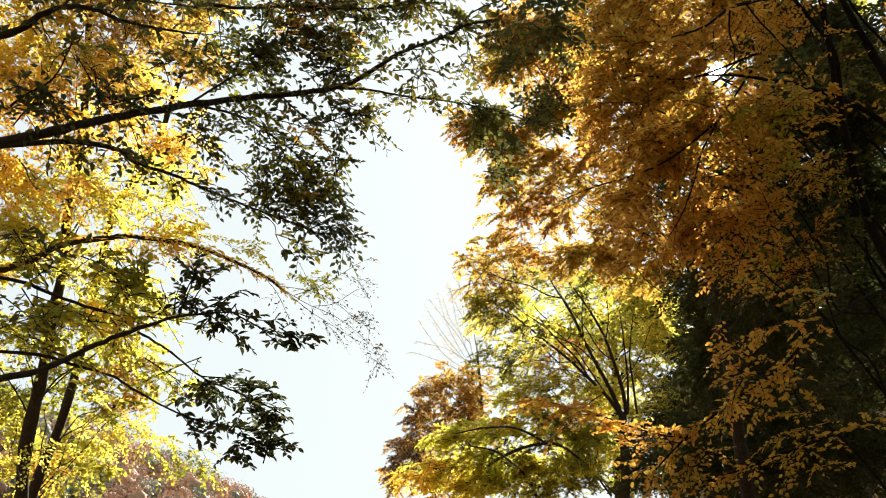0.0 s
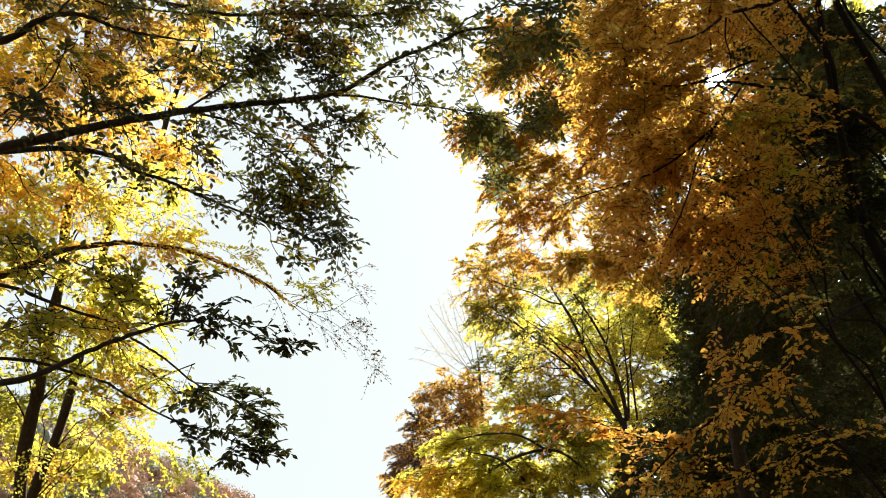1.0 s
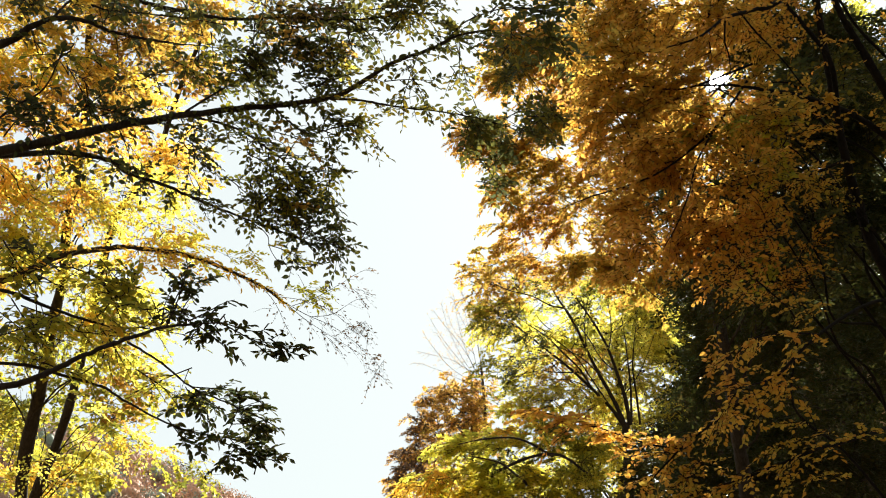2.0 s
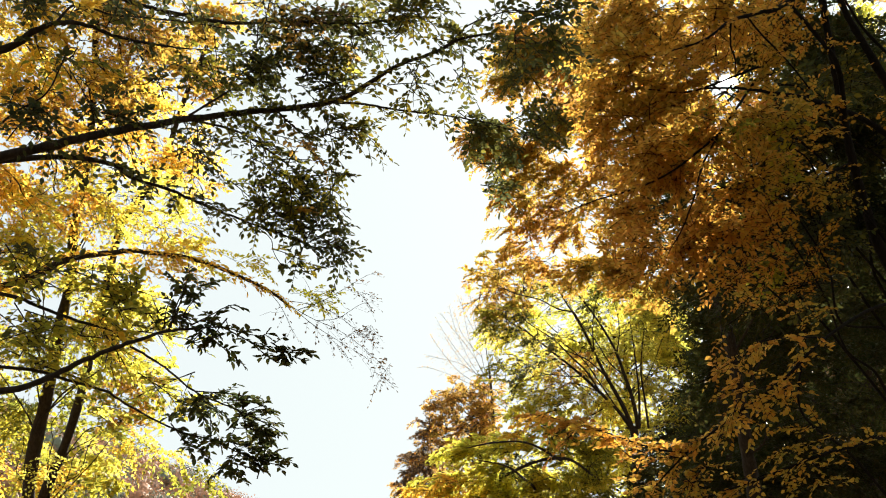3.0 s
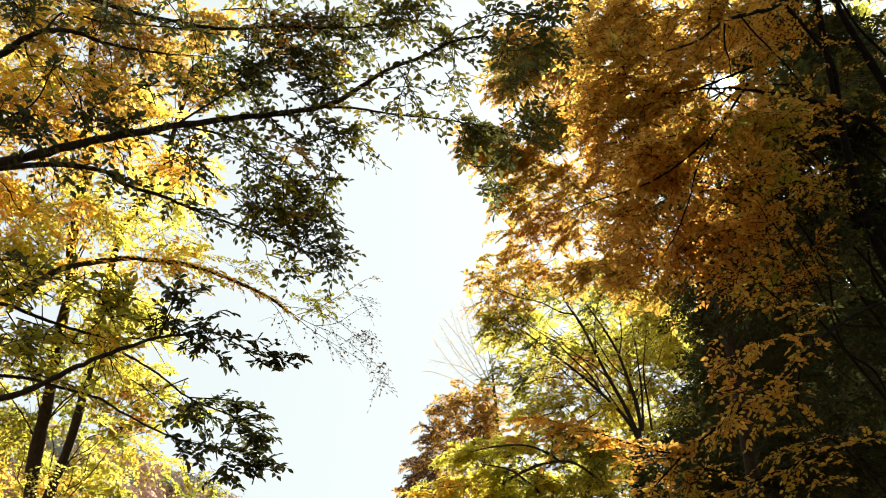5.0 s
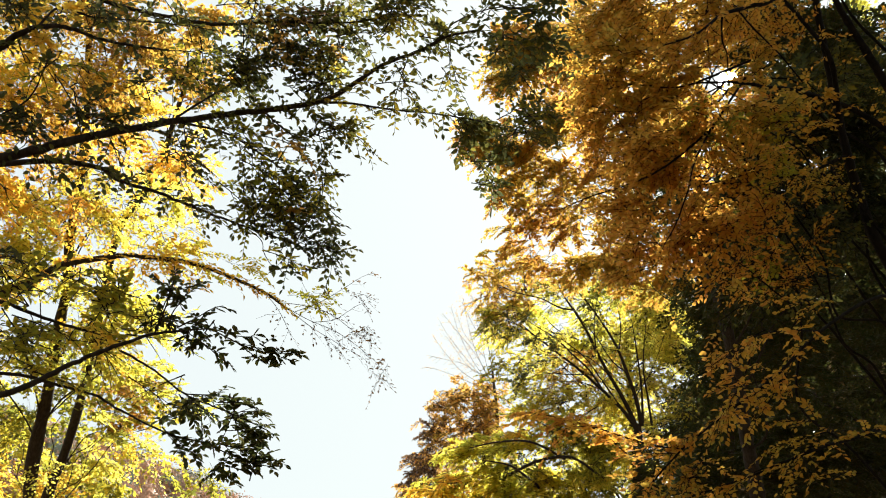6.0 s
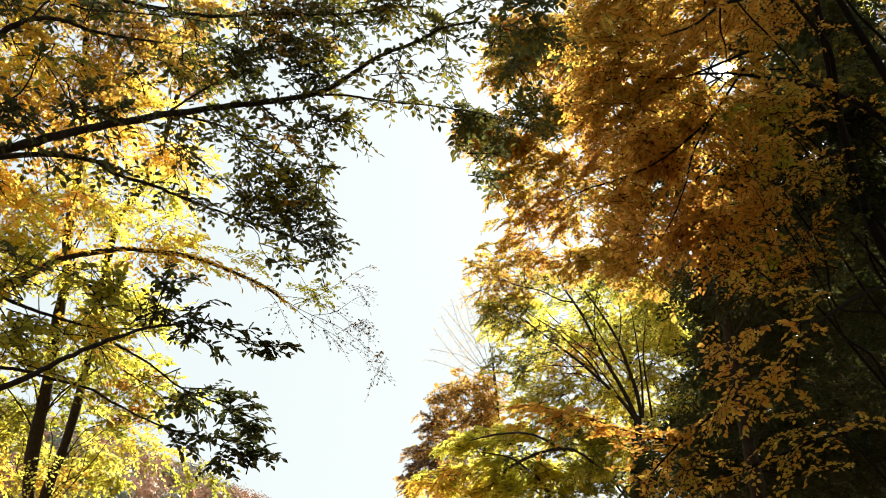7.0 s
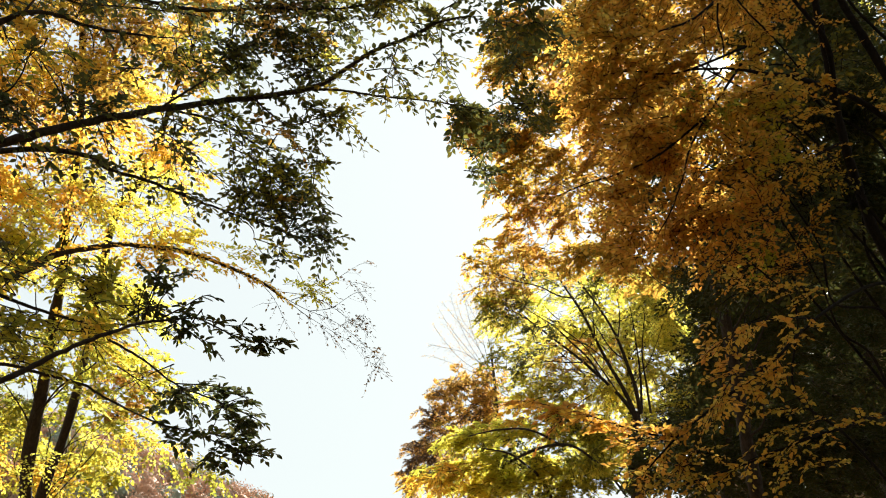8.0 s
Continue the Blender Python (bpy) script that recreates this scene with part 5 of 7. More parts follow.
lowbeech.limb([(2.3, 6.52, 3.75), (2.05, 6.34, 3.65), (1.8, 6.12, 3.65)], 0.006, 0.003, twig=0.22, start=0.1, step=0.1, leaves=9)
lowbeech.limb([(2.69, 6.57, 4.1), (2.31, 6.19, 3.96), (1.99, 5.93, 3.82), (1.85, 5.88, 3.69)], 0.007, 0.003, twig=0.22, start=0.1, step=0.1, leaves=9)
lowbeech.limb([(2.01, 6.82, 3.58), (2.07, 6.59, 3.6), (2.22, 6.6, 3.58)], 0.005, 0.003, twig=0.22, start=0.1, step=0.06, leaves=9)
lowbeech.use(AMBER)
lowbeech.clump((1.99, 5.93, 3.82), (0.20, 0.30, 0.11), 4, twig=0.24, leaves=10, droop=0.45, hole=-1.0, arms=2, size=0.85)
lowbeech.clump((1.77, 6.1, 3.68), (0.22, 0.30, 0.06), 3, twig=0.24, leaves=10, droop=0.45, hole=-1.0, arms=2, size=0.85)
lowbeech.clump((1.91, 6.15, 3.59), (0.15, 0.30, 0.04), 1, twig=0.24, leaves=10, droop=0.45, hole=-1.0, arms=2, size=0.85)
lowbeech.clump((2.42, 6.4, 3.99), (0.13, 0.30, 0.05), 3, twig=0.24, leaves=10, droop=0.45, hole=-1.0, arms=2, size=0.85)
lowbeech.clump((2.37, 6.68, 3.64), (0.20, 0.30, 0.08), 8, twig=0.24, leaves=10, droop=0.45, hole=-1.0, arms=2, size=0.85)
lowbeech.use(ORANGE)
lowbeech.clump((2.41, 6.61, 3.78), (0.16, 0.30, 0.06), 5, twig=0.24, leaves=10, droop=0.45, hole=-1.0, arms=2, size=0.85)
lowbeech.use(AMBER)
lowbeech.clump((1.96, 6.51, 3.54), (0.13, 0.30, 0.07), 2, twig=0.24, leaves=10, droop=0.45, hole=-1.0, arms=2, size=0.85)
lowbeech.clump((2.37, 6.82, 3.36), (0.16, 0.30, 0.08), 6, twig=0.24, leaves=10, droop=0.45, hole=-1.0, arms=2, size=0.85)
lowbeech.clump((2.65, 6.9, 3.42), (0.20, 0.30, 0.06), 5, twig=0.24, leaves=10, droop=0.45, hole=-1.0, arms=2, size=0.85)
lowbeech.clump((1.54, 7.11, 3.44), (0.15, 0.30, 0.05), 5, twig=0.24, leaves=10, droop=0.45, hole=-1.0, arms=2)
lowbeech.use(ORANGE)
lowbeech.clump((1.33, 7.09, 3.5), (0.16, 0.30, 0.05), 8, twig=0.24, leaves=10, droop=0.45, hole=-1.0, arms=2)
# yellow clumps among the orange stand for sun shining through the sprays
lowbeech.use(YELLOW)
lowbeech.clump((1.13, 7.06, 3.55), (0.16, 0.30, 0.05), 8, twig=0.24, leaves=10, droop=0.45, hole=-1.0, arms=2)
lowbeech.use(ORANGE)
lowbeech.clump((0.94, 7.13, 3.63), (0.17, 0.30, 0.05), 8, twig=0.24, leaves=10, droop=0.45, hole=-1.0, arms=2)
lowbeech.use(YELLOW)
lowbeech.clump((0.74, 7.21, 3.71), (0.15, 0.30, 0.05), 7, twig=0.24, leaves=10, droop=0.45, hole=-1.0, arms=2)
lowbeech.use(AMBER)
lowbeech.clump((1.66, 7.09, 3.49), (0.11, 0.30, 0.06), 4, twig=0.24, leaves=10, droop=0.45, hole=-1.0, arms=2, size=0.85)
lowbeech.clump((1.73, 7.02, 3.18), (0.28, 0.30, 0.06), 9, twig=0.24, leaves=10, droop=0.45, hole=-1.0, arms=2, size=0.85)
lowbeech.clump((2.06, 6.92, 3.16), (0.31, 0.30, 0.05), 12, twig=0.24, leaves=10, droop=0.45, hole=-1.0, arms=2, size=0.85)
lowbeech.clump((2.41, 6.9, 3.18), (0.16, 0.30, 0.05), 4, twig=0.24, leaves=10, droop=0.45, hole=-1.0, arms=2, size=0.85)
lowbeech.clump((1.85, 7.07, 3.08), (0.28, 0.30, 0.04), 6, twig=0.24, leaves=10, droop=0.45, hole=-1.0, arms=2, size=0.85)
lowbeech.clump((1.87, 6.87, 3.48), (0.16, 0.30, 0.06), 2, twig=0.24, leaves=10, droop=0.45, hole=-1.0, arms=2, size=0.85)
lowbeech.clump((1.41, 7.22, 3.22), (0.16, 0.30, 0.04), 2, twig=0.24, leaves=10, droop=0.45, hole=-1.0, arms=2)
lowbeech.clump((2.09, 6.5, 4.24), (0.24, 0.30, 0.12), 2, twig=0.24, leaves=10, droop=0.45, hole=-1.0, arms=2, size=0.85)
lowbeech.use(ORANGE)
lowbeech.clump((1.95, 6.38, 4.03), (0.15, 0.30, 0.08), 1, twig=0.24, leaves=10, droop=0.45, hole=-1.0, arms=2, size=0.85)
lowbeech.use(AMBER)
lowbeech.clump((2.71, 6.84, 4.45), (0.17, 0.30, 0.07), 2, twig=0.24, leaves=10, droop=0.45, hole=-1.0, arms=2, size=0.85)
lowbeech.clump((1.88, 6.58, 3.84), (0.07, 0.30, 0.04), 8, twig=0.17, leaves=8, hole=-0.8, arms=2, size=0.8)
lowbeech.clump((2.18, 6.25, 4.06), (0.05, 0.30, 0.04), 6, twig=0.17, leaves=8, hole=-0.8, arms=2, size=0.8)
lowbeech.clump((2.50, 6.44, 4.14), (0.05, 0.30, 0.04), 4, twig=0.17, leaves=8, hole=-0.8, arms=2, size=0.8)
lowbeech.clump((2.66, 6.51, 4.00), (0.11, 0.30, 0.06), 10, twig=0.17, leaves=8, hole=-0.8, arms=2, size=0.8)
lowbeech.clump((2.39, 6.45, 3.65), (0.06, 0.30, 0.08), 12, twig=0.17, leaves=8, hole=-0.8, arms=2, size=0.8)
lowbeech.clump((2.10, 6.25, 3.84), (0.11, 0.30, 0.08), 10, twig=0.17, leaves=8, hole=-0.8, arms=2, size=0.8)
lowbeech.use(ORANGE)
lowbeech.clump((2.00, 6.70, 3.60), (0.05, 0.30, 0.04), 4, twig=0.17, leaves=8, hole=-0.8, arms=2, size=0.8)
lowbeech.use(AMBER)
lowbeech.clump((2.37, 6.53, 3.49), (0.12, 0.30, 0.04), 9, twig=0.17, leaves=8, hole=-0.8, arms=2, size=0.8)
lowbeech.clump((2.57, 6.83, 3.34), (0.18, 0.30, 0.07), 17, twig=0.17, leaves=8, hole=-0.8, arms=2, size=0.8)
lowbeech.clump((2.92, 6.99, 3.46), (0.15, 0.30, 0.04), 4, twig=0.17, leaves=8, hole=-0.8, arms=2, size=0.8)
lowbeech.clump((2.79, 6.91, 3.17), (0.06, 0.30, 0.04), 4, twig=0.17, leaves=8, hole=-0.8, arms=2, size=0.8)
lowbeech.clump((1.74, 6.87, 3.48), (0.11, 0.30, 0.06), 5, twig=0.17, leaves=8, hole=-0.8, arms=2, size=0.8)
lowbeech.clump((1.84, 6.97, 3.28), (0.17, 0.30, 0.08), 10, twig=0.17, leaves=8, hole=-0.8, arms=2, size=0.8)
lowbeech.clump((1.77, 7.02, 3.17), (0.18, 0.30, 0.05), 12, twig=0.17, leaves=8, hole=-0.8, arms=2, size=0.8)
lowbeech.done(300)

# this crown's shade is also put into its leaf colour
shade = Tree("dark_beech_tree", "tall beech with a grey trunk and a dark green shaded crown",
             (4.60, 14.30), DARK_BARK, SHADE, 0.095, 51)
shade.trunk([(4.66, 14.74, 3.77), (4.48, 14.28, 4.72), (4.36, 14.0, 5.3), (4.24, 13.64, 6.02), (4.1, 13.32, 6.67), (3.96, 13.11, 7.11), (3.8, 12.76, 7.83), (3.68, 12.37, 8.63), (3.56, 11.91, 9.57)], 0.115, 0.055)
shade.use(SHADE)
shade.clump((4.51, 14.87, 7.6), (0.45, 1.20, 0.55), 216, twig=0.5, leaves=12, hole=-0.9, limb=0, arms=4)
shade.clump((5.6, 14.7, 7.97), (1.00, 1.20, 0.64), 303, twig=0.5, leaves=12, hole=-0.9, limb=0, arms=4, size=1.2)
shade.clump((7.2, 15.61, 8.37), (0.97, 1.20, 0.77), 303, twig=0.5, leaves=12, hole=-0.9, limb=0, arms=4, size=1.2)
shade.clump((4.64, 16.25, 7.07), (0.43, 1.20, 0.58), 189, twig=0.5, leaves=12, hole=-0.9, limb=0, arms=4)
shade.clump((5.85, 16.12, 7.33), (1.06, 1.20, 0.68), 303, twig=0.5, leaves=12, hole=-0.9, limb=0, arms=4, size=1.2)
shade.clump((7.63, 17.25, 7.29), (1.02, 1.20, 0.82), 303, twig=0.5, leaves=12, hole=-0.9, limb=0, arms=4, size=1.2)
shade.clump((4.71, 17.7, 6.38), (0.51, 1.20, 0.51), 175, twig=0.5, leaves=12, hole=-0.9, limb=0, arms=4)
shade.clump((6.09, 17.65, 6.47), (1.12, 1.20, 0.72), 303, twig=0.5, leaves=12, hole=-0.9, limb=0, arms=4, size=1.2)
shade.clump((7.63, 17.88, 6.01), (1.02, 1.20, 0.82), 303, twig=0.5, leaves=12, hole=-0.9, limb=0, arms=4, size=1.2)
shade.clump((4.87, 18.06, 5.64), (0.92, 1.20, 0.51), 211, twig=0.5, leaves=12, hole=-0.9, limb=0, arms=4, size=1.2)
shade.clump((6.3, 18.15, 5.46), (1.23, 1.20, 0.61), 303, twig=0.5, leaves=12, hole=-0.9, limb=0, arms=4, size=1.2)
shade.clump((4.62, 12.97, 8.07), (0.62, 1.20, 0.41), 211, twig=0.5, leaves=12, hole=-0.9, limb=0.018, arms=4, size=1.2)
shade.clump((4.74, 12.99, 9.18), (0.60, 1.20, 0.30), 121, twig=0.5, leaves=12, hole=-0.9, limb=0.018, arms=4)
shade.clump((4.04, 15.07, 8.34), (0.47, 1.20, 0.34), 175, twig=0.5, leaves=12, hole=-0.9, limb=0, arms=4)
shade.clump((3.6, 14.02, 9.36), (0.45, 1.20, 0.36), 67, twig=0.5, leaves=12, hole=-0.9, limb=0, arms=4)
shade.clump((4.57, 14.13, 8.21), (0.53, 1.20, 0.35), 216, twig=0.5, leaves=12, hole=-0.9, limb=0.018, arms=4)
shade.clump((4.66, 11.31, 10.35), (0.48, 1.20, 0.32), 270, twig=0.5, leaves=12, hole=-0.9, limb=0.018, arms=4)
shade.use(GREEN)
shade.clump((5.22, 11.53, 9.89), (0.48, 1.20, 0.40), 211, twig=0.5, leaves=12, hole=-0.9, limb=0.018, arms=4, size=1.2)
shade.clump((5.93, 11.67, 9.6), (0.48, 1.20, 0.48), 297, twig=0.5, leaves=12, hole=-0.9, limb=0.018, arms=4)
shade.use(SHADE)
# two clumps behind the orange leaves, added to keep sun off the sprays
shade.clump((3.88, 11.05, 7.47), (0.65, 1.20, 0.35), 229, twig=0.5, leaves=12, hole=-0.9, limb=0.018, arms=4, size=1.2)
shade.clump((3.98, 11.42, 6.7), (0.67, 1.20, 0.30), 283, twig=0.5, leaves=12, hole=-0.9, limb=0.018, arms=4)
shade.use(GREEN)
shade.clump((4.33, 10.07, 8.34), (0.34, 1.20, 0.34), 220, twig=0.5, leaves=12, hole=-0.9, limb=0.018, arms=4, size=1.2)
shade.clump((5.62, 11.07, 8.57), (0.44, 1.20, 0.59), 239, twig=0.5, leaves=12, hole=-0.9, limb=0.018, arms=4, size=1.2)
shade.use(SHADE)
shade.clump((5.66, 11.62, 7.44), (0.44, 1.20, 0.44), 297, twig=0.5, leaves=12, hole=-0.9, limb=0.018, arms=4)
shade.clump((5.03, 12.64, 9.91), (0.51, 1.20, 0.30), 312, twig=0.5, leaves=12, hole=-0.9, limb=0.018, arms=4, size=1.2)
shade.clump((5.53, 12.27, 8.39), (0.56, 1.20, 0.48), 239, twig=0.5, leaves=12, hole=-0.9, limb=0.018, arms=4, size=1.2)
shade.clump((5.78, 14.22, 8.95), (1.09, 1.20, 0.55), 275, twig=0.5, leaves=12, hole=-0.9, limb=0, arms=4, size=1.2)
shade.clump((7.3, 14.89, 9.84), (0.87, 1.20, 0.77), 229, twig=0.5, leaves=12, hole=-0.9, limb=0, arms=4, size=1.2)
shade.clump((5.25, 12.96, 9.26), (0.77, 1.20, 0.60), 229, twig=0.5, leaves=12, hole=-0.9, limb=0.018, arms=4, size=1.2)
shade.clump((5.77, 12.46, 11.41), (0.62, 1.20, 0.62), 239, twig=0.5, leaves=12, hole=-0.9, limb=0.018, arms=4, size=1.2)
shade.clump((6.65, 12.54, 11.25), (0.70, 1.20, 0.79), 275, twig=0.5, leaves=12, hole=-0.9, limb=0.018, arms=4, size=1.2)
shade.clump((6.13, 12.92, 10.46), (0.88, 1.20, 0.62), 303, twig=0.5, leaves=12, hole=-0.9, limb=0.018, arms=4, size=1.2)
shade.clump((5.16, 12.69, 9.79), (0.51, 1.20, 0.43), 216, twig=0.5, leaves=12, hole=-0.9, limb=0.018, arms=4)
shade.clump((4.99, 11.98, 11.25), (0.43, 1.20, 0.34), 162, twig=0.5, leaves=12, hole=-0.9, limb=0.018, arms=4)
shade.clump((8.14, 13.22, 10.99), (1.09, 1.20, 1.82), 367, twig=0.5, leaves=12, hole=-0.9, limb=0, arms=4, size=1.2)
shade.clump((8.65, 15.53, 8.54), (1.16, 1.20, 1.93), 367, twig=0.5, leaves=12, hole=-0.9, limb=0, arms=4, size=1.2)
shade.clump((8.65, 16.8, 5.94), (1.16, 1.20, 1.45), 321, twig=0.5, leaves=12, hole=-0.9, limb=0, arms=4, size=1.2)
# layers hidden behind the orange crown, added to block the sun
shade.use(ORANGE)
shade.clump((2.42, 8.86, 9.67), (0.50, 0.70, 0.39), 186, twig=0.34, leaves=10, hole=-1.2, arms=3)
shade.use(SHADE)
shade.clump((3.86, 9.24, 10.02), (0.56, 0.70, 0.41), 264, twig=0.34, leaves=10, hole=-1.2, arms=3)
shade.use(ORANGE)
shade.clump((2.22, 8.83, 8.59), (0.38, 0.70, 0.24), 84, twig=0.34, leaves=10, hole=-1.2, arms=3)
shade.clump((3.24, 9.23, 8.91), (0.40, 0.70, 0.26), 104, twig=0.34, leaves=10, hole=-1.2, arms=3)
shade.clump((2.35, 9.16, 7.92), (0.38, 0.70, 0.30), 140, twig=0.34, leaves=10, hole=-1.2, arms=3)
shade.clump((3.43, 9.75, 7.85), (0.47, 0.70, 0.32), 84, twig=0.34, leaves=10, hole=-1.2, arms=3)
shade.clump((2.54, 9.49, 7.24), (0.32, 0.70, 0.30), 123, twig=0.34, leaves=10, hole=-1.2, arms=3)
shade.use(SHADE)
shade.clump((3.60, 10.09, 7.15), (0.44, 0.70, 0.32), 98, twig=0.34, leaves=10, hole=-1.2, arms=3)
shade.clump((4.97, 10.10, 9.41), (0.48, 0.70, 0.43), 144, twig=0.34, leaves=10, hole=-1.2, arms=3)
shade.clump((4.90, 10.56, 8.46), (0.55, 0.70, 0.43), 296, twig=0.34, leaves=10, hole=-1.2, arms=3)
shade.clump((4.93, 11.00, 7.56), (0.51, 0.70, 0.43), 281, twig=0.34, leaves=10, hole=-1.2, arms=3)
shade.use(RUST)
shade.clump((3.03, 11.65, 11.93), (0.51, 0.80, 0.45), 85, twig=0.5, leaves=11, hole=-1.2, arms=3, size=1.25)
shade.clump((4.31, 11.67, 11.90), (0.59, 0.80, 0.49), 103, twig=0.5, leaves=11, hole=-1.2, arms=3, size=1.25)
shade.use(ORANGE)
shade.clump((3.31, 12.48, 11.37), (0.53, 0.80, 0.42), 135, twig=0.5, leaves=11, hole=-1.2, arms=3, size=1.25)
shade.clump((4.54, 12.54, 11.25), (0.53, 0.80, 0.38), 72, twig=0.5, leaves=11, hole=-1.2, arms=3, size=1.25)
shade.use(RUST)
shade.clump((3.49, 12.90, 10.50), (0.53, 0.80, 0.42), 135, twig=0.5, leaves=11, hole=-1.2, arms=3, size=1.25)
shade.clump((4.67, 13.06, 10.18), (0.57, 0.80, 0.42), 46, twig=0.5, leaves=11, hole=-1.2, arms=3, size=1.25)
shade.use(ORANGE)
shade.clump((3.75, 13.31, 9.67), (0.53, 0.80, 0.38), 32, twig=0.5, leaves=11, hole=-1.2, arms=3, size=1.25)
shade.use(SHADE)
shade.clump((5.10, 13.94, 9.52), (0.51, 0.80, 0.49), 47, twig=0.5, leaves=11, hole=-1.2, arms=3, size=1.25)
# two more behind them, added to shade what stands below
shade.clump((5.29, 17.80, 10.73), (0.47, 0.80, 0.56), 112, twig=0.6, leaves=10, hole=-1.3, arms=3, size=1.6)
shade.clump((6.60, 17.77, 10.79), (0.53, 0.80, 0.62), 130, twig=0.6, leaves=10, hole=-1.3, arms=3, size=1.6)
shade.use(GOLD)
shade.clump((7.52, 14.31, 13.31), (0.54, 0.80, 0.31), 72, twig=0.5, leaves=10, hole=-0.5, arms=3, size=1.1)
# clumps added here to keep the sun off the hornbeam
shade.use(GREEN)
shade.clump((1.78, 10.58, 9.56), (0.29, 0.60, 0.27), 40, twig=0.34, leaves=10, hole=-0.8, arms=3)
shade.use(RUST)
shade.clump((1.85, 10.87, 8.96), (0.29, 0.60, 0.27), 40, twig=0.34, leaves=10, hole=-0.8, arms=3)
shade.clump((1.74, 10.37, 9.99), (0.32, 0.60, 0.16), 26, twig=0.34, leaves=10, hole=-0.8, arms=3)
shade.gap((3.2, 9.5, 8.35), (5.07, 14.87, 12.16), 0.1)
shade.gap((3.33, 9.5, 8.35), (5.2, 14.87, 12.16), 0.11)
shade.use(SHADE)
shade.clump((3.07, 14.92, 5.23), (0.18, 0.70, 0.38), 86, twig=0.34, leaves=10, hole=-0.9, arms=3)
shade.clump((3.07, 15.08, 4.89), (0.35, 0.70, 0.15), 54, twig=0.34, leaves=10, hole=-0.9, arms=3)
shade.done(0)

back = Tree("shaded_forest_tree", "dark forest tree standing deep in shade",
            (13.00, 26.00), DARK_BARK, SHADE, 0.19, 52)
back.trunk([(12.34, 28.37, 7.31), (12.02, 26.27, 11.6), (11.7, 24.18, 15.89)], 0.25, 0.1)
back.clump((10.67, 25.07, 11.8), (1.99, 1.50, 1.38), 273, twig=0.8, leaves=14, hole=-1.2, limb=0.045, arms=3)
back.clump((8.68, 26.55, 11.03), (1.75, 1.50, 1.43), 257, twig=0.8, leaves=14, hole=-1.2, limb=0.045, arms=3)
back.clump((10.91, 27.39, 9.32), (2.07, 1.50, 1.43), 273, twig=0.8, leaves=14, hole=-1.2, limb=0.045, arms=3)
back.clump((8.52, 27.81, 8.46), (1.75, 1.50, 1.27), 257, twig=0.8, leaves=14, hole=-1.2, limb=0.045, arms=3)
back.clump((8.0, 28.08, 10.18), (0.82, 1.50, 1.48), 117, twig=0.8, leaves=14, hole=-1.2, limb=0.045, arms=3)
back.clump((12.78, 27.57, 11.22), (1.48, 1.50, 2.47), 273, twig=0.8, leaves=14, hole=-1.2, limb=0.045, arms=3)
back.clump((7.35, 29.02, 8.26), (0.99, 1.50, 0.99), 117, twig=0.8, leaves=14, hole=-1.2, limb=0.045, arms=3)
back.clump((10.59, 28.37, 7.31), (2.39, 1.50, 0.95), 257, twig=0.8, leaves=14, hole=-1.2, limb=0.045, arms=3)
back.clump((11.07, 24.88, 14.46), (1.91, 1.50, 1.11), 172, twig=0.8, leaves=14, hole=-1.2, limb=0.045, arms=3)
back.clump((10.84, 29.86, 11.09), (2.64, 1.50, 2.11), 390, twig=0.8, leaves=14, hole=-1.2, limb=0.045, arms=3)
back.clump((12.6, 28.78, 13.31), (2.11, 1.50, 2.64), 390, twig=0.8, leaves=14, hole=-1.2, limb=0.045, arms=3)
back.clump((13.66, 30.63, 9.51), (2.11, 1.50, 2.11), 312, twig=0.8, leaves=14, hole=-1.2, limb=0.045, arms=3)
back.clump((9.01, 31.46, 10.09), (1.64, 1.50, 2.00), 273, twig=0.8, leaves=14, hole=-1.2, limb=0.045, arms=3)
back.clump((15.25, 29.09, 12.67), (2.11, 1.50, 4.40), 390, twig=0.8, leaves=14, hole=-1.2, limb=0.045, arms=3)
# clumps added as sun blockers for the dark crowns in front
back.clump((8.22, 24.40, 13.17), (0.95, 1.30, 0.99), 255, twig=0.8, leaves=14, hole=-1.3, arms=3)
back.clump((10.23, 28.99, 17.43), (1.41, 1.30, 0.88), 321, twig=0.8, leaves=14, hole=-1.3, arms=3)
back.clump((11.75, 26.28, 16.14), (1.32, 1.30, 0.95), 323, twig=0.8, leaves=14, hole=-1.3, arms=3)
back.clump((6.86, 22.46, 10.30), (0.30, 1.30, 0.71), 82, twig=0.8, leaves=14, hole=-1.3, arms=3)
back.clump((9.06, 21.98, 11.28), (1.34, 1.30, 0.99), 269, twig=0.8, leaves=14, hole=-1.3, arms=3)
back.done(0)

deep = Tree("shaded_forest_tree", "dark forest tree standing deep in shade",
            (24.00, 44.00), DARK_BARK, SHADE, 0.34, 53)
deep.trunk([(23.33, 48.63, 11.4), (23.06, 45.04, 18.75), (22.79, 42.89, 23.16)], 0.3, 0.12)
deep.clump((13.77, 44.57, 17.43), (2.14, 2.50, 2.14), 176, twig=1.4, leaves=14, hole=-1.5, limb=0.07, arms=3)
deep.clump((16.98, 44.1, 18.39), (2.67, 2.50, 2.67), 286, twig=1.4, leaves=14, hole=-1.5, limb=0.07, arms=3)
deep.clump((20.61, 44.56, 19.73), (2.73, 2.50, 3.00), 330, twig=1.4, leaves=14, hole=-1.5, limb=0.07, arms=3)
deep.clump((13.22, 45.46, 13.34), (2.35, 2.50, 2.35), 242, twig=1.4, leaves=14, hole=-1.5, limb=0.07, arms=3)
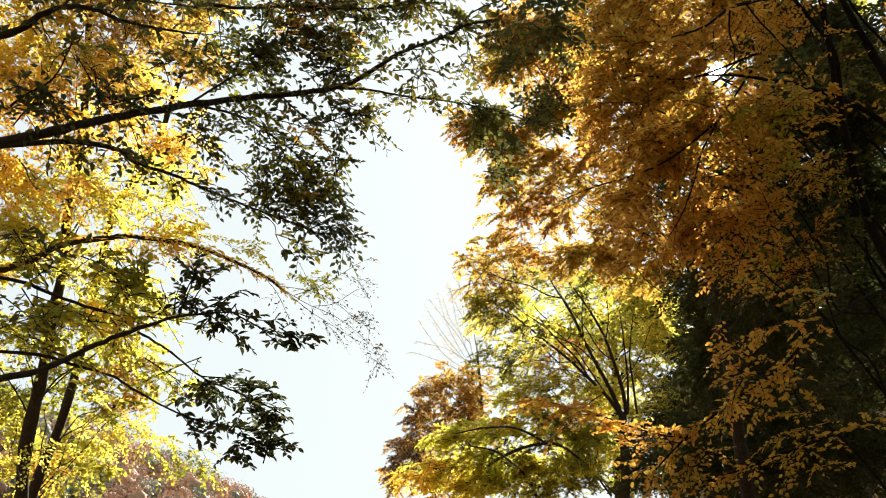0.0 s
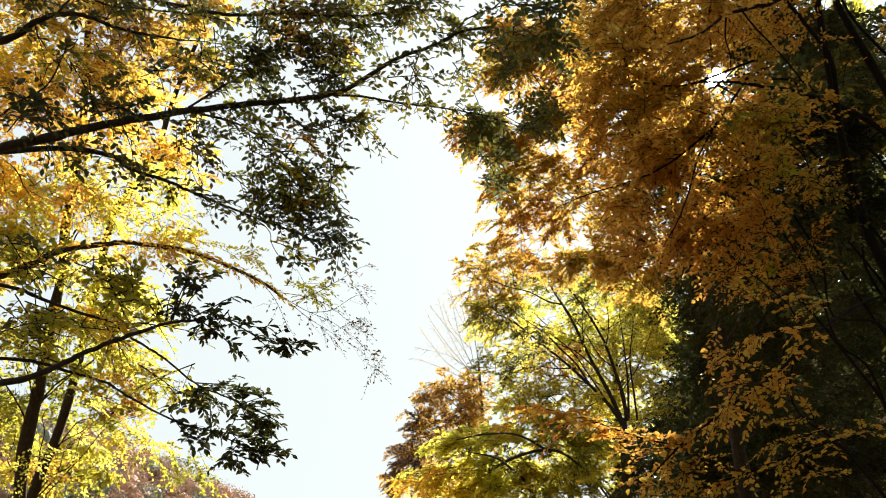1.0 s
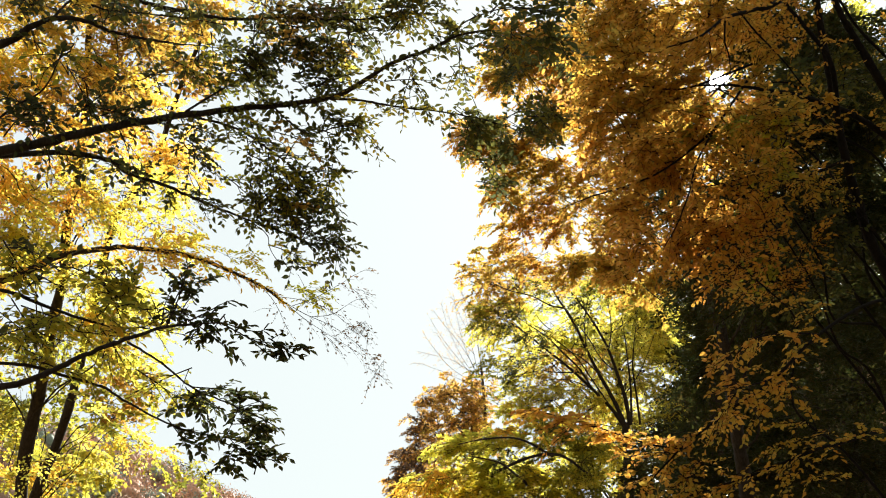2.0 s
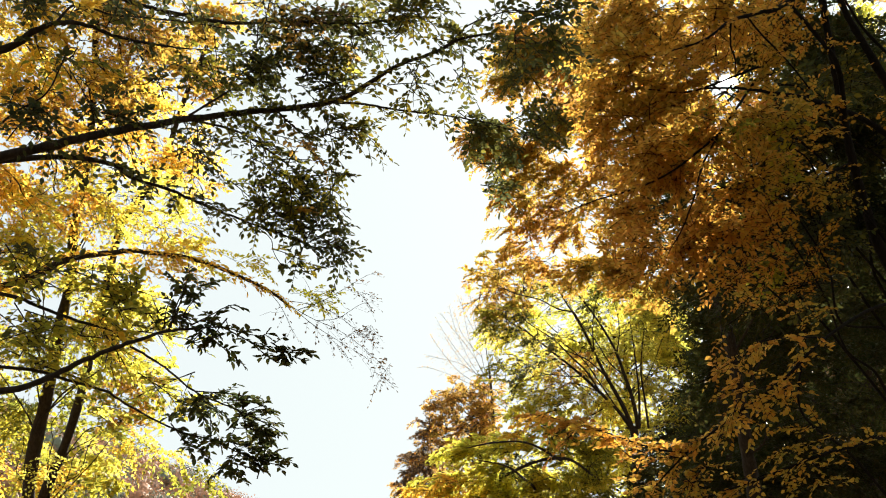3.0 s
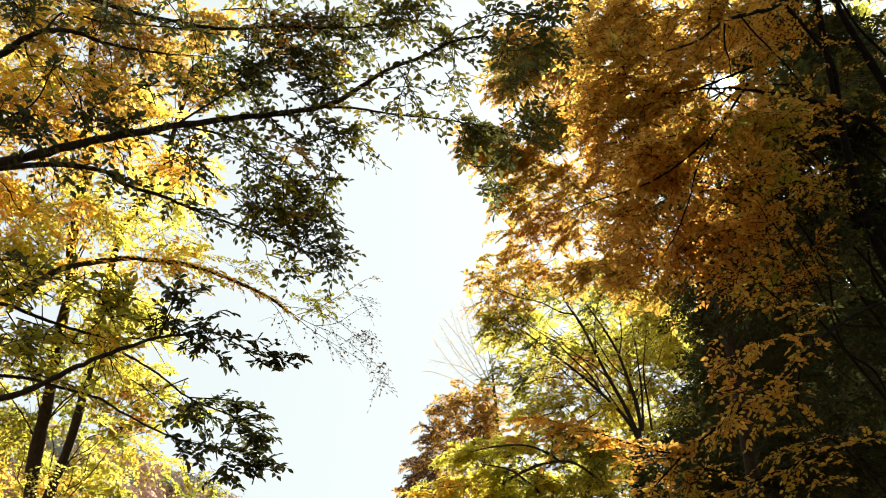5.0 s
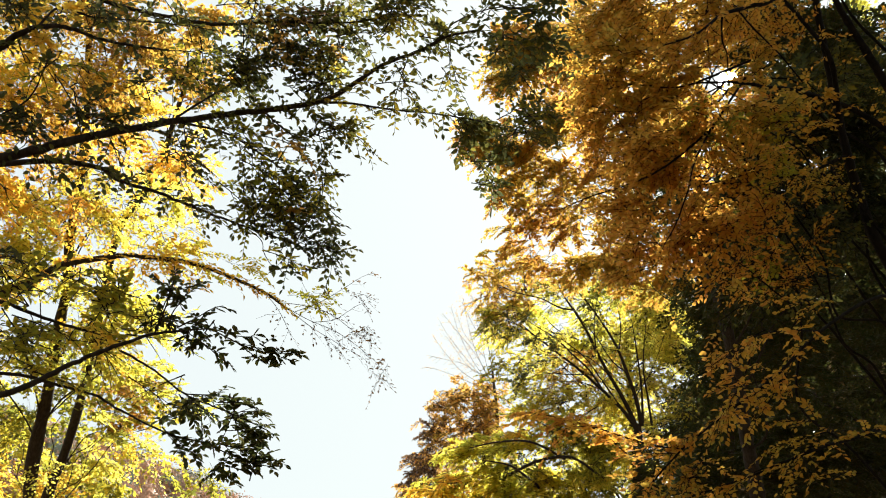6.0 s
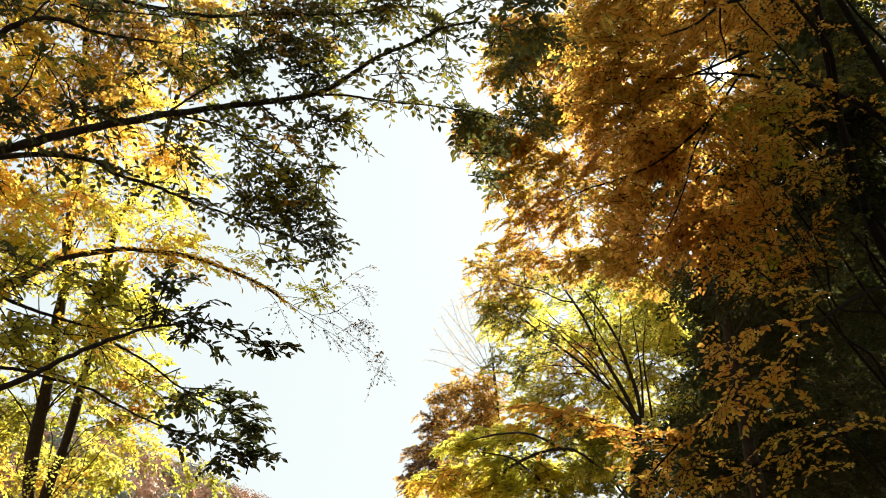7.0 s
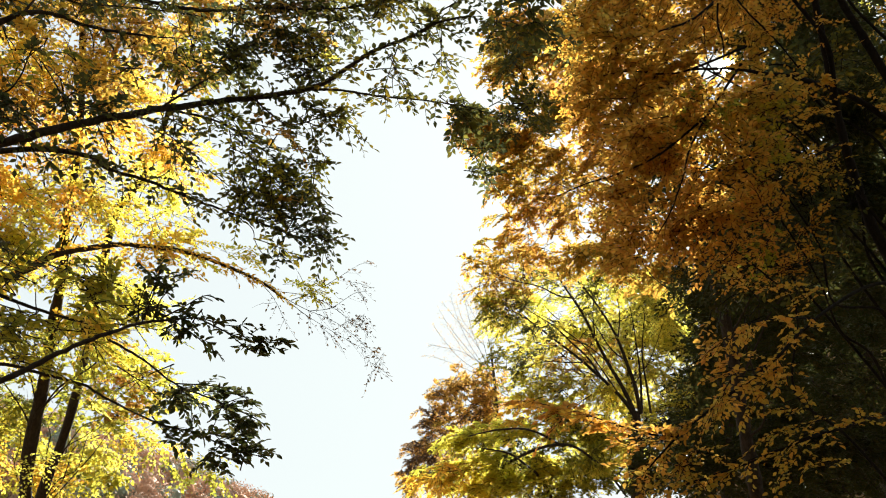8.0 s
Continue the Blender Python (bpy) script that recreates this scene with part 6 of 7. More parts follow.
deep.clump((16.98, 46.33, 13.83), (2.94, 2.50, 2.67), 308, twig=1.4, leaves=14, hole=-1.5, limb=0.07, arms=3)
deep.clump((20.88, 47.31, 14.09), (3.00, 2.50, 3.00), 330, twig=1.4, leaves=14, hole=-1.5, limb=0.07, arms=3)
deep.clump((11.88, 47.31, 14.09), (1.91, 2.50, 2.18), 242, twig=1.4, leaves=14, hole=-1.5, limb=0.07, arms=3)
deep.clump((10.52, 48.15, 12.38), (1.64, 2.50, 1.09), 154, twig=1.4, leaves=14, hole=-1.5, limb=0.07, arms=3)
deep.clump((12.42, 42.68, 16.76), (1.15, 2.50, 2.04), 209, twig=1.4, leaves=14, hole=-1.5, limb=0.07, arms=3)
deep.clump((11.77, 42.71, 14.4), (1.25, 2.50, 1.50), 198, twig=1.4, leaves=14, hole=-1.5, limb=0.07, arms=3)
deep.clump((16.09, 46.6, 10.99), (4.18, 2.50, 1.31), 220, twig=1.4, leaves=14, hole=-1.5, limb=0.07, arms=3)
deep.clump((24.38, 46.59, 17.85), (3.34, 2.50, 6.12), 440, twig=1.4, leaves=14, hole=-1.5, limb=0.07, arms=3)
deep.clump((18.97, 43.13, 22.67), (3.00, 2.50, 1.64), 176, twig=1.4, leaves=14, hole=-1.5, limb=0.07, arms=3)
# more clumps added further back, to cut off sun from the nearer tree
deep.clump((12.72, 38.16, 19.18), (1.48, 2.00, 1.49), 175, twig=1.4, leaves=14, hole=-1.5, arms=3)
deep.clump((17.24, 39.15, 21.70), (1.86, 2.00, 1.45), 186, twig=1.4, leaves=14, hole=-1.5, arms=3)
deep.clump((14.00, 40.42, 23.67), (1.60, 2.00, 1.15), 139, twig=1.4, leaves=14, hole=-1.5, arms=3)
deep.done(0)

glow = Tree("lime_beech_tree", "beech with glowing yellow-green leaves behind the spreading one",
            (9.50, 47.00), DARK_BARK, LIME, 0.16, 72)
glow.thin, glow.tilt, glow.ruffle, glow.wide = 0.01, 0.5, 0.6, 1.2
glow.trunk([(9.14, 48.26, 8.72), (8.87, 45.95, 13.46), (8.61, 43.63, 18.21)], 0.25, 0.1)
glow.use(LIME)
glow.clump((9.04, 43.17, 18.03), (1.57, 1.80, 1.57), 360, twig=0.72, leaves=14, hole=-0.5, limb=0.06, arms=4)
glow.clump((7.21, 43.62, 17.09), (1.57, 1.80, 1.31), 300, twig=0.72, leaves=14, hole=-0.5, limb=0.06, arms=4)
glow.clump((9.04, 44.43, 15.45), (1.57, 1.80, 1.31), 300, twig=0.72, leaves=14, hole=-0.5, limb=0.06, arms=4)
glow.clump((7.99, 44.77, 14.74), (1.31, 1.80, 0.91), 180, twig=0.72, leaves=14, hole=-0.5, limb=0.06, arms=4)
glow.use(GOLD)
glow.clump((4.6, 42.71, 18.97), (1.44, 1.80, 0.91), 135, twig=0.72, leaves=14, hole=-0.5, limb=0.06, arms=4)
glow.clump((5.9, 43.17, 18.03), (1.44, 1.80, 1.04), 165, twig=0.72, leaves=14, hole=-0.5, limb=0.06, arms=4)
glow.clump((3.03, 42.99, 18.38), (1.04, 1.80, 0.91), 90, twig=0.72, leaves=14, hole=-0.5, limb=0.06, arms=4)
glow.use(LIME)
glow.clump((7.21, 42.71, 18.97), (1.44, 1.80, 1.04), 165, twig=0.72, leaves=14, hole=-0.5, limb=0.06, arms=4)
glow.use(GOLD)
glow.clump((4.34, 43.57, 17.21), (1.31, 1.80, 0.63), 90, twig=0.72, leaves=14, hole=-0.5, limb=0.06, arms=4)
glow.use(LIME)
glow.clump((10.61, 43.17, 18.03), (1.04, 1.80, 1.57), 210, twig=0.72, leaves=14, hole=-0.5, limb=0.06, arms=4)
glow.clump((8.52, 45.68, 12.87), (1.31, 1.80, 1.04), 180, twig=0.72, leaves=14, hole=-0.5, limb=0.06, arms=4)
glow.clump((9.04, 46.14, 11.93), (1.31, 1.80, 1.04), 150, twig=0.72, leaves=14, hole=-0.5, limb=0.06, arms=4)
glow.clump((6.83, 47.03, 12.39), (1.60, 1.80, 1.07), 240, twig=0.72, leaves=14, hole=-0.5, limb=0.06, arms=4)
glow.clump((7.9, 46.44, 13.59), (1.33, 1.80, 1.07), 180, twig=0.72, leaves=14, hole=-0.5, limb=0.06, arms=4)
glow.use(GOLD)
glow.clump((5.77, 46.68, 13.11), (1.33, 1.80, 0.80), 135, twig=0.72, leaves=14, hole=-0.5, limb=0.06, arms=4)
glow.use(LIME)
glow.clump((9.82, 42.36, 19.68), (1.31, 1.80, 1.04), 180, twig=0.72, leaves=14, hole=-0.5, limb=0.06, arms=4)
glow.clump((10.74, 42.88, 18.62), (1.04, 1.80, 1.04), 195, twig=0.72, leaves=14, hole=-0.5, limb=0.06, arms=4)
glow.clump((11.26, 43.51, 17.33), (0.91, 1.80, 1.18), 180, twig=0.72, leaves=14, hole=-0.5, limb=0.06, arms=4)
glow.clump((11.78, 42.94, 18.5), (0.78, 1.80, 0.91), 135, twig=0.72, leaves=14, hole=-0.5, limb=0.06, arms=4)
glow.clump((10.48, 43.85, 16.62), (0.91, 1.80, 1.04), 135, twig=0.72, leaves=14, hole=-0.5, limb=0.06, arms=4)
glow.clump((6.29, 46.22, 18.60), (2.25, 1.20, 2.01), 184, twig=0.72, leaves=14, hole=-0.6, arms=4, size=1.3)
glow.clump((10.32, 45.86, 19.35), (1.83, 1.20, 2.29), 173, twig=0.72, leaves=14, hole=-0.6, arms=4, size=1.3)
glow.clump((6.98, 47.75, 15.48), (1.83, 1.20, 1.31), 81, twig=0.72, leaves=14, hole=-0.6, arms=4, size=1.3)
glow.done(0)

rust = Tree("rust_beech_tree", "tall beech turning from yellow to rust brown",
            (8.20, 26.50), DARK_BARK, AMBER, 0.12, 61)
rust.thin, rust.tilt, rust.ruffle, rust.wide = 0.006, 0.3, 0.45, 1.15
rust.trunk([(7.91, 28.02, 5.73), (7.68, 26.01, 9.87), (6.84, 24.26, 13.45), (5.61, 22.78, 16.48), (4.85, 21.3, 19.51), (4.54, 19.96, 22.27)], 0.22, 0.06)
rust.use(AMBER)
rust.clump((1.57, 22.21, 15.37), (0.89, 1.20, 0.47), 292, twig=0.43, leaves=13, hole=-0.5, limb=0.018, arms=5)
rust.clump((0.96, 21.78, 15.34), (0.52, 1.20, 0.20), 112, twig=0.43, leaves=13, hole=-0.5, limb=0.018, arms=5)
rust.use(RUST)
rust.clump((0.74, 21.91, 15.08), (0.35, 1.20, 0.12), 44, twig=0.43, leaves=13, hole=-0.5, limb=0.018, arms=5)
rust.use(AMBER)
rust.clump((2.16, 21.36, 17.12), (1.03, 1.20, 0.89), 583, twig=0.43, leaves=13, hole=-0.5, limb=0.018, arms=5)
rust.clump((1.71, 21.1, 17.66), (0.59, 1.20, 0.59), 134, twig=0.43, leaves=13, hole=-0.5, limb=0.018, arms=5)
rust.use(RUST)
rust.clump((3.19, 21.16, 17.52), (1.18, 1.20, 0.89), 717, twig=0.43, leaves=13, hole=-0.5, limb=0.018, arms=5)
rust.use(AMBER)
rust.clump((3.34, 21.87, 16.06), (1.18, 1.20, 0.74), 673, twig=0.43, leaves=13, hole=-0.5, limb=0.018, arms=5)
rust.clump((2.6, 22.33, 15.13), (0.89, 1.20, 0.59), 212, twig=0.43, leaves=13, hole=-0.5, limb=0.018, arms=5)
rust.use(RUST)
rust.clump((4.22, 21.55, 16.73), (1.03, 1.20, 1.03), 449, twig=0.43, leaves=13, hole=-0.5, limb=0.018, arms=5)
rust.use(AMBER)
rust.clump((2.09, 23.62, 14.76), (0.92, 1.20, 0.52), 257, twig=0.43, leaves=13, hole=-0.5, limb=0.018, arms=5)
rust.clump((3.47, 23.52, 14.97), (1.23, 1.20, 0.61), 292, twig=0.43, leaves=13, hole=-0.5, limb=0.018, arms=5)
rust.clump((2.2, 24.54, 14.02), (0.70, 1.20, 0.56), 126, twig=0.43, leaves=13, hole=-0.5, limb=0, arms=5)
rust.clump((2.75, 24.33, 14.44), (0.94, 1.20, 0.34), 89, twig=0.43, leaves=13, hole=-0.5, limb=0.018, arms=5)
rust.clump((2.64, 25.35, 13.49), (0.87, 1.20, 0.48), 156, twig=0.43, leaves=13, hole=-0.5, limb=0, arms=5)
rust.clump((4.23, 25.4, 13.39), (1.11, 1.20, 0.64), 381, twig=0.43, leaves=13, hole=-0.5, limb=0, arms=5)
rust.clump((3.75, 25.51, 13.17), (0.95, 1.20, 0.41), 134, twig=0.43, leaves=13, hole=-0.5, limb=0, arms=5)
rust.clump((5.0, 23.99, 14.0), (1.07, 1.20, 0.92), 449, twig=0.43, leaves=13, hole=-0.5, limb=0, arms=5)
rust.clump((5.31, 23.25, 15.52), (1.23, 1.20, 0.92), 449, twig=0.43, leaves=13, hole=-0.5, limb=0, arms=5)
rust.clump((1.78, 26.8, 13.94), (0.84, 1.20, 0.42), 85, twig=0.43, leaves=13, hole=-0.5, limb=0, arms=5)
rust.clump((1.12, 27.4, 13.85), (0.51, 1.20, 0.43), 57, twig=0.43, leaves=13, hole=-0.5, limb=0, arms=5)
rust.clump((4.08, 20.51, 18.85), (1.77, 1.20, 0.89), 583, twig=0.43, leaves=13, hole=-0.5, limb=0.018, arms=5)
rust.clump((6.14, 25.37, 13.46), (0.80, 1.20, 0.80), 224, twig=0.43, leaves=13, hole=-0.5, limb=0, arms=5)
rust.clump((4.87, 25.37, 13.46), (0.95, 1.20, 0.64), 246, twig=0.43, leaves=13, hole=-0.5, limb=0, arms=5)
rust.use(RUST)
rust.clump((6.29, 21.94, 15.93), (0.89, 1.20, 0.74), 246, twig=0.43, leaves=13, hole=-0.5, limb=0, arms=5)
rust.use(AMBER)
rust.clump((5.96, 22.89, 15.12), (0.90, 1.20, 0.75), 54, twig=0.43, leaves=13, hole=-0.5, limb=0, arms=5)
rust.clump((3.37, 24.47, 14.16), (0.78, 1.20, 0.53), 179, twig=0.43, leaves=13, hole=-0.5, limb=0, arms=5)
rust.clump((6.85, 25.66, 12.86), (0.72, 1.20, 0.57), 246, twig=0.43, leaves=13, hole=-0.5, limb=0, arms=5)
rust.clump((5.5, 25.73, 12.72), (0.95, 1.20, 0.41), 179, twig=0.43, leaves=13, hole=-0.5, limb=0, arms=5)
rust.clump((3.99, 21.53, 14.49), (0.63, 1.00, 0.58), 101, twig=0.43, leaves=13, hole=-0.5, arms=4)
rust.clump((3.78, 22.75, 14.27), (0.74, 1.00, 0.54), 75, twig=0.43, leaves=13, hole=-0.5, arms=4)
rust.clump((5.12, 22.00, 13.53), (0.63, 1.00, 0.79), 105, twig=0.43, leaves=13, hole=-0.5, arms=4)
rust.use(GREEN)
rust.clump((1.82, 20.06, 16.35), (0.75, 1.00, 0.71), 69, twig=0.43, leaves=13, hole=-0.5, arms=4)
rust.clump((2.17, 20.79, 14.85), (0.82, 1.00, 0.71), 89, twig=0.43, leaves=13, hole=-0.5, arms=4)
rust.clump((3.42, 19.94, 16.60), (0.55, 1.00, 0.71), 42, twig=0.43, leaves=13, hole=-0.5, arms=4)
rust.done(0)

fan = Tree("spreading_beech_tree", "many-stemmed spreading beech with yellow-green leaves",
           (8.40, 41.00), DARK_BARK, LIME, 0.115, 71)
fan.thin, fan.tilt, fan.ruffle, fan.wide = 0.01, 0.4, 0.5, 1.2
fan.trunk([(7.88, 40.48, 7.57), (7.77, 39.12, 10.36), (7.62, 38.15, 12.35)], 0.22, 0.16)
fan.limb([(7.60, 38.15, 12.12), (7.00, 37.53, 12.73), (6.20, 36.92, 13.32), (5.45, 36.36, 13.81), (4.83, 35.88, 14.15), (4.21, 35.41, 14.45), (3.61, 34.94, 14.76), (3.01, 34.49, 15.03), (2.37, 34.11, 15.16)], 0.0825, 0.016)
fan.limb([(7.60, 38.12, 12.17), (7.08, 37.38, 13.02), (6.41, 36.61, 13.90), (5.90, 35.94, 14.60), (5.43, 35.27, 15.28), (4.96, 34.69, 15.78), (4.54, 34.16, 16.18), (4.24, 33.66, 16.53)], 0.0933, 0.018)
fan.limb([(7.79, 38.08, 12.27), (7.49, 37.31, 13.22), (7.12, 36.65, 13.96), (6.77, 36.03, 14.60), (6.33, 35.45, 15.17), (5.83, 34.90, 15.69), (5.34, 34.39, 16.11), (4.79, 33.89, 16.52)], 0.088, 0.018)
fan.limb([(7.83, 38.03, 12.37), (7.75, 37.28, 13.38), (7.59, 36.59, 14.29), (7.42, 35.98, 15.03), (7.24, 35.41, 15.67)], 0.055, 0.014)
fan.limb([(8.20, 38.17, 12.30), (8.00, 37.52, 13.35), (7.84, 37.00, 14.14), (7.84, 36.47, 14.93), (7.90, 35.98, 15.66)], 0.0495, 0.014)
fan.limb([(6.14, 36.61, 13.23), (5.58, 36.04, 13.87), (4.91, 35.54, 14.34), (4.30, 35.07, 14.77), (3.75, 34.70, 15.00), (3.21, 34.34, 15.22), (2.73, 33.93, 15.53)], 0.0418, 0.01)
fan.limb([(4.94, 34.51, 15.71), (4.38, 34.32, 15.74), (3.68, 34.03, 15.99), (2.74, 33.80, 16.14), (2.06, 33.52, 16.36)], 0.0374, 0.01)
fan.limb([(6.96, 37.33, 12.67), (6.20, 36.53, 13.48), (5.46, 35.77, 14.22), (4.72, 35.17, 14.62), (4.05, 34.63, 14.91), (3.40, 34.16, 15.06)], 0.0352, 0.009)
fan.limb([(6.32, 36.14, 13.74), (5.60, 35.64, 14.18), (4.93, 35.28, 14.36), (4.27, 34.94, 14.48), (3.67, 34.64, 14.53)], 0.0286, 0.008)
fan.limb([(5.84, 35.56, 14.46), (5.73, 35.04, 15.07), (5.75, 34.49, 15.75), (5.93, 33.98, 16.33)], 0.0286, 0.009)
fan.limb([(7.05, 36.30, 13.85), (6.47, 35.88, 14.15), (5.80, 35.23, 14.92), (5.24, 34.72, 15.40), (4.68, 34.12, 16.05)], 0.0308, 0.009)
fan.limb([(6.75, 35.95, 14.57), (6.79, 35.35, 15.19), (6.64, 34.73, 15.85), (6.38, 34.21, 16.32)], 0.0264, 0.008)
fan.limb([(5.42, 36.14, 13.74), (4.75, 35.92, 13.66), (4.10, 35.68, 13.64), (3.45, 35.51, 13.47), (2.91, 35.37, 13.26)], 0.0264, 0.008)
fan.limb([(6.09, 36.59, 13.25), (5.30, 36.15, 13.41), (4.51, 35.81, 13.35), (3.85, 35.55, 13.11)], 0.022, 0.008)
fan.limb([(7.49, 37.28, 13.21), (8.02, 36.86, 13.92), (8.33, 36.47, 14.58), (8.58, 36.07, 15.24)], 0.0242, 0.008)
fan.use(AMBER)
fan.clump((1.96, 34.85, 16.82), (0.86, 1.60, 0.65), 129, twig=0.6, leaves=14, hole=-0.3, limb=0, arms=6)
fan.clump((3.26, 34.67, 17.21), (0.86, 1.60, 0.52), 113, twig=0.6, leaves=14, hole=-0.3, limb=0, arms=6)
fan.use(GOLD)
fan.clump((3.96, 35.36, 16.92), (1.09, 1.60, 0.66), 145, twig=0.6, leaves=14, hole=-0.3, limb=0, arms=6)
fan.use(LIME)
fan.clump((4.94, 35.5, 16.63), (1.09, 1.60, 0.66), 83, twig=0.6, leaves=14, hole=-0.3, limb=0, arms=6)
fan.use(OLIVE)
fan.clump((6.11, 35.82, 17.12), (1.11, 1.60, 0.58), 118, twig=0.6, leaves=14, hole=-0.3, limb=0, arms=6)
fan.use(AMBER)
fan.clump((2.5, 35.19, 16.14), (1.08, 1.60, 0.65), 145, twig=0.6, leaves=14, hole=-0.3, limb=0, arms=6)
fan.clump((3.15, 34.9, 16.73), (1.29, 1.60, 0.65), 96, twig=0.6, leaves=14, hole=-0.3, limb=0, arms=6)
fan.use(OLIVE)
fan.clump((1.75, 35.47, 15.56), (0.52, 1.60, 0.86), 81, twig=0.6, leaves=14, hole=-0.3, limb=0, arms=6)
fan.clump((2.5, 35.56, 15.37), (1.29, 1.60, 0.97), 210, twig=0.6, leaves=14, hole=-0.3, limb=0, arms=6)
fan.use(LIME)
fan.clump((3.8, 35.75, 14.98), (1.29, 1.60, 0.76), 90, twig=0.6, leaves=14, hole=-0.3, limb=0, arms=6)
fan.use(AMBER)
fan.clump((4.72, 36.7, 14.17), (1.53, 1.60, 0.87), 73, twig=0.6, leaves=14, hole=-0.3, limb=0, arms=6)
fan.use(OLIVE)
fan.clump((2.5, 36.23, 14.01), (0.97, 1.60, 0.76), 113, twig=0.6, leaves=14, hole=-0.3, limb=0, arms=6)
fan.use(LIME)
fan.clump((4.72, 37.28, 12.99), (1.97, 1.60, 0.87), 257, twig=0.6, leaves=14, hole=-0.3, limb=0, arms=6)
fan.clump((4.72, 36.13, 15.35), (1.09, 1.60, 0.77), 30, twig=0.6, leaves=14, hole=-0.3, limb=0, arms=6)
fan.use(AMBER)
fan.clump((5.89, 36.99, 14.74), (1.11, 1.60, 0.89), 91, twig=0.6, leaves=14, hole=-0.3, limb=0, arms=6)
fan.use(LIME)
fan.clump((3.37, 36.23, 14.01), (1.08, 1.60, 0.65), 67, twig=0.6, leaves=14, hole=-0.3, limb=0, arms=6)
fan.clump((6.86, 37.07, 15.71), (1.57, 1.60, 1.35), 167, twig=0.6, leaves=14, hole=-0.3, limb=0, arms=6)
fan.clump((5.67, 36.21, 16.33), (1.33, 1.60, 1.11), 62, twig=0.6, leaves=14, hole=-0.3, limb=0, arms=6)
fan.clump((8.31, 37.44, 16.09), (1.36, 1.60, 1.36), 448, twig=0.6, leaves=14, hole=-0.3, limb=0, arms=6)
fan.clump((9.0, 37.14, 16.71), (0.91, 1.60, 1.36), 246, twig=0.6, leaves=14, hole=-0.3, limb=0, arms=6)
fan.clump((7.96, 38.81, 14.41), (1.38, 1.60, 1.38), 291, twig=0.6, leaves=14, hole=-0.3, limb=0, arms=6)
fan.clump((9.45, 39.29, 14.57), (1.40, 1.60, 1.63), 426, twig=0.6, leaves=14, hole=-0.3, limb=0, arms=6)
fan.clump((3.63, 37.09, 13.39), (1.09, 1.60, 0.66), 57, twig=0.6, leaves=14, hole=-0.3, limb=0, arms=6)
fan.clump((6.27, 38.53, 13.85), (1.59, 1.60, 1.14), 77, twig=0.6, leaves=14, hole=-0.3, limb=0, arms=6)
fan.clump((7.0, 35.82, 17.12), (1.55, 1.60, 0.89), 111, twig=0.6, leaves=14, hole=-0.3, limb=0, arms=6)
fan.clump((8.75, 40.11, 12.9), (1.63, 1.60, 0.93), 291, twig=0.6, leaves=14, hole=-0.3, limb=0, arms=6)
fan.clump((8.64, 37.81, 17.61), (1.05, 1.50, 0.93), 336, twig=0.6, leaves=14, hole=-0.6, limb=0, arms=4)
fan.clump((9.45, 38.37, 16.46), (0.81, 1.50, 1.05), 246, twig=0.6, leaves=14, hole=-0.6, limb=0, arms=4)
fan.use(SHADE)
fan.clump((10.52, 40.61, 14.14), (1.07, 1.50, 1.31), 538, twig=0.6, leaves=14, hole=-0.6, limb=0, arms=4)
fan.clump((9.56, 41.29, 12.74), (1.43, 1.50, 1.19), 448, twig=0.6, leaves=14, hole=-0.8, limb=0, arms=4)
fan.clump((11.11, 39.83, 15.75), (0.62, 1.50, 1.19), 179, twig=0.6, leaves=14, hole=-0.6, limb=0, arms=4)
fan.use(OLIVE)
fan.clump((2.40, 33.98, 15.20), (1.03, 1.00, 1.27), 81, twig=0.6, leaves=12, hole=-0.3, arms=4)
fan.clump((4.54, 33.98, 16.33), (1.47, 1.00, 0.66), 73, twig=0.6, leaves=12, hole=-0.3, arms=4)
fan.use(LIME)
fan.clump((5.34, 35.38, 14.61), (1.39, 1.00, 1.10), 36, twig=0.6, leaves=12, hole=-0.3, arms=4)
fan.clump((3.07, 35.46, 13.31), (0.84, 1.00, 0.66), 31, twig=0.6, leaves=12, hole=-0.3, arms=4)
# dark green clumps put the shade of leaf undersides into colour
fan.use(GREEN)
fan.clump((3.22, 34.09, 14.74), (1.31, 1.00, 0.86), 79, twig=0.4, leaves=9, hole=-0.6, arms=2)
fan.clump((4.28, 34.71, 13.93), (1.31, 1.00, 0.92), 29, twig=0.4, leaves=9, hole=-0.6, arms=2)
fan.clump((5.66, 34.26, 15.31), (1.01, 1.00, 0.92), 28, twig=0.4, leaves=9, hole=-0.6, arms=2)
fan.clump((2.81, 34.70, 13.49), (0.69, 1.00, 0.71), 38, twig=0.4, leaves=9, hole=-0.6, arms=2)
fan.clump((7.36, 36.51, 13.43), (0.62, 1.00, 0.96), 13, twig=0.4, leaves=9, hole=-0.6, arms=2)
fan.use(LIME)
fan.clump((4.56, 37.66, 13.34), (1.19, 1.00, 0.77), 280, twig=0.4, leaves=9, hole=-0.8, arms=2)
fan.clump((6.30, 38.25, 13.29), (0.87, 1.00, 0.78), 215, twig=0.4, leaves=9, hole=-0.8, arms=2)
fan.clump((2.97, 37.25, 13.04), (0.73, 1.00, 0.48), 83, twig=0.4, leaves=9, hole=-0.8, arms=2)
fan.done(0)

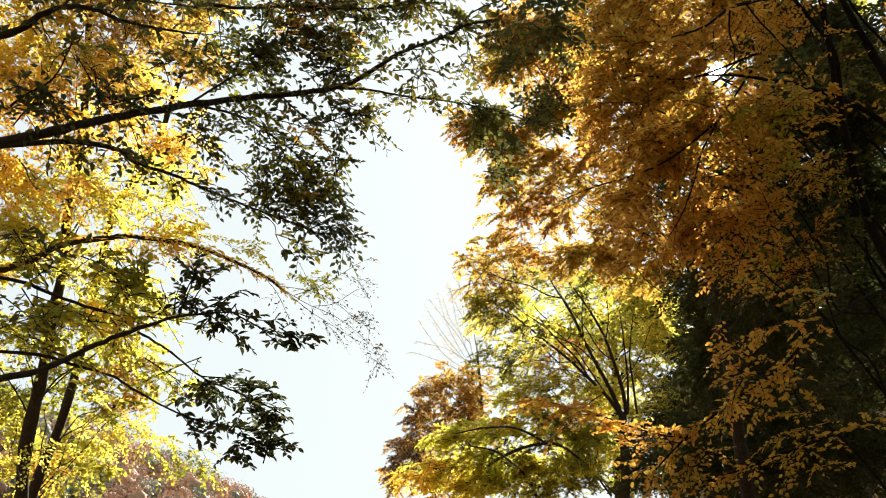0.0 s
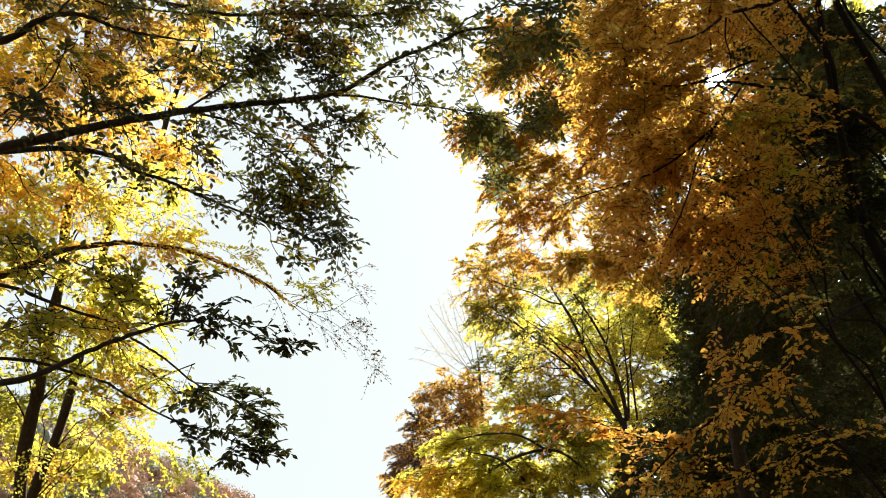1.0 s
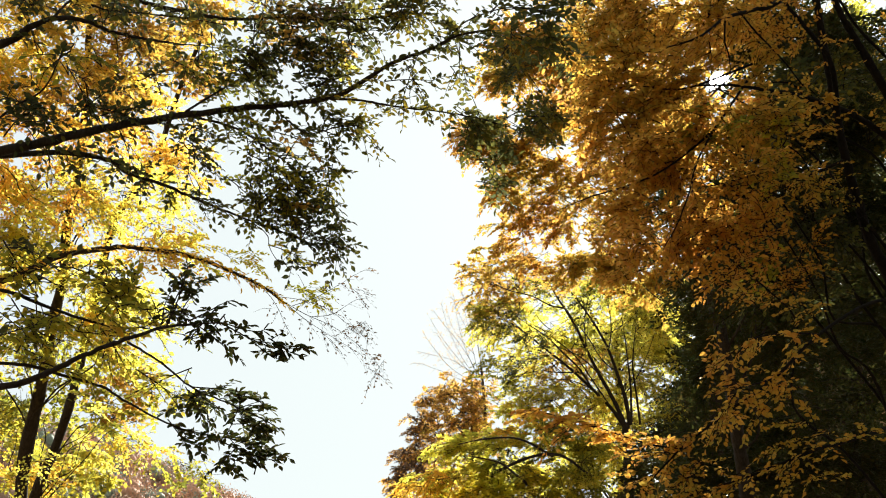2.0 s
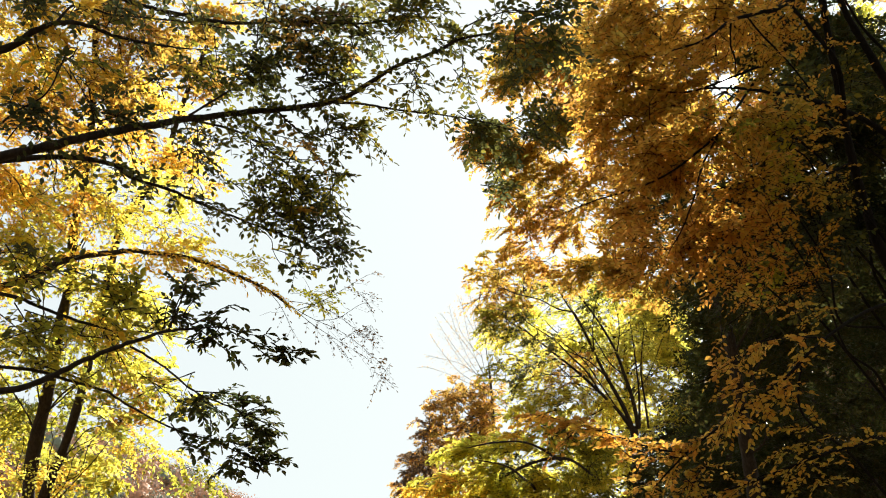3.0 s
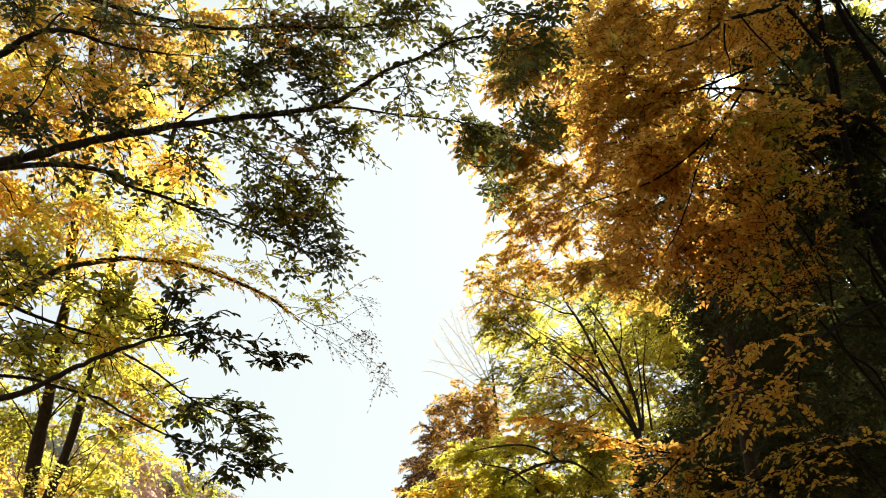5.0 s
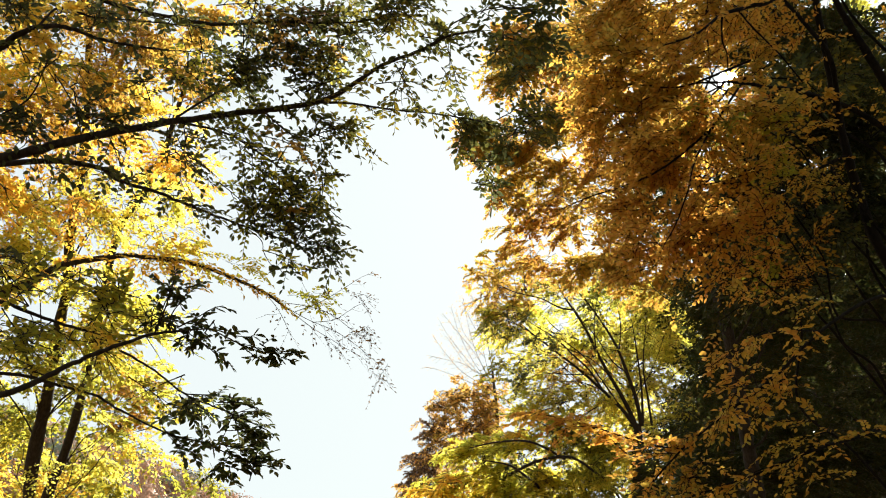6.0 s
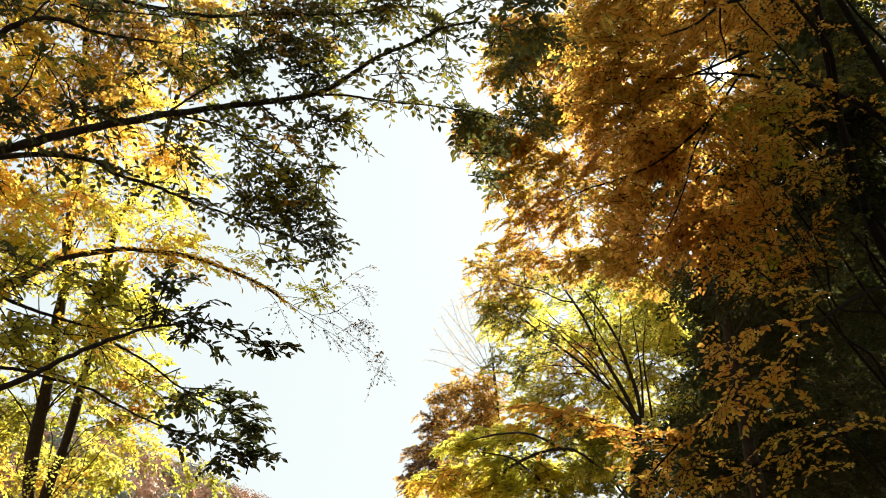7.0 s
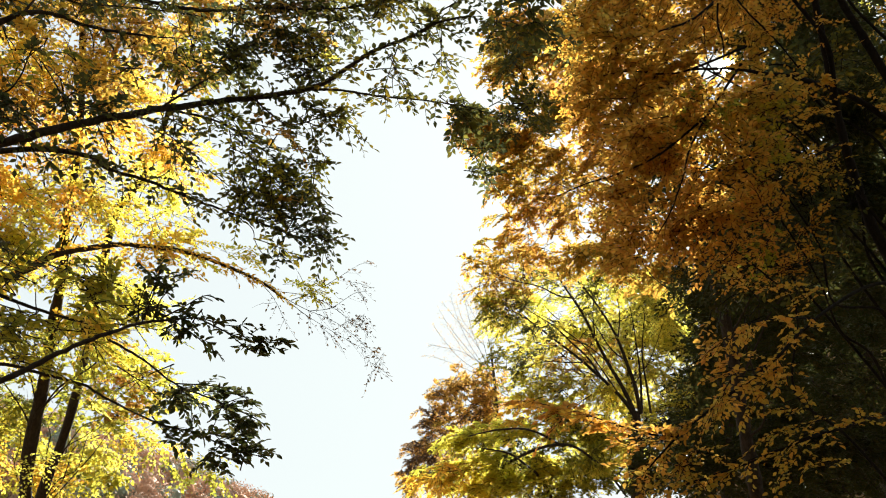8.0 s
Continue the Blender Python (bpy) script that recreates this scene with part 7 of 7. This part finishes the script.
low = Tree("low_beech_tree", "low spreading beech with bright yellow leaves on arching limbs",
           (5.20, 39.00), DARK_BARK, GOLD, 0.135, 81)
low.thin, low.ruffle, low.wide = 0.009, 0.4, 1.2
low.trunk([(5.16, 39.96, 7.49), (4.72, 39.58, 8.28)], 0.14, 0.1)
low.limb([(1.01, 39.00, 9.46), (1.88, 38.70, 10.09), (2.80, 36.22, 10.16), (3.73, 36.06, 10.49), (4.66, 36.04, 10.53), (5.38, 36.22, 10.16), (6.47, 38.72, 10.05), (7.13, 39.10, 9.26)], 0.065, 0.04)
low.limb([(4.72, 39.58, 8.28), (3.85, 38.81, 9.85), (3.01, 36.32, 9.93), (2.33, 35.15, 10.06), (1.33, 35.05, 10.24)], 0.08, 0.02)
low.limb([(4.45, 36.06, 10.49), (3.17, 35.29, 10.92), (1.92, 34.79, 10.79), (0.92, 34.89, 10.61)], 0.05, 0.02)
low.use(GOLD)
low.clump((0.98, 37.1, 11.07), (1.49, 1.20, 0.38), 300, twig=0.5, leaves=13, hole=-0.5, limb=0, arms=4)
low.clump((2.47, 36.96, 11.36), (1.49, 1.20, 0.53), 375, twig=0.5, leaves=13, hole=-0.5, limb=0, arms=4)
low.clump((3.8, 37.17, 12.07), (1.29, 1.20, 0.65), 300, twig=0.5, leaves=13, hole=-0.5, limb=0, arms=4)
low.clump((1.62, 37.52, 10.21), (1.70, 1.20, 0.53), 400, twig=0.5, leaves=13, hole=-0.5, limb=0, arms=4)
low.clump((3.19, 38.52, 10.44), (1.31, 1.20, 0.52), 225, twig=0.5, leaves=13, hole=-0.5, limb=0, arms=4)
low.clump((4.45, 39.22, 10.16), (1.11, 1.20, 0.53), 200, twig=0.5, leaves=13, hole=-0.5, limb=0, arms=4)
low.clump((0.13, 37.11, 9.91), (1.47, 1.20, 0.34), 225, twig=0.5, leaves=13, hole=-0.5, limb=0, arms=4)
low.clump((3.85, 38.52, 10.44), (1.75, 1.20, 0.66), 450, twig=0.5, leaves=13, hole=-0.5, limb=0, arms=4)
low.use(OLIVE)
low.clump((5.6, 38.62, 10.24), (1.31, 1.20, 0.77), 300, twig=0.5, leaves=13, hole=-0.5, limb=0, arms=4)
low.use(GOLD)
low.clump((3.15, 36.89, 12.65), (1.08, 1.20, 0.35), 125, twig=0.5, leaves=13, hole=-0.5, limb=0, arms=4)
low.use(OLIVE)
low.clump((5.16, 37.95, 11.62), (1.31, 1.20, 0.55), 225, twig=0.5, leaves=13, hole=-0.5, limb=0, arms=4)
low.use(GOLD)
low.clump((2.04, 37.9, 9.44), (2.56, 1.20, 0.53), 550, twig=0.5, leaves=13, hole=-0.5, limb=0, arms=4)
low.use(OLIVE)
low.clump((6.19, 39.03, 11.68), (1.12, 1.20, 0.90), 275, twig=0.5, leaves=13, hole=-0.5, limb=0, arms=4)
low.clump((4.94, 38.91, 9.65), (1.75, 1.20, 0.66), 350, twig=0.5, leaves=13, hole=-0.5, limb=0, arms=4)
low.use(YELLOW)
low.clump((-0.29, 37.3, 9.53), (1.26, 1.20, 0.25), 150, twig=0.5, leaves=13, hole=-0.5, limb=0, arms=4)
low.clump((0.22, 36.13, 9.64), (1.36, 0.80, 0.41), 75, twig=0.5, leaves=13, hole=-0.4, arms=4)
# olive clumps stand for the dark shadow between the sprays
low.use(OLIVE)
low.clump((2.47, 35.62, 10.69), (1.36, 0.80, 0.36), 40, twig=0.5, leaves=13, hole=-0.4, arms=4)
low.clump((4.01, 36.02, 9.87), (1.46, 0.80, 0.46), 64, twig=0.5, leaves=13, hole=-0.4, arms=4)
low.use(YELLOW)
low.clump((3.03, 35.77, 11.52), (1.28, 0.80, 0.32), 39, twig=0.5, leaves=13, hole=-0.4, arms=4)
low.use(OLIVE)
low.clump((5.44, 35.84, 10.23), (0.85, 0.80, 0.87), 66, twig=0.5, leaves=13, hole=-0.4, arms=4)
low.clump((4.60, 37.20, 10.88), (1.14, 1.00, 0.63), 201, twig=0.4, leaves=9, hole=-0.6, arms=2)
low.use(LIME)
low.clump((5.20, 37.23, 10.12), (1.34, 1.00, 0.53), 179, twig=0.4, leaves=9, hole=-0.6, arms=2)
low.use(GREEN)
low.clump((2.62, 36.44, 10.38), (0.90, 1.00, 0.50), 68, twig=0.4, leaves=9, hole=-0.6, arms=2)
low.use(OLIVE)
low.clump((6.06, 37.50, 11.39), (0.83, 1.00, 0.64), 155, twig=0.4, leaves=9, hole=-0.6, arms=2)
low.use(GREEN)
low.clump((4.51, 36.04, 11.65), (0.90, 1.00, 0.40), 50, twig=0.4, leaves=9, hole=-0.6, arms=2)
low.done(0)

dome = Tree("round_beech_tree", "distant round crown in orange, with brown that stands for shade",
            (2.50, 76.00), DARK_BARK, RUST, 0.17, 91)
dome.tilt, dome.ruffle, dome.wide = 0.9, 0.9, 1.2
dome.thin = 0.018
dome.trunk([(2.83, 78.37, 13.16), (3.04, 75.55, 18.94), (3.26, 73.48, 23.17)], 0.4, 0.15)
dome.clump((1.96, 72.25, 24.56), (2.34, 2.20, 1.19), 303, twig=0.62, leaves=15, hole=-1.0, limb=0.1, arms=6)
dome.clump((3.66, 72.62, 23.8), (1.92, 2.20, 1.92), 282, twig=0.62, leaves=15, hole=-1.0, limb=0.1, arms=6)
dome.clump((0.26, 72.81, 23.41), (1.70, 2.20, 1.28), 222, twig=0.62, leaves=15, hole=-1.0, limb=0.1, arms=6)
dome.clump((-0.6, 73.55, 21.88), (1.70, 2.20, 1.70), 262, twig=0.62, leaves=15, hole=-1.0, limb=0.1, arms=6)
dome.clump((1.97, 74.04, 22.02), (2.57, 2.20, 1.72), 342, twig=0.62, leaves=15, hole=-1.0, limb=0.1, arms=6)
dome.clump((-1.87, 74.67, 19.59), (1.49, 2.20, 1.70), 242, twig=0.62, leaves=15, hole=-1.0, limb=0.1, arms=6)
dome.clump((0.26, 74.86, 19.2), (2.56, 2.20, 1.70), 363, twig=0.62, leaves=15, hole=-1.0, limb=0.1, arms=6)
dome.clump((3.28, 75.67, 19.83), (2.16, 2.20, 2.16), 282, twig=0.62, leaves=15, hole=-1.0, limb=0.1, arms=6)
dome.clump((-2.3, 75.61, 17.67), (1.49, 2.20, 1.28), 181, twig=0.62, leaves=15, hole=-1.0, limb=0.1, arms=6)
dome.clump((0.68, 75.79, 17.29), (3.41, 2.20, 1.28), 322, twig=0.62, leaves=15, hole=-1.0, limb=0.1, arms=6)
dome.clump((3.71, 76.61, 17.89), (2.59, 2.20, 1.29), 202, twig=0.62, leaves=15, hole=-1.0, limb=0.1, arms=6)
# brown puts the shade of the crown's lower left into the leaf colour
dome.use(BROWN)
dome.clump((-1.63, 73.29, 19.00), (1.67, 1.50, 1.74), 284, twig=0.6, leaves=13, hole=-1.0, arms=4)
dome.clump((-0.79, 71.99, 21.67), (1.25, 1.50, 1.28), 52, twig=0.6, leaves=13, hole=-1.0, arms=4)
dome.clump((-2.45, 73.50, 17.43), (1.24, 1.50, 0.86), 99, twig=0.6, leaves=13, hole=-1.0, arms=4)
dome.clump((2.34, 72.08, 21.48), (1.46, 1.50, 1.07), 34, twig=0.6, leaves=13, hole=-1.0, arms=4)
dome.use(AMBER)
dome.clump((3.57, 70.41, 23.76), (1.45, 1.50, 1.27), 95, twig=0.6, leaves=13, hole=-1, arms=4)
dome.use(RUST)
dome.clump((1.08, 70.50, 23.58), (1.45, 1.50, 1.06), 81, twig=0.6, leaves=13, hole=-1, arms=4)
dome.clump((2.39, 73.09, 22.84), (2.35, 1.50, 2.16), 237, twig=0.6, leaves=13, hole=-1.6, arms=5)
dome.use(AMBER)
dome.clump((3.71, 74.06, 23.12), (1.52, 1.50, 1.76), 113, twig=0.6, leaves=13, hole=-1.6, arms=5)
dome.use(RUST)
dome.clump((1.69, 70.20, 23.06), (2.36, 2.00, 1.38), 112, twig=0.9, leaves=9, hole=-0.4, arms=3)
dome.use(AMBER)
dome.clump((0.04, 71.01, 21.39), (1.54, 2.00, 1.17), 60, twig=0.9, leaves=9, hole=-0.4, arms=3)
dome.use(ORANGE)
dome.clump((2.72, 70.65, 22.13), (1.74, 2.00, 1.58), 86, twig=0.9, leaves=9, hole=-0.4, arms=3)
dome.use(RUST)
dome.clump((0.15, 72.18, 20.13), (1.86, 2.00, 1.70), 145, twig=0.9, leaves=9, hole=-0.6, arms=3)
# brown for shade again, as above
dome.use(BROWN)
dome.clump((-0.99, 72.57, 18.87), (1.34, 2.00, 1.59), 87, twig=0.9, leaves=9, hole=-0.6, arms=3)
dome.clump((-0.48, 70.68, 23.21), (0.82, 2.00, 0.97), 32, twig=0.9, leaves=9, hole=-0.6, arms=3)
dome.clump((-1.06, 72.14, 20.23), (1.20, 2.00, 1.18), 111, twig=0.9, leaves=9, hole=-0.8, arms=3)
dome.use(RUST)
dome.clump((-0.68, 71.55, 20.28), (1.02, 2.00, 0.76), 39, twig=0.9, leaves=9, hole=-0.8, arms=3)
dome.done(0)

bare = Tree("bare_tree", "slender distant tree with bare grey-brown twigs",
            (4.60, 76.00), BARK, RUST, 0.12, 92)
bare.thin = 0.007
bare.trunk([(4.3, 77.85, 13.08), (4.09, 73.37, 22.27), (3.75, 71.5, 26.09)], 0.2, 0.08)
bare.limb([(3.75, 71.5, 26.09), (3.24, 70.38, 28.39), (2.39, 69.26, 30.69), (1.75, 68.79, 31.65)], 0.019, 0.006, twig=0.75, start=0.25, step=0.16, leaves=3, size=0.9)
bare.limb([(3.88, 72.06, 24.95), (2.39, 70.94, 27.24), (0.68, 70.0, 29.16), (0.04, 69.63, 29.92)], 0.019, 0.006, twig=0.75, start=0.25, step=0.16, leaves=3, size=0.9)
bare.limb([(3.75, 71.5, 26.09), (3.66, 70.38, 28.39), (3.58, 69.44, 30.31), (3.49, 68.88, 31.45)], 0.019, 0.006, twig=0.75, start=0.25, step=0.16, leaves=3, size=0.9)
bare.limb([(3.58, 71.87, 25.33), (1.53, 71.31, 26.48), (-0.17, 71.13, 26.86), (-1.02, 71.03, 27.05)], 0.019, 0.006, twig=0.75, start=0.25, step=0.16, leaves=3, size=0.9)
bare.limb([(3.24, 71.13, 26.86), (1.75, 70.38, 28.39), (1.11, 69.63, 29.92)], 0.019, 0.006, twig=0.75, start=0.25, step=0.16, leaves=3, size=0.9)
bare.limb([(3.75, 71.5, 26.09), (3.15, 69.82, 29.54), (2.81, 69.16, 30.88)], 0.019, 0.006, twig=0.75, start=0.25, step=0.16, leaves=3, size=0.9)
bare.limb([(3.66, 71.69, 25.71), (2.17, 71.5, 26.09), (0.26, 70.38, 28.39)], 0.019, 0.006, twig=0.75, start=0.25, step=0.16, leaves=3, size=0.9)
bare.limb([(3.32, 70.75, 27.63), (2.3, 70.0, 29.16), (1.32, 69.07, 31.07)], 0.019, 0.006, twig=0.75, start=0.25, step=0.16, leaves=3, size=0.9)
bare.limb([(3.58, 72.06, 24.95), (2.17, 71.13, 26.86), (1.19, 70.19, 28.77), (0.68, 69.41, 30.38)], 0.019, 0.006, twig=0.75, start=0.25, step=0.16, leaves=3, size=0.9)
bare.limb([(3.49, 71.87, 25.33), (2.39, 70.75, 27.63), (1.87, 69.82, 29.54), (1.62, 69.16, 30.88)], 0.019, 0.006, twig=0.75, start=0.25, step=0.16, leaves=3, size=0.9)
bare.limb([(3.58, 72.15, 24.75), (1.53, 71.59, 25.9), (0.04, 70.85, 27.43), (-0.68, 70.38, 28.39)], 0.019, 0.006, twig=0.75, start=0.25, step=0.16, leaves=3, size=0.9)
bare.limb([(3.58, 72.06, 24.95), (1.75, 71.13, 26.86), (0.47, 70.38, 28.39), (-0.17, 69.91, 29.35)], 0.019, 0.006, twig=0.75, start=0.25, step=0.16, leaves=3, size=0.9)
bare.limb([(3.49, 71.69, 25.71), (2.81, 70.38, 28.39), (2.47, 69.63, 29.92), (2.3, 69.07, 31.07)], 0.019, 0.006, twig=0.75, start=0.25, step=0.16, leaves=3, size=0.9)
bare.limb([(3.49, 72.25, 24.56), (1.32, 71.78, 25.52), (-0.38, 71.5, 26.09), (-1.24, 71.41, 26.29)], 0.019, 0.006, twig=0.75, start=0.25, step=0.16, leaves=3, size=0.9)
bare.done(0)

# ---- the wooded hill ----
def far_woods(tone, count, seed, leaves=280):
    """Crowns of one tone in a far wood, too many to count: a lobed mass each, with loose tufts of leaves over it."""
    rng = np.random.default_rng(seed)
    x, y = rng.uniform(-152, -46, count), rng.uniform(205, 335, count)
    tall = rng.uniform(5.5, 10.0, count)
    wide = tall * rng.uniform(0.3, 0.42, count)
    centre = np.stack([x, y, ground_height(x, y) + tall * 0.62 - 0.6], 1)
    size = np.stack([wide, wide, tall * 0.42], 1)
    waves, shift = rng.normal(0, 4.0, (count, 5, 3)), rng.uniform(0, 6.3, (count, 5))

    def lobed(q):
        swell = np.sin(np.einsum("nkj,nmj->nmk", waves, q) + shift[:, None]).sum(2, keepdims=True)
        return centre[:, None] + q * (1 + 0.075 * swell) * size[:, None]

    turn, rise = np.meshgrid(np.linspace(0, 2 * np.pi, 12, endpoint=False), np.linspace(-1.5, 1.5, 7), indexing="ij")
    ball = np.stack([np.cos(turn) * np.cos(rise), np.sin(turn) * np.cos(rise), np.sin(rise)], -1).reshape(1, -1, 3)
    mass = lobed(np.repeat(ball * 0.6, count, 0))
    a, b = np.meshgrid(np.arange(12), np.arange(6), indexing="ij")
    c = (a + 1) % 12
    quads = np.stack([a * 7 + b, c * 7 + b, c * 7 + b + 1, a * 7 + b + 1], -1).reshape(-1, 4)
    quads = ((np.arange(count) * 84)[:, None, None] + quads).reshape(-1, 4)
    q = unit(rng.normal(0, 1, (count, leaves, 3)))
    p = lobed(q * rng.uniform(0.7, 1.08, (count, leaves, 1))).reshape(-1, 3)
    q, n = q.reshape(-1, 3), len(p)
    frames = leaf_frames(np.cross(q, rng.normal(0, 1, (n, 3))) + rng.normal(0, 0.5, (n, 3)), q + rng.normal(0, 0.6, (n, 3)), rng.uniform(0.5, 0.9, n))
    tufts = p[:, None] + np.einsum("nij,vj->nvi", frames, LEAF[[0, 5, 3, 1]])
    faces = np.arange(n * 4).reshape(-1, 4)
    mass = mass.reshape(-1, 3)
    return link_mesh("far_woods", np.vstack([mass, tufts.reshape(-1, 3)]), np.vstack([quads, faces + len(mass)]), tone)


tagged(far_woods(WOODS, 250, 7), "far hillside wood with orange and russet crowns, haze put into their colour", "woods", kind="stuff")
tagged(far_woods(GREEN_WOODS, 170, 8), "far hillside wood with green crowns, dulled to stand for haze", "woods", kind="stuff")
tagged(far_woods(BROWN_WOODS, 170, 9), "far hillside wood with brown crowns, paled to stand for haze", "woods", kind="stuff")


# ---- unseen forest, added beside and behind the track to block sky light ----
def unseen_forest_tree(x, y, tall, seed):
    """A plain tall forest tree with a broad crown, added out of view to block sky light."""
    t = Tree("unseen_forest_tree", "unseen tall forest tree with a broad crown, added to block sky light", (x, y), DARK_BARK, SHADE, 0.36, seed)
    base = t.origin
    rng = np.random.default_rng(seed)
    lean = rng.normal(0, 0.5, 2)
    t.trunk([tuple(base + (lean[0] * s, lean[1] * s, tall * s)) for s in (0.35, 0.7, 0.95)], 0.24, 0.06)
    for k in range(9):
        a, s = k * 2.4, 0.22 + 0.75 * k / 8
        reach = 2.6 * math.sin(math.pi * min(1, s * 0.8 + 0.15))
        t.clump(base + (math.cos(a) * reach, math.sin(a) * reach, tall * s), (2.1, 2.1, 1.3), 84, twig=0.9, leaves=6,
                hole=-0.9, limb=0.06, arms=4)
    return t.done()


for k, (x, y, tall) in enumerate([(-9, -3, 14), (-6, -9, 15), (-1, -13, 16), (5, -10, 15), (8.5, -4, 15), (9.5, 2, 14), (-10.5, 4, 14),
                                  (12, 9, 16), (14, 16, 17), (-13, 10, 15),
                                  (6.5, 0.5, 15), (-6, -1.5, 14), (2.5, -5.5, 16), (-2.8, -6, 15), (8.5, 6.5, 15)]):
    unseen_forest_tree(x, y, tall, 200 + k)
